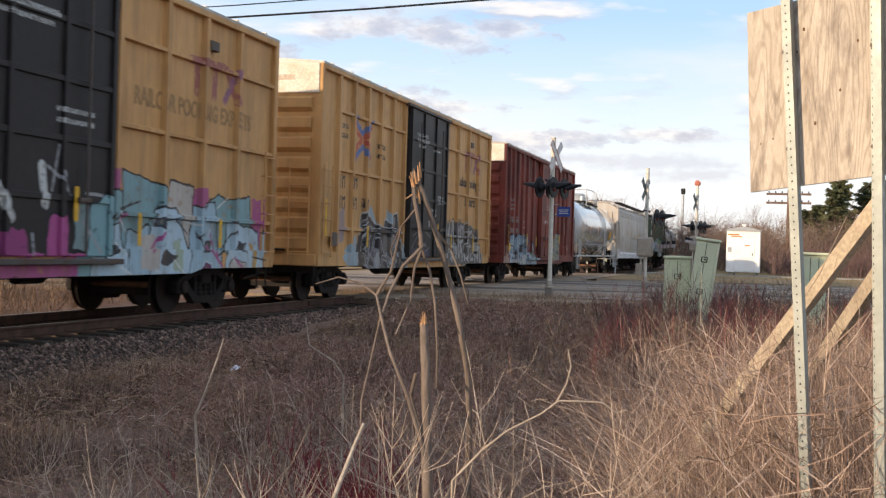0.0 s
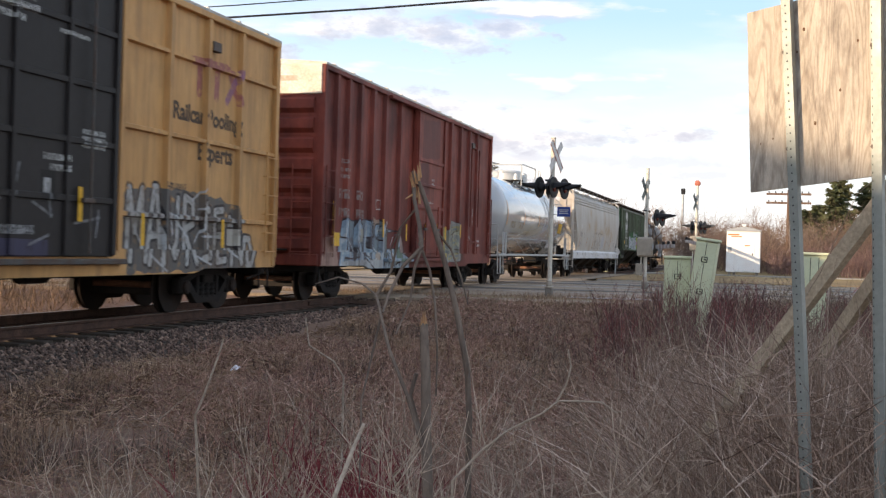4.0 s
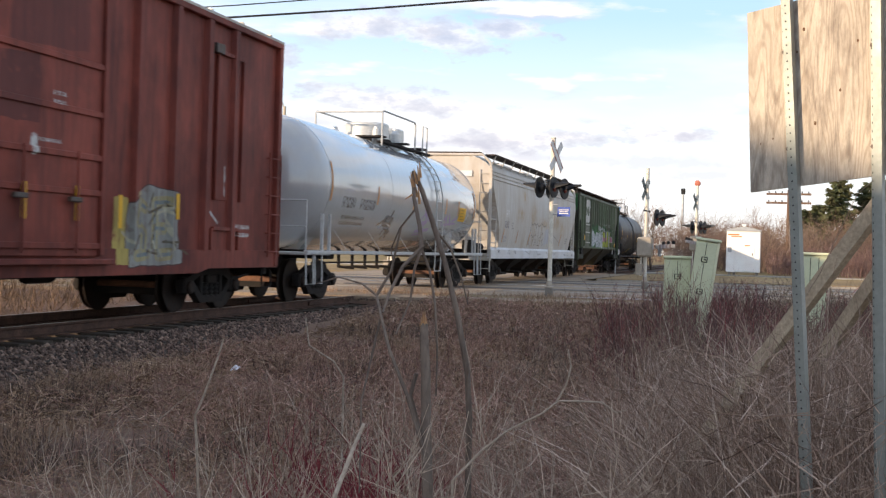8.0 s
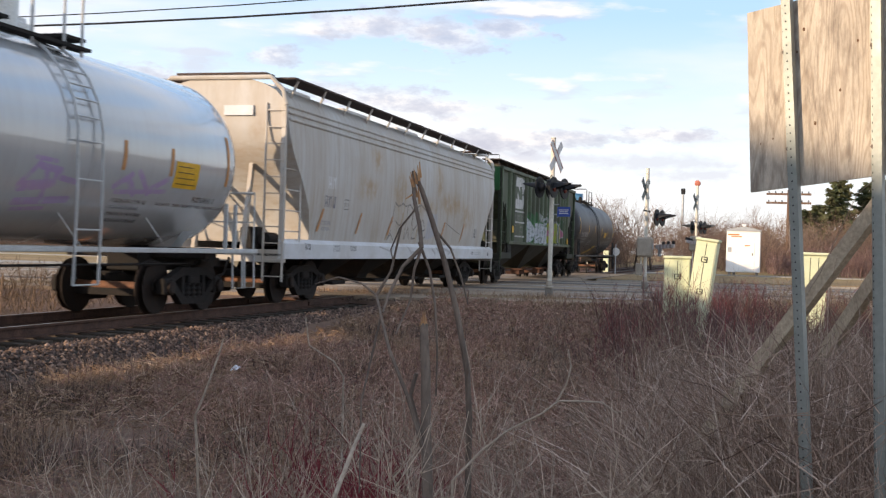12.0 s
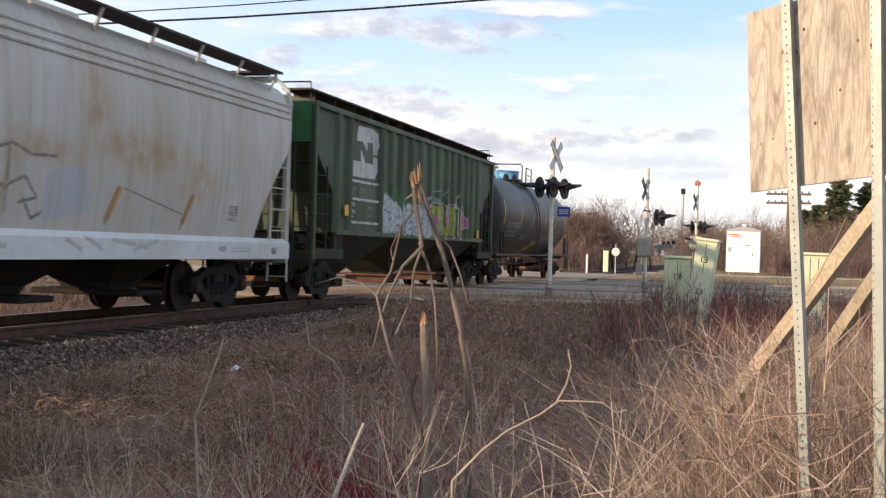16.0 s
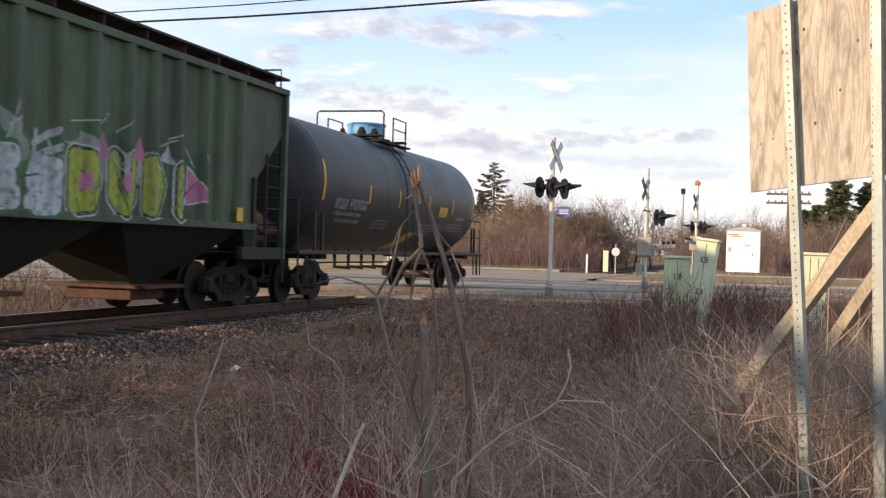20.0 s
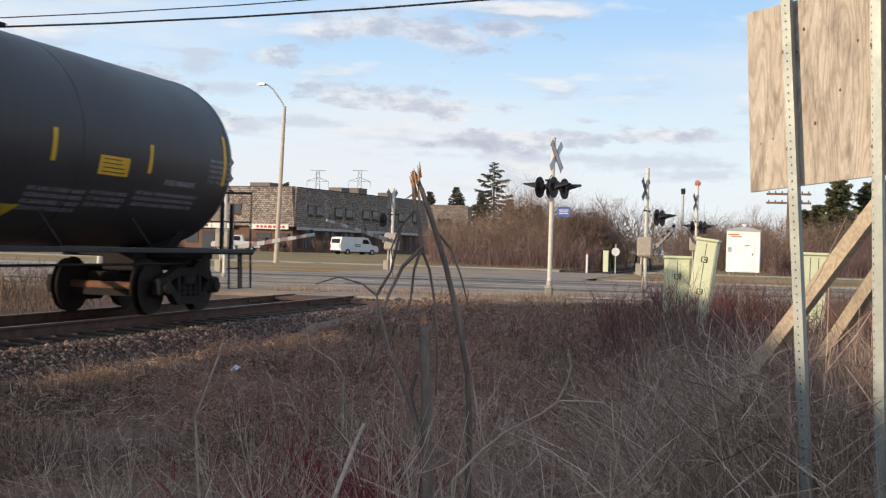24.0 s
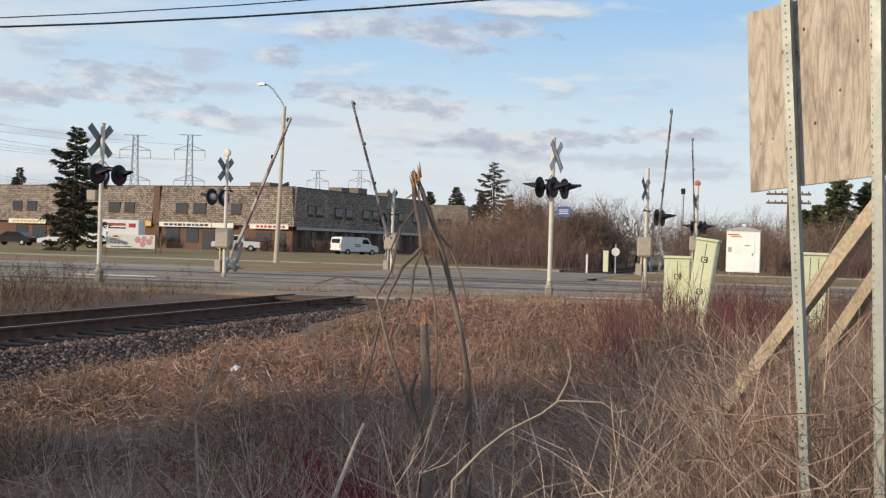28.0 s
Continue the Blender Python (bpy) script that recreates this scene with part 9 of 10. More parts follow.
def cabinet(x, y, w, z0, z1, at_rot, label, doors=1):
    th = thing("signal_cabinet", label, "cabinet", Matrix.Translation((x, y, z0)) @ pose(0, 0, 0, *at_rot), "signal cabinets")
    h = z1 - z0
    part("body", B(-w / 2, w / 2, -0.2, 0.2, 0, h - 0.05, 0.01), m_cabinet, th)
    part("lid", B(-w / 2 - 0.02, w / 2 + 0.02, -0.24, 0.22, h - 0.05, h, 0.012), m_cabinet, th)
    for i in range(doors):
        a, b = -w / 2 + 0.02 + i * (w - 0.03) / doors, -w / 2 + 0.01 + (i + 1) * (w - 0.03) / doors
        d = part("door", B(a, b, -0.212, -0.2, 0.05, h - 0.09, 0.006), m_cabinet, th)
        if doors > 2:
            for k in range(14):
                part("louvre", B(a + 0.02, b - 0.02, -0.218, -0.212, h * 0.40 + k * 0.05, h * 0.40 + k * 0.05 + 0.014), m_cabinet, d)
        if i:
            # Black strip puts the door gap's shade into colour.
            part("seam", B(a - 0.016, a + 0.002, -0.2035, -0.2, 0.05, h - 0.09), m_black, th, "black strip for the shaded gap between the doors")
    if doors == 2:
        for z in ((0.76,) if at_rot[1] < 1 else (0.80, 0.50)):
            lt = part("latch", Mesh().box(-0.055, 0.055, -0.226, -0.206, h * z - 0.05, h * z + 0.05, 0.006), m_black, th, "dark framed latch")
            part("latch_plate", Mesh().box(-0.038, 0.038, -0.232, -0.226, h * z - 0.036, h * z + 0.036, 0.003), m_cabinet, lt)
            part("latch_handle", Mesh().box(-0.008, 0.030, -0.240, -0.232, h * z - 0.012, h * z + 0.018, 0.003), m_steelbar, lt)
    part("plinth", B(-w / 2 + 0.02, w / 2 - 0.02, -0.18, 0.18, -0.4, 0.0), m_found, th)


cabinet(9.25, 21.4, 0.46, -0.30, 1.26, (0, 0.0, 6), "pale green steel signal cabinet among red twigs", 2)
cabinet(9.60, 20.9, 0.37, -0.30, 1.60, (0, 7.0, -4), "leaning pale green steel signal cabinet", 2)
cabinet(11.60, 21.0, 0.44, -0.30, 1.39, (0, 0.5, 4), "pale green louvred cabinet behind the board", 3)

hut = thing("equipment_hut", "white equipment hut with orange label on short legs", "hut", pose(9.37, 80.6, 0, 0, 0, -1))
part("body", B(-1.1, 1.1, -0.9, 0.9, 0.26, 3.05, 0.02), m_hut, hut)
part("roof", Mesh().prism(1, [(-1.2, 3.05), (1.2, 3.05), (1.15, 3.12), (0.1, 3.34), (-0.1, 3.34), (-1.15, 3.12)], -1.0, 1.0), m_alu, hut)
part("roof_vent", Mesh().lathe(2, [(3.3, 0.08), (3.42, 0.08), (3.44, 0.14), (3.52, 0.10)], 12), m_hut, hut)
dr = part("door", B(-0.55, 0.75, -0.93, -0.9, 0.32, 2.75, 0.01), m_hut, hut)
part("handle", B(0.58, 0.64, -0.97, -0.93, 1.4, 1.55), m_steelbar, dr)
for x0, x1, z0, z1 in ((-1.0, -0.25, 2.74, 2.84), (-0.8, -0.1, 2.62, 2.70), (0.1, 0.45, 2.02, 2.10)):
    part("label_bar", B(x0, x1, -0.938, -0.93, z0, z1), m_orange_tape, hut, "orange label bar")
part("notice", B(-1.0, -0.75, -0.912, -0.902, 1.6, 1.95), m_alu, hut)
for x in (-0.9, -0.6, 0.9):
    for y in (-0.7, 0.7):
        part("leg", B(x - 0.06, x + 0.06, y - 0.06, y + 0.06, -0.2, 0.26), m_found, hut)

# ---------------------------------------------------------------- poles, lamp, wires
m_poleconc = material("tan lamp post", (0.45, 0.38, 0.29), 0.7, tint=(0.34, 0.28, 0.21), var=0.4, scale=3)
m_polewood = material("brown utility pole", (0.16, 0.10, 0.07), 0.9, var=0.6, scale=3, stretch=(3, 3, 0.3))
m_wire = material("black cable", (0.02, 0.02, 0.022), 0.6, var=0.2)
lamp = thing("street_lamp", "tall tan street lamp with curved arm", "street lamp", pose(-20.07, 69.22, 0.05))
part("pole", T([(0, 0, -0.2), (0.14, 0.04, 5), (0.27, 0.08, 10.2)], [0.17, 0.13, 0.10], 14), m_poleconc, lamp, smooth=True)
part("arm", T([(0.27, 0.08, 10.1), (0.05, 0.0, 10.55), (-0.5, -0.15, 11.3), (-0.8, -0.22, 11.55), (-1.0, -0.28, 11.62)], 0.05, 8), m_alu, lamp, smooth=True)
part("luminaire", Mesh().prism(1, [(-1.55, 11.60), (-1.45, 11.55), (-1.0, 11.56), (-0.95, 11.66), (-1.2, 11.74), (-1.5, 11.68)], -0.45, -0.12), m_alu, lamp)
for i, (x, y, top, armz, w) in enumerate(((12.45, 94.0, 6.6, (6.25, 5.55), 1.7), (2.33, 122.3, 7.7, (), 0))):
    up = thing("utility_pole", "brown wooden utility pole with crossarms" if armz else "slim far pole with a floodlight", "utility pole", pose(x, y, 0.1))
    part("pole", T([(0, 0, -0.2), (0, 0, top)], [0.16, 0.11], 10), m_polewood if armz else m_alu, up, smooth=True)
    for z in armz:
        part("crossarm", B(-w, w, -0.08, 0.08, z - 0.08, z + 0.08, 0.01), m_polewood, up)
        for k in (-1.5, -1.0, -0.5, 0.5, 1.0, 1.5):
            part("insulator", Mesh().lathe(2, [(z + 0.08, 0.04), (z + 0.2, 0.05), (z + 0.24, 0.02)], 8, (k, 0, 0)), m_black, up)
    if not armz:
        part("floodlight", B(-0.22, 0.22, -0.15, 0.15, top - 0.1, top + 0.5, 0.05), m_black, up)
for z0, z1, x1, r, lb in ((6.72, 7.84, 3.7, 0.028, "thick black overhead cable"), (6.96, 7.95, 1.4, 0.016, "thin black overhead cable")):
    pts = []
    for i in range(25):
        f = -2.5 + 6.5 * i / 24
        x, y = -8.69 + (3.7 + 8.69) * f, 25.68 + 3.5 * f
        sag = {0.028: 1.12, 0.016: 1.27}[r]
        pts.append((x, y, z0 + sag * f - 0.35 * f * (1 - f)))
    tagged(part("overhead_cable", T(pts, r, 6, False), m_wire), lb + " over the track", "cable")
for f in (-2.5, 4.0):
    x, y = -8.69 + 12.39 * f, 25.68 + 3.5 * f
    zt = 6.72 + 1.12 * f - 0.35 * f * (1 - f)
    cp = thing("utility_pole", "wooden pole carrying the overhead cables", "utility pole", pose(x, y, 0))
    part("pole", T([(0, 0, -1.0), (0, 0, zt + 1.4)], [0.18, 0.13], 10), m_polewood, cp, smooth=True)
    part("crossarm", B(-0.08, 0.08, -0.7, 0.7, zt + 0.9, zt + 1.05, 0.01), m_polewood, cp)
for x, y, z0, z1, m, lb in ((0.01, 71.8, -0.05, 1.15, m_buck, "white marker post with red top"), (0.37, 78.0, 0.0, 1.30, m_cabinet, "pale green trackside cabinet post")):
    po = thing("marker_post", lb, "post", pose(x, y, 0))
    w = 0.06 if "marker" in lb else 0.17
    part("post", B(-w, w, -w, w, z0, z1, 0.01), m, po)
    part("cap", B(-w - 0.01, w + 0.01, -w - 0.01, w + 0.01, z1, z1 + 0.15, 0.01), m_buck_red if w < 0.1 else m_cabinet, po)
sg = thing("round_sign", "white round railway sign on a thin post", "sign", pose(1.37, 75.2, 0))
part("post", T([(0, 0, -0.1), (0, 0, 1.9)], 0.035, 8), m_alu, sg)
part("panel", disc((0, -0.05, 1.38), (0.2, -1, 0), [(-0.01, 0.27), (0.01, 0.27)], 24), m_buck, sg, "white round panel")

# ---------------------------------------------------------------- building
m_shingle = material("weathered cedar shingle", (0.285, 0.240, 0.205), 0.9, tint=(0.18, 0.150, 0.130), var=0.8, scale=0.5, fine=5, bump=0.3, objrand=0.06)
_t = m_shingle.node_tree
_b = _t.nodes["Principled BSDF"]
_c = _t.nodes.new("ShaderNodeTexCoord")
_s = _t.nodes.new("ShaderNodeSeparateXYZ")
_k = _t.nodes.new("ShaderNodeCombineXYZ")
_ad = _t.nodes.new("ShaderNodeMath")
_ad.operation = "ADD"
_t.links.new(_c.outputs["Object"], _s.inputs[0])
_t.links.new(_s.outputs["X"], _ad.inputs[0])
_t.links.new(_s.outputs["Y"], _ad.inputs[1])
_t.links.new(_ad.outputs[0], _k.inputs["X"])
_t.links.new(_s.outputs["Z"], _k.inputs["Y"])
_br = _t.nodes.new("ShaderNodeTexBrick")
_br.inputs["Color1"].default_value, _br.inputs["Color2"].default_value, _br.inputs["Mortar"].default_value = (1.42, 1.37, 1.30, 1), (0.52, 0.52, 0.52, 1), (0.24, 0.24, 0.24, 1)
for _n, _v in (("Scale", 1.0), ("Mortar Size", 0.028), ("Brick Width", 0.36), ("Row Height", 0.245), ("Bias", -0.15)):
    _br.inputs[_n].default_value = _v
_wn = _t.nodes.new("ShaderNodeTexNoise")
_wn.inputs["Scale"].default_value, _wn.inputs["Detail"].default_value = 1.9, 3
_t.links.new(_k.outputs[0], _wn.inputs["Vector"])
_ws, _wa = _t.nodes.new("ShaderNodeVectorMath"), _t.nodes.new("ShaderNodeVectorMath")
_ws.operation, _wa.operation = "SCALE", "ADD"
_ws.inputs["Scale"].default_value = 0.22
_t.links.new(_wn.outputs["Color"], _ws.inputs[0])
_t.links.new(_ws.outputs[0], _wa.inputs[0])
_t.links.new(_k.outputs[0], _wa.inputs[1])
_t.links.new(_wa.outputs[0], _br.inputs["Vector"])
_mm = _t.nodes.new("ShaderNodeMix")
_mm.data_type, _mm.blend_type = "RGBA", "MULTIPLY"
_mm.inputs[0].default_value = 1.0
_t.links.new(_b.inputs["Base Color"].links[0].from_socket, _mm.inputs[6])
_t.links.new(_br.outputs["Color"], _mm.inputs[7])
_t.links.new(_mm.outputs[2], _b.inputs["Base Color"])
m_brick = material("brown brick", (0.15, 0.088, 0.066), 0.9, tint=(0.10, 0.063, 0.05), var=0.6, scale=1.2, fine=6, bump=0.3)
m_glass = material("dark window glass", (0.03, 0.035, 0.045), 0.12, var=0.3, scale=2, bump=0, spec=0.6)
m_unit = material("brown-grey rooftop unit", (0.17, 0.145, 0.12), 0.7, var=0.4)
m_trim = material("dark brown trim", (0.07, 0.045, 0.035), 0.7, var=0.4)
m_signw = material("white sign band", (0.66, 0.64, 0.58), 0.6, var=0.3, scale=2)
m_signo = material("orange-yellow sign band", (0.60, 0.38, 0.10), 0.6, var=0.3, scale=2)
m_inkbar = material("dark sign lettering", (0.04, 0.05, 0.06), 0.6, var=0.2)
m_redbar = material("red sign lettering", (0.4, 0.06, 0.05), 0.6, var=0.2)
m_bluedoor = material("blue door paint", (0.12, 0.25, 0.42), 0.5, var=0.3)
COR = Vector((-44.97, 129.74, 0.25))
LA = Vector((-53.45, 7.79, 0)).normalized()
LB = Vector((6.29, 35.02, 0)).normalized()
OUT_L, OUT_R = Vector((LA.y, -LA.x, 0)) * -1, Vector((LB.y, -LB.x, 0))
if OUT_L.y > 0:
    OUT_L = -OUT_L
bld = thing("commercial_building", "two-storey commercial building with brown shingled mansard and brick base", "building", Matrix.Translation(COR))


def wall_box(org, along, out, a0, a1, d0, d1, z0, z1):
    """A box on a facade: a along it, d outwards."""
    vs = [along * a + out * d + UP * z for a in (a0, a1) for d in (d0, d1) for z in (z0, z1)]
    return Mesh().add(vs, [(0, 1, 3, 2), (4, 6, 7, 5), (0, 4, 5, 1), (2, 3, 7, 6), (0, 2, 6, 4), (1, 5, 7, 3)])


def mansard(along, out, a0, a1, o0=0.0):
    vs = [along * a + out * d + UP * z for a in (a0, a1) for d, z in ((0.55, 3.15), (0.05, 7.95), (-0.6, 7.95), (-0.6, 3.15))]
    return Mesh().add(vs, [(0, 1, 2, 3), (7, 6, 5, 4)] + [(i, (i + 1) % 4, 4 + (i + 1) % 4, 4 + i) for i in range(4)])


def facade(along, out, length, piers, wins, tag):
    part("wall", wall_box(None, along, out, 0, length, -0.4, 0.0, -0.6, 3.2), m_brick, bld, "brown brick ground floor")
    edges = [0.0] + [q for p in piers for q in (p - 0.55, p + 0.55)] + [length]
    for a, b in zip(edges[::2], edges[1::2]):
        part("mansard", mansard(along, out, a - (0.5 if a == 0 else 0), b), m_shingle, bld, "weathered shingle mansard")
    for p in piers:
        part("pier", wall_box(None, along, out, p - 0.5, p + 0.5, -0.3, 0.35, -0.4, 7.95), m_brick, bld)
    part("coping", wall_box(None, along, out, -0.1, length, -0.62, 0.12, 7.95, 8.05), m_trim, bld)
    part("eave", wall_box(None, along, out, -0.5, length, 0.0, 0.6, 3.05, 3.15), m_trim, bld)
    for a, b in wins:
        a, b = min(a, b), max(a, b)
        w = part("window", wall_box(None, along, out, a, b, 0.0, 0.42, 4.45, 5.85), m_trim, bld)
        part("pane", wall_box(None, along, out, a + 0.08, b - 0.08, 0.42, 0.435, 4.75, 5.75), m_glass, w)
        part("sill", wall_box(None, along, out, a - 0.05, b + 0.05, 0.3, 0.55, 4.45, 4.55), m_trim, w)


facade(LA, OUT_L, 60.0, [20.4], [(44.8, 43.1), (42.2, 40.5), (28.1, 26.2), (25.5, 23.9), (17.3, 15.4), (14.6, 12.6), (8.8, 7.3), (52.5, 50.8), (55.5, 53.8)], "l")
facade(LB, OUT_R, 36.0, [], [(2.7, 3.9), (4.6, 6.2), (9.2, 11.0), (11.9, 13.6), (16.4, 18.2), (19.0, 20.7), (24.0, 25.6), (26.6, 28.2), (31.0, 33.2)], "r")
part("flat_roof", Mesh().add([LA * a + LB * b + UP * z for z in (7.5, 7.7) for a, b in ((0.3, 0.3), (60, 0.3), (60, 36), (0.3, 36))], [(3, 2, 1, 0), (4, 5, 6, 7), (0, 1, 5, 4), (1, 2, 6, 5), (2, 3, 7, 6), (3, 0, 4, 7)]), m_trim, bld)
part("core", Mesh().add([LA * a + LB * b + UP * z for z in (-0.4, 7.5) for a, b in ((0.5, 0.5), (60, 0.5), (60, 36), (0.5, 36))], [(3, 2, 1, 0), (4, 5, 6, 7), (0, 1, 5, 4), (1, 2, 6, 5), (2, 3, 7, 6), (3, 0, 4, 7)]), m_brick, bld)
for a0, a1, m_, bars in ((45.2, 38.6, m_signw, m_signo), (19.6, 11.5, m_signw, m_inkbar), (5.8, 0.2, m_signw, m_redbar), (23.6, 20.9, m_signo, None), (31.5, 29.6, m_bluedoor, None), (11.4, 8.2, m_signw, None)):
    a0, a1 = min(a0, a1), max(a0, a1)
    sgn = part("sign_band", wall_box(None, LA, OUT_L, a0, a1, 0.6, 0.68, 2.75, 3.35), m_, bld)
    if bars:
        k = a0 + 0.5
        while k < a1 - 0.9:
            w = 0.35 + 0.3 * ((k * 7.3) % 1)
            part("lettering_bar", wall_box(None, LA, OUT_L, k, k + w, 0.68, 0.70, 2.90, 3.18), bars, sgn)
            k += w + 0.18
for a0, a1, z0, z1, m_ in ((27.8, 23.2, 0.9, 2.7, m_glass), (19.0, 16.8, 0.8, 2.6, m_glass), (15.8, 13.9, 0.8, 2.6, m_glass), (13.3, 11.4, -0.1, 2.4, m_glass), (44.5, 42.3, 0.6, 2.5, m_glass), (41.5, 39.0, 0.6, 2.5, m_glass), (35.5, 33.0, 0.6, 2.5, m_glass), (30.9, 30.0, -0.1, 2.4, m_bluedoor), (5.2, 3.0, 0.6, 2.3, m_glass), (2.4, 0.9, 0.6, 2.3, m_glass), (31.9, 31.0, -0.1, 2.5, m_trim), (29.2, 28.3, -0.1, 2.5, m_signo)):
    sf = part("shopfront", wall_box(None, LA, OUT_L, min(a0, a1), max(a0, a1), -0.02, 0.06, z0, z1), m_trim, bld)
    part("pane", wall_box(None, LA, OUT_L, min(a0, a1) + 0.08, max(a0, a1) - 0.08, 0.06, 0.075, z0 + 0.08, z1 - 0.08), m_, sf)
for i in range(22):
    part("shopfront", wall_box(None, LB, OUT_R, 1.2 + i * 1.55, 2.1 + i * 1.55, -0.02, 0.05, 0.5, 2.6), m_glass if i % 3 else m_trim, bld)
part("fascia", wall_box(None, LB, OUT_R, 0, 36, 0.6, 0.66, 2.75, 3.1), m_alu, bld)
for a, b, w, h in ((8.0, 6.0, 3.0, 0.7), (43.0, 8.0, 2.2, 0.9), (40.5, 9.0, 1.6, 0.8), (2.0, 14.0, 2.0, 0.6), (3.0, 20.0, 2.4, 0.9), (1.5, 26.0, 1.6, 0.6)):
    part("rooftop_unit", Mesh().add([LA * (a + p * w / 2) + LB * (b + q * w / 2) + UP * z for z in (7.7, 8.1 + h) for p, q in ((-1, -1), (1, -1), (1, 1), (-1, 1))], [(3, 2, 1, 0), (4, 5, 6, 7), (0, 1, 5, 4), (1, 2, 6, 5), (2, 3, 7, 6), (3, 0, 4, 7)]), m_unit, bld)
bl2 = thing("annex_building", "lower tan shingled block behind the shrubs", "building", pose(-45.0, 180.0, 0.3, 0, 0, 12))
part("wall", B(0, 8.6, 0, 14, -0.5, 7.4), m_brick, bl2)
part("mansard", Mesh().prism(0, [(-0.5, 3.2), (-0.1, 8.1), (14, 8.1), (14, 3.2)], -0.2, 8.8), m_shingle, bl2)
part("window", B(4.0, 6.2, -0.45, -0.25, 4.6, 5.8), m_glass, bl2)
bl3 = thing("far_building", "dark low building behind the trees", "building", pose(-24.5, 190.0, 0.3, 0, 0, 20))
part("wall", B(0, 9, 0, 12, -0.5, 6.4), m_trim, bl3)
for x in (1.0, 4.5):
    part("window", B(x, x + 1.4, -0.06, 0.02, 3.4, 5.0), m_glass, bl3)

# banner on the lawn
ban = thing("banner", "white furniture banner with pink pictures on wooden posts", "banner", pose(-40.8, 82.1, 0.18, 0, 0, 15.6) @ Matrix.Scale(0.93, 4))
part("sheet", B(0, 4.25, -0.02, 0.02, 0.35, 1.55, 0.005), m_signw, ban)
for x in (0.0, 4.3, 4.75):
    part("post", B(x - 0.06, x + 0.06, 0.03, 0.13, -0.3, 1.75), m_polewood, ban)
letters("PATIO", 0.30, 0.004, m_inkbar, ban, Matrix.Translation((0.35, -0.025, 0.98)) @ pose(0, 0, 0, 90), "lettering")
letters("FURNITURE", 0.30, 0.004, m_inkbar, ban, Matrix.Translation((0.35, -0.025, 0.70)) @ pose(0, 0, 0, 90), "lettering")
part("text_bar", B(0.4, 2.3, -0.03, -0.02, 0.45, 0.52), m_inkbar, ban)
part("peak_mark", Mesh().prism(1, [(0.4, 1.3), (0.8, 1.48), (1.2, 1.3)], -0.03, -0.02), m_redbar, ban)
for x, z, r in ((2.75, 1.1, 0.28), (3.3, 1.2, 0.25), (3.75, 0.95, 0.28), (3.2, 0.75, 0.26), (3.95, 1.3, 0.16)):
    part("picture", Mesh().lathe(1, [(-0.03, r), (-0.02, r * 0.6)], 12, (x, 0, z)), material("pink print", (0.55, 0.3, 0.28), 0.6, var=0.5, scale=6), ban)


# ---------------------------------------------------------------- vehicles
m_carglass = material("tinted car glass", (0.02, 0.022, 0.026), 0.1, var=0.2, bump=0)
m_tyre = material("black tyre", (0.02, 0.02, 0.02), 0.85, var=0.3)
m_light = material("pale lamp cover", (0.6, 0.58, 0.55), 0.2, var=0.2, bump=0)
m_taillight = material("red lamp cover", (0.3, 0.02, 0.02), 0.25, var=0.2, bump=0)


def vehicle(name, label, at, paint, prof, cabin, w, wheels, wr, hood_h):
    """prof: side outline (x, z) of the body; cabin: outline of the glass band."""
    th = thing(name, label, "vehicle", at)
    part("body", Mesh().prism(1, prof, -w / 2, w / 2), paint, th)
    part("side_glass", Mesh().prism(1, cabin, -w / 2 - 0.008, w / 2 + 0.008), m_carglass, th)
    for x in wheels:
        for s in (-1, 1):
            wh = part("wheel", Mesh().lathe(1, [(-0.1, wr), (0.1, wr), (0.1, wr * 0.6)], 18, (x, s * (w / 2 - 0.08), wr)), m_tyre, th)
            part("rim", Mesh().lathe(1, [(s * 0.0, wr * 0.58), (s * 0.115, wr * 0.55), (s * 0.12, 0.05)], 14, (x, s * (w / 2 - 0.08), wr)), m_alu, wh)
    x0, x1 = min(p[0] for p in prof), max(p[0] for p in prof)
    for s in (-1, 1):
        part("headlight", B(x1 - 0.06, x1 + 0.01, s * w * 0.38 - 0.12, s * w * 0.38 + 0.12, hood_h - 0.22, hood_h - 0.06), m_light, th)
        part("tail_light", B(x0 - 0.01, x0 + 0.05, s * w * 0.44 - 0.06, s * w * 0.44 + 0.06, hood_h - 0.2, hood_h + 0.25), m_taillight, th)
    part("bumper", B(x0 - 0.06, x0 + 0.02, -w * 0.46, w * 0.46, 0.38, 0.55, 0.02), m_tyre, th)
    return th


m_vanwhite = material("white van paint", (0.72, 0.72, 0.72), 0.4, var=0.25, scale=1)
m_carblack = material("black car paint", (0.02, 0.02, 0.025), 0.3, var=0.2, scale=1)
m_carsilver = material("silver white car paint", (0.6, 0.6, 0.6), 0.35, var=0.2, scale=1)
van = vehicle("cargo_van", "white cargo van parked by the building", pose(-35.4, 125.8, 0.15, 0, 0, 58), m_vanwhite,
              [(-2.75, 0.42), (-2.8, 1.2), (-2.6, 2.02), (-2.3, 2.10), (0.8, 2.10), (1.25, 1.95), (1.75, 1.25), (2.6, 1.08), (2.78, 0.85), (2.78, 0.42)],
              [(0.35, 1.35), (0.45, 1.85), (1.12, 1.85), (1.55, 1.35)], 2.0, (-1.75, 1.85), 0.36, 1.0)
part("rear_glass", B(-2.78, -2.66, -0.75, 0.75, 1.35, 1.85), m_carglass, van)
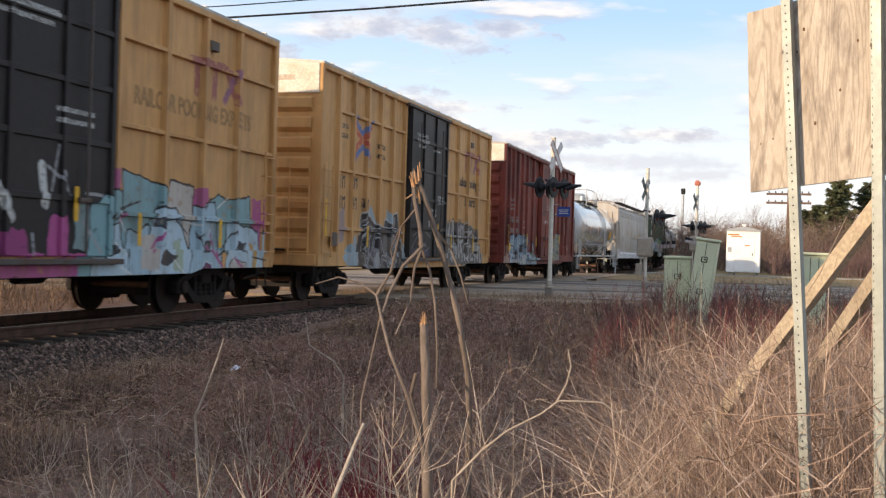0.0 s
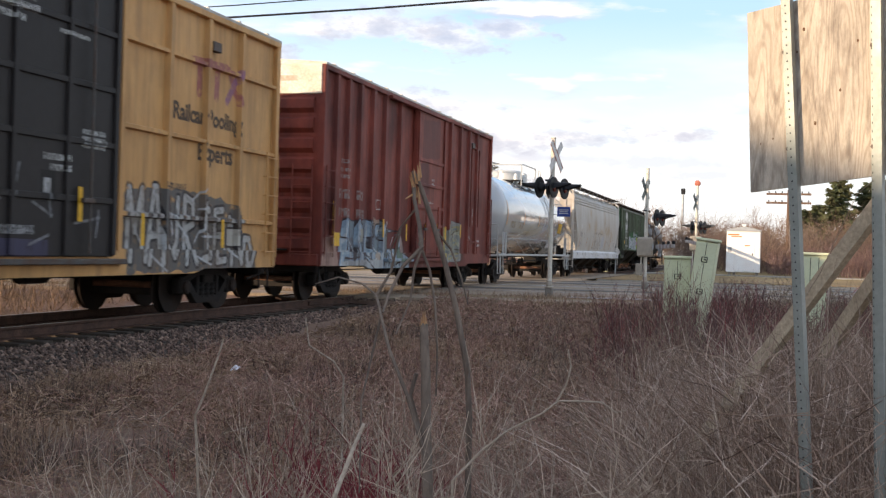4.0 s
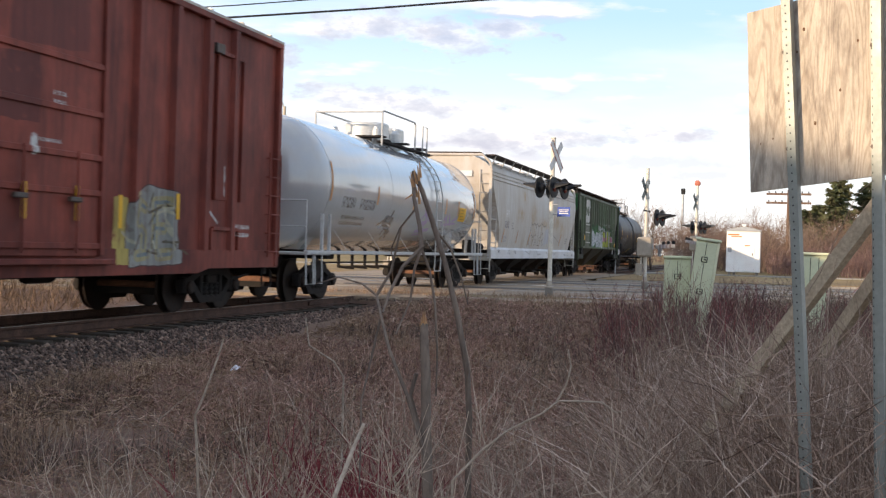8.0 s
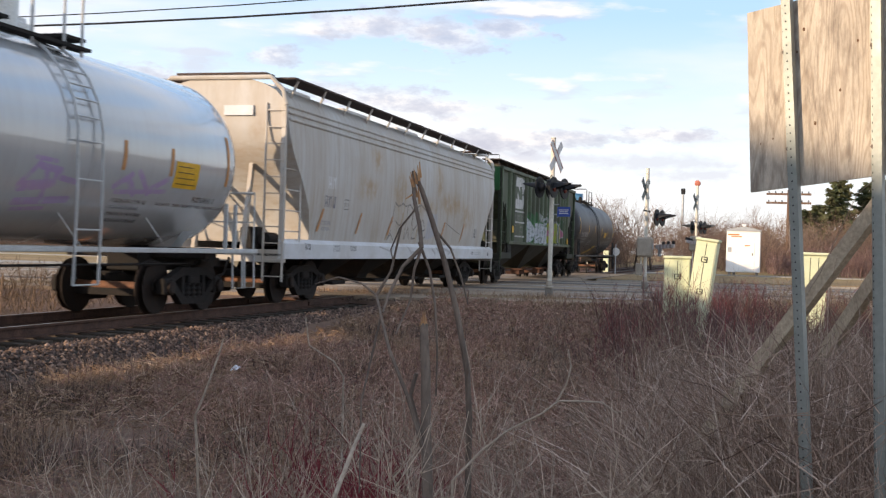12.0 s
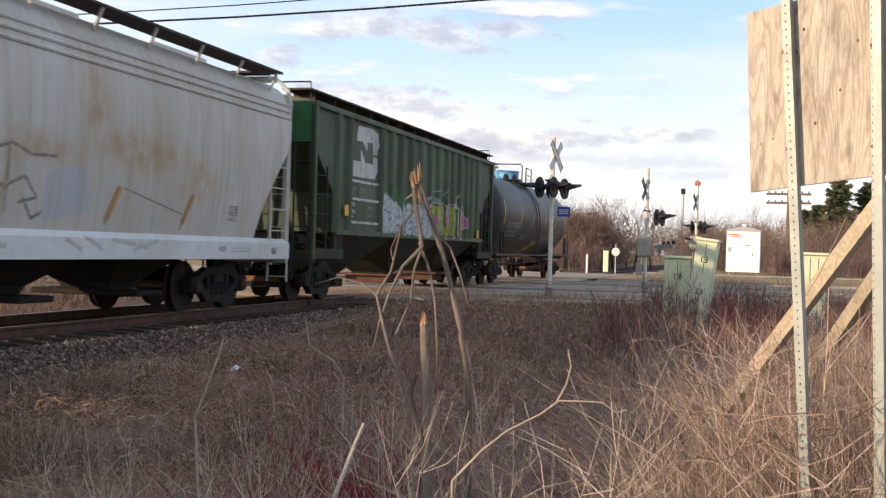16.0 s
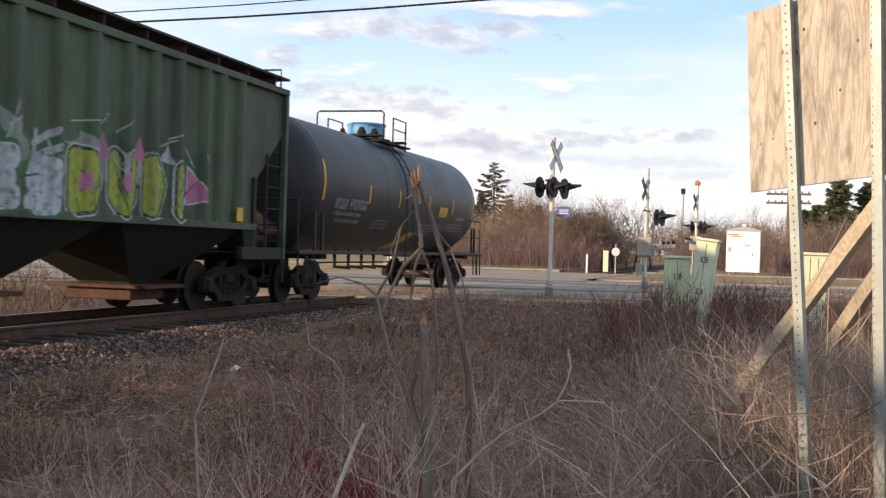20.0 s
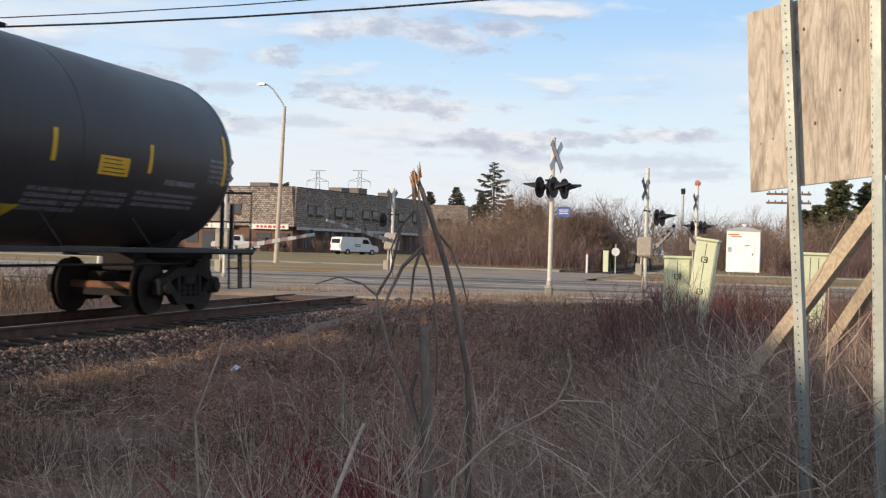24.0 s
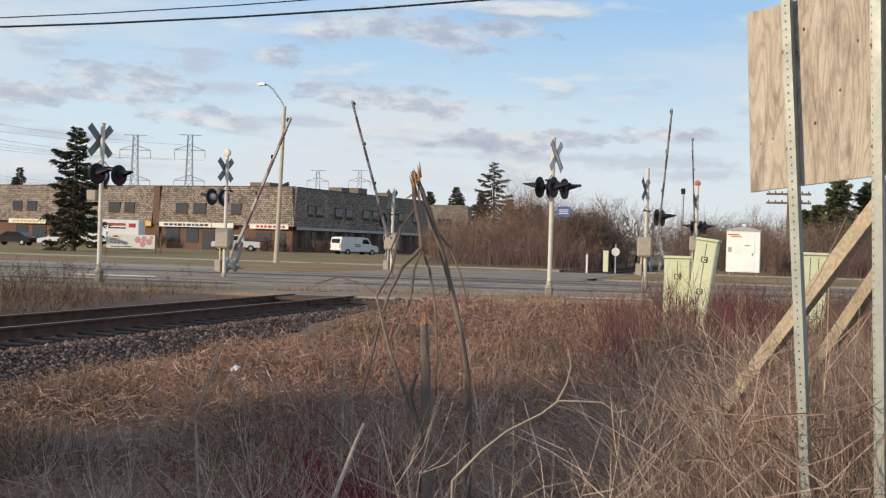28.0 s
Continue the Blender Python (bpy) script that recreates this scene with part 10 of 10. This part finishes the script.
part("windscreen", Mesh().add([(1.24, -0.85, 1.97), (1.24, 0.85, 1.97), (1.78, 0.88, 1.27), (1.78, -0.88, 1.27)], [(0, 1, 2, 3)]), m_carglass, van)
for z in (1.0, 1.18):
    part("decal_bar", B(-0.7, 0.1, -1.012, -1.003, z, z + 0.1), m_inkbar, van)
SEDAN = [(-2.2, 0.35), (-2.25, 0.85), (-1.7, 0.98), (-1.0, 1.42), (0.4, 1.45), (1.15, 0.98), (2.1, 0.82), (2.25, 0.6), (2.2, 0.35)]
SEDAN_G = [(-1.35, 1.0), (-0.9, 1.36), (0.35, 1.38), (0.95, 1.0)]
vehicle("parked_car", "black hatchback parked at the shops", pose(-65.4, 103.6, 0.24, 0, 0, 190), m_carblack, SEDAN, SEDAN_G, 1.75, (-1.35, 1.4), 0.32, 0.85)
vehicle("parked_car", "silver-white car parked at the shops", pose(-60.2, 104.4, 0.24, 0, 0, 190), m_carsilver, SEDAN, SEDAN_G, 1.75, (-1.35, 1.4), 0.32, 0.85)
vehicle("parked_truck", "white pickup parked before the shops", pose(-48.0, 120.5, 0.2, 0, 0, 200), m_carsilver,
        [(-2.8, 0.5), (-2.8, 1.15), (-0.9, 1.2), (-0.8, 1.9), (0.6, 1.92), (1.2, 1.2), (2.6, 1.1), (2.75, 0.5)], [(-0.6, 1.25), (-0.55, 1.75), (0.5, 1.78), (0.95, 1.25)], 1.9, (-1.8, 1.8), 0.38, 1.0)

trk = thing("box_truck", "white box truck parked behind the banner", "truck", pose(-51.2, 101.6, 0.2, 0, 0, 194))
part("cargo_box", B(-1.9, 1.9, -1.1, 1.1, 0.75, 2.95, 0.03), m_vanwhite, trk, "white cargo box")
part("cab", Mesh().prism(1, [(1.95, 0.55), (1.95, 2.3), (2.7, 2.25), (3.15, 1.45), (3.9, 1.3), (3.95, 0.55)], -0.95, 0.95), m_vanwhite, trk)
part("cab_glass", Mesh().prism(1, [(2.1, 1.5), (2.15, 2.1), (2.65, 2.08), (3.0, 1.5)], -0.96, 0.96), m_carglass, trk)
part("chassis", B(-1.8, 3.7, -0.5, 0.5, 0.45, 0.74), m_tyre, trk)
for x in (-1.1, 3.0):
    for sd in (-1, 1):
        wh = part("wheel", Mesh().lathe(1, [(-0.12, 0.4), (0.12, 0.4), (0.12, 0.25)], 18, (x, sd * 0.85, 0.4)), m_tyre, trk)
        part("rim", Mesh().lathe(1, [(0.0, 0.24), (sd * 0.13, 0.22), (sd * 0.135, 0.05)], 14, (x, sd * 0.85, 0.4)), m_alu, wh)
for xa, xb, za, zb in ((-1.6, -0.9, 2.2, 2.6), (-0.6, 1.5, 2.35, 2.6), (-0.6, 1.1, 2.05, 2.2), (-1.5, 0.6, 1.2, 1.32)):
    part("decal_bar", B(xa, xb, 1.101, 1.108, za, zb), m_inkbar if za < 2.2 else m_redbar, trk)

# ---------------------------------------------------------------- power pylons
m_pylon = material("grey lattice steel", (0.30, 0.32, 0.35), 0.6, 0.3, var=0.2, scale=0.2, bump=0)


def pylon(x, y, h, ang):
    th = thing("power_pylon", "grey steel lattice power pylon far off", "pylon", pose(x, y, 0, 0, 0, ang), "power pylons")
    leg = Mesh()
    lv = [(0, 4.0), (0.35 * h, 2.3), (0.6 * h, 1.3), (0.85 * h, 1.0), (h, 0.9)]
    for sx, sy in ((-1, -1), (1, -1), (1, 1), (-1, 1)):
        part("leg", T([(sx * w, sy * w, z) for z, w in lv], 0.16, 4), m_pylon, th)
    for i in range(14):
        z0, z1 = h * i / 14, h * (i + 1) / 14
        w0, w1 = np.interp(z0, [a for a, b in lv], [b for a, b in lv]), np.interp(z1, [a for a, b in lv], [b for a, b in lv])
        leg.tube([(-w0, -w0, z0), (w1, -w1, z1)], 0.09, 3)
        leg.tube([(w0, -w0, z0), (-w1, -w1, z1)], 0.09, 3)
    tagged(part("lattice", leg, m_pylon, th), kind="stuff")
    for z, a in ((0.58 * h, 6.2), (0.86 * h, 6.2), (h, 4.6)):
        part("crossarm", Mesh().tube([(-a, 0, z), (0, 0, z + (2.2 if z < h else 0.0)), (a, 0, z)], 0.13, 4).tube([(-a, 0, z), (a, 0, z)], 0.11, 4), m_pylon, th)
        if z < h:
            for s in (-1, 1):
                part("insulator", T([(s * a, 0, z), (s * a, 0, z - 3.5)], 0.12, 4), m_pylon, th)


pylon(-239.6, 417.8, 44.0, 20)
pylon(-218.0, 423.9, 44.7, 20)
pylon(-238.9, 615.4, 44.0, 20)
pylon(-215.7, 621.9, 44.7, 20)
for z, dx in ((25.5, -6.2), (25.5, 6.2), (37.8, -6.2), (37.8, 6.2), (44.0, 0.0)):
    for bx, by in ((-239.6, 417.8), (-218.0, 423.9)):
        pts = [(bx + dx - 60 * f, by - 170 * f, z - 3.5 + 8 * f - 18 * f * (1 - f)) for f in [i / 12 for i in range(13)]]
        tagged(part("power_line", T(pts, 0.045, 4, False), m_pylon), "thin grey power line between pylons", "cable", "power lines")

# ---------------------------------------------------------------- trees
m_needle = material("dark conifer needles", (0.062, 0.068, 0.042), 0.9, tint=(0.075, 0.06, 0.042), var=0.8, scale=1.5, bump=0, island=0.45)
m_spruce = material("grey-green spruce needles", (0.080, 0.084, 0.058), 0.9, tint=(0.115, 0.09, 0.062), var=0.8, scale=0.5, bump=0, island=0.45)
m_pine = material("green pine needles", (0.085, 0.105, 0.050), 0.9, tint=(0.12, 0.10, 0.05), var=0.8, scale=1.5, bump=0, island=0.45)
m_trunk = material("dark tree bark", (0.09, 0.065, 0.05), 0.9, var=0.7, scale=3, stretch=(2, 2, 0.4), bump=0.4)
m_twigs = material("brown bare twigs", (0.155, 0.10, 0.075), 0.9, var=0.6, scale=0.3, bump=0, islands=((0.0, (0.077, 0.053, 0.046)), (0.5, (0.163, 0.109, 0.085)), (1.0, (0.271, 0.188, 0.145))))
m_twigs_pale = material("pale bare twigs", (0.27, 0.21, 0.17), 0.9, tint=(0.18, 0.13, 0.10), var=0.8, scale=0.4, bump=0, island=0.35)


def conifer(x, y, z, h, r, seed, label, mat, n=5200, lower=0.08, flat=1.0, dense=9, needle=0.22):
    """Trunk, uneven whorls of drooping limbs with upturned tips, and sprays of needles along them with gaps between."""
    th = thing("conifer", label, "tree", pose(x, y, z), "conifers")
    rg = np.random.default_rng(seed)
    part("trunk", T([(0, 0, -0.3), (0.05, 0, h * 0.5), (0, 0.03, h * 0.99)], [h * 0.020, h * 0.013, 0.02], 8), m_trunk, th)
    limbs = Mesh()
    pts, dirs = [], []
    k = int(h * dense * 0.62)
    turn = rg.uniform(0, 6.28)
    for i in range(k):
        f = lower + (1 - lower) * ((i + rg.uniform(-0.4, 0.4)) / k)
        f = min(0.985, max(lower, f))
        a = turn + i * 2.4 + rg.uniform(-0.5, 0.5)
        lobe = 0.78 + 0.32 * math.sin(2 * a + seed + 7 * f) + 0.18 * math.sin(23 * f + seed)
        bell = min(1.0, 0.6 + 2.4 * (f - lower))
        ln = r * (1 - f) ** 0.78 * rg.uniform(0.45, 1.15) * lobe * bell + 0.16
        d = np.array([math.cos(a), math.sin(a), 0])
        p0 = np.array([0, 0, h * f])
        rise = 0.25 * (f - 0.35)
        mid = p0 + d * ln * 0.55 + np.array([0, 0, (rise - 0.16 * flat) * ln])
        tip = p0 + d * ln + np.array([0, 0, (1.5 * rise - 0.12 * flat) * ln])
        limbs.tube([p0, mid, tip], [0.04, 0.025, 0.008], 4, False)
        m = max(8, int(n * ln / (k * r * 0.42)))
        s = rg.random(m) ** 0.55
        wide = 0.06 + 0.24 * ln * (1 - 0.75 * s) * s ** 0.4
        side = np.array([-d[1], d[0], 0])
        curve = np.where(s[:, None] < 0.55, p0 + (mid - p0) * (s[:, None] / 0.55), mid + (tip - mid) * ((s[:, None] - 0.55) / 0.45))
        across = rg.normal(0, 1, m)
        q = curve + side[None] * (across * wide)[:, None] + rg.normal(0, 0.045, (m, 3))
        q[:, 2] -= np.abs(across) * wide * 0.35
        pts.append(q)
        dirs.append(d[None] * 0.9 + side[None] * (np.sign(across) * rg.uniform(0.2, 1.2, m))[:, None] + rg.normal(0, 0.3, (m, 3)) + np.array([0, 0, -0.25]))
    part("limb_set", limbs, m_trunk, th)
    p, d = np.concatenate(pts), np.concatenate(dirs)
    d /= np.linalg.norm(d, axis=1)[:, None]
    s = np.cross(d, rg.normal(0, 1, d.shape))
    s /= np.linalg.norm(s, axis=1)[:, None] + 1e-6
    ln = needle * rg.uniform(0.6, 1.5, (len(p), 1))
    v = np.stack([p - s * ln * 0.24, p + s * ln * 0.24, p + d * ln], 1)
    ob = raw("crown", v.reshape(-1, 3), np.arange(3 * len(p)).reshape(-1, 3), mat)
    ob.parent = th
    return th


conifer(-44.5, 83.1, 0.1, 10.4, 4.5, 1, "tall dark spruce on the lawn before the shops", m_needle, 21000, 0.10, 1.5, 14, 0.26)
conifer(-23.7, 146.1, 0.3, 12.6, 6.4, 2, "large dark spruce behind the thicket", m_spruce, 11500, 0.08, 1.2, 10, 0.32)
for i, (x, y, h, r, mt) in enumerate(((-49.3, 203.2, 11.6, 3.2, m_spruce), (-43.6, 200.7, 12.4, 5.2, m_spruce), (-38.2, 198.1, 11.2, 5.2, m_spruce), (-33.5, 200.7, 10.3, 4.2, m_spruce), (-18.5, 150.0, 7.2, 2.0, m_needle), (-14.5, 120.0, 5.8, 1.6, m_needle),
                                      (17.4, 116.2, 9.2, 4.2, m_pine), (20.4, 119.0, 8.8, 3.6, m_pine), (15.8, 121.0, 6.6, 3.2, m_pine), (22.6, 121.0, 8.6, 3.8, m_pine), (24.2, 118.0, 7.8, 3.2, m_pine), (14.6, 120.0, 6.0, 2.8, m_pine), (27.0, 126.0, 8.8, 3.6, m_pine),
                                      (-96.2, 146.5, 11.3, 2.2, m_needle), (-99.5, 150.0, 10.0, 2.0, m_needle), (-76.0, 178.0, 10.6, 1.4, m_needle), (-72.5, 178.0, 11.0, 1.5, m_needle), (-68.0, 180.0, 11.6, 1.8, m_needle), (-104.0, 150.0, 9.3, 2.0, m_needle))):
    conifer(x, y, 0.2, h, r, 20 + i, "dark conifer in the distance" if mt is m_needle else "green pine beyond the road", mt, 9000 if mt is m_needle else 24000, 0.06, 0.9, 12 if mt is m_needle else 17, 0.34)

m_twigs_tan = material("tan bare twigs", (0.2, 0.13, 0.09), 0.9, var=0.5, scale=0.3, bump=0, islands=((0.0, (0.090, 0.059, 0.047)), (0.5, (0.208, 0.136, 0.098)), (1.0, (0.343, 0.239, 0.171))))


def bare_tree(x, y, z, h, seed, label, mat, spread=0.5, depth=5, group="bare trees"):
    """Leafless tree: forks again and again; trunk, limbs and twigs are separate parts."""
    th = thing("bare_tree", label, "tree", pose(x, y, z), group)
    rg = random.Random(seed)
    ms = [Mesh(), Mesh(), Mesh()]

    def grow(p, d, ln, r, k):
        q = p + d * ln
        mid = (p + q) / 2 + Vector((rg.uniform(-1, 1), rg.uniform(-1, 1), 0)) * ln * 0.06
        ms[0 if k == 0 else 1 if k < 3 else 2].tube([p, mid, q], [r, r * 0.85, r * 0.7], 6 if k == 0 else 4 if k < 3 else 3, False)
        if k == depth:
            return
        for i in range(3 if k < 4 else 2):
            e = (d + Vector((rg.uniform(-1, 1), rg.uniform(-1, 1), rg.uniform(-0.15, 0.6))) * spread * 1.5).normalized()
            grow(p.lerp(q, rg.uniform(0.55, 1.0)), e, ln * rg.uniform(0.55, 0.82), r * 0.58, k + 1)

    grow(Vector((0, 0, -0.2)), Vector((rg.uniform(-0.1, 0.1), rg.uniform(-0.1, 0.1), 1)).normalized(), h * 0.33, h * 0.014, 0)
    part("trunk", ms[0], m_trunk, th)
    part("limb_set", ms[1], mat, th)
    tagged(part("twig_mass", ms[2], mat, th), kind="stuff")
    return th


for i, (x, y, h) in enumerate(((-1.3, 95.0, 7.4), (1.6, 97.0, 6.6), (-3.4, 98.0, 6.2), (-6.5, 104.0, 6.6), (4.2, 110.0, 6.0), (11.0, 98.0, 6.6), (13.0, 101.0, 6.0), (9.6, 104.0, 6.2), (15.5, 99.0, 5.4), (-9.5, 108.0, 6.2), (-12.5, 112.0, 5.6), (-4.9, 92.0, 6.4), (-0.2, 101.0, 7.6), (-7.8, 96.0, 5.6), (-15.5, 106.0, 5.2), (-18.5, 110.0, 5.0), (12.2, 93.0, 5.8), (18.0, 104.0, 6.4))):
    bare_tree(x, y, 0.2, h, 40 + i, "leafless pale tree rising from the thicket", m_twigs_tan if i % 2 else m_twigs_pale, 0.5, 6)


def thicket(label, n, x0, x1, y0, y1, h0, h1, seed, mat, keep=None, k=11, w=0.0026):
    """A band of leafless brush: forked stems, all in one mesh."""
    rg = np.random.default_rng(seed)
    x, y = rg.uniform(x0, x1, n), rg.uniform(y0, y1, n)
    if keep is not None:
        m = keep(x, y)
        x, y = x[m], y[m]
    h = (h0 + (h1 - h0) * np.clip(cell(x, y, 0.3, seed) * 1.3 - 0.15, 0, 1)) * rg.uniform(0.6, 1.05, len(x))
    tagged(weeds("brush_thicket", x, y, h, mat, seed, label, k, w, 0.42), category="thicket")


m_twigs_red = material("purplish bare twigs", (0.12, 0.06, 0.06), 0.9, var=0.5, scale=0.3, bump=0, islands=((0.0, (0.090, 0.053, 0.051)), (0.6, (0.181, 0.106, 0.098)), (1.0, (0.289, 0.201, 0.171))))


def right_of_shops(x, y):
    return x > 10.8 - 0.295 * y


thicket("dense leafless brown brush along the far road", 2400, -34, -1.6, 86, 112, 1.6, 3.4, 61, m_twigs, right_of_shops)
thicket("tan leafless brush along the far road", 1200, -22, -1.6, 88, 116, 2.4, 4.3, 66, m_twigs_tan, right_of_shops)
thicket("dense leafless brown brush beside the track", 1000, -24, -1.8, 116, 140, 3.2, 4.8, 62, m_twigs, right_of_shops)
thicket("dense leafless brown brush behind the white hut", 3000, 3.4, 40, 90, 120, 2.6, 4.9, 63, m_twigs)
thicket("tan leafless brush behind the white hut", 1100, 3.6, 44, 96, 130, 3.0, 5.2, 67, m_twigs_tan)
thicket("dense rounded leafless thicket beside the track", 700, -5.0, -1.6, 90, 97, 4.0, 6.2, 71, m_twigs)
thicket("tan leafless saplings in the brush", 420, -12.5, -8.0, 100, 108, 4.6, 6.6, 72, m_twigs_tan)
thicket("purplish low brush bordering the far pavement", 2600, -34, -1.4, 80, 92, 0.8, 2.3, 64, m_twigs_red, right_of_shops, 9)
thicket("purplish low brush behind the white hut", 1800, 11.0, 34, 84, 94, 0.8, 2.4, 68, m_twigs_red, None, 9)
thicket("leafless brush beyond the track's far end", 1500, -6, 12, 150, 260, 3.5, 7.0, 65, m_twigs, lambda x, y: np.abs(x) > 2.6)
for i, (a, o) in enumerate(((5.2, 2.2), (3.8, 2.4), (2.2, 2.2), (0.6, 2.4), (19.4, 2.0), (18.2, 2.1), (31.0, 2.2))):
    p = COR + LA * a + OUT_L * o
    shrub("hedge_bush", "rounded leafless bush before the shops", (p.x, p.y, 0.25), 1.7, 1.0, 60, m_twigs, 300 + i, 0.02, 8, "bushes before the shops", "bush")
for i, b in enumerate((2.0, 4.5)):
    p = COR + LB * b + OUT_R * 2.5
    shrub("hedge_bush", "rounded leafless bush before the shops", (p.x, p.y, 0.25), 1.5, 1.0, 60, m_twigs, 320 + i, 0.02, 8, "bushes before the shops", "bush")

# litter in the field
LX, LY = 4.46, 13.07
lit = thing("litter", "crumpled white litter in the grass", "litter", pose(LX, LY, ground_z(LX, LY) + 0.10))
part("scrap", Mesh().add([(-0.06, -0.03, 0.0), (0.05, -0.04, 0.02), (0.07, 0.03, 0.05), (-0.04, 0.05, 0.03), (0.0, 0.0, 0.08)], [(0, 1, 4), (1, 2, 4), (2, 3, 4), (3, 0, 4), (0, 3, 2, 1)]), m_snow, lit)


# ---------------------------------------------------------------- what moves
def motions():
    for car, s in moving_cars:
        walk(car, [(t, pose(0, s - SPEED * t, 0)) for t in (0.0, 7.0, 14.0, 21.0, 28.0)])
    turn = math.degrees(SPEED / WHEEL_R)
    times = [round(i * 2 / 15, 5) for i in range(210)] + [28.0]
    for arm, pivot, az in moving_arms:
        walk(arm, [(t, Matrix.Translation(pivot) @ pose(0, 0, 0, 0, -a, az)) for t, a in ((0.0, 0), (12.0, 0), (23.2, 0), (23.8, 3), (24.4, 9), (25.0, 15.5), (26.0, 26), (27.0, 36.5), (28.0, 47))])
    for ws, w in moving_wheels:
        walk(ws, [(t, pose(0, w, WHEEL_R, turn * t)) for t in times])


motions()
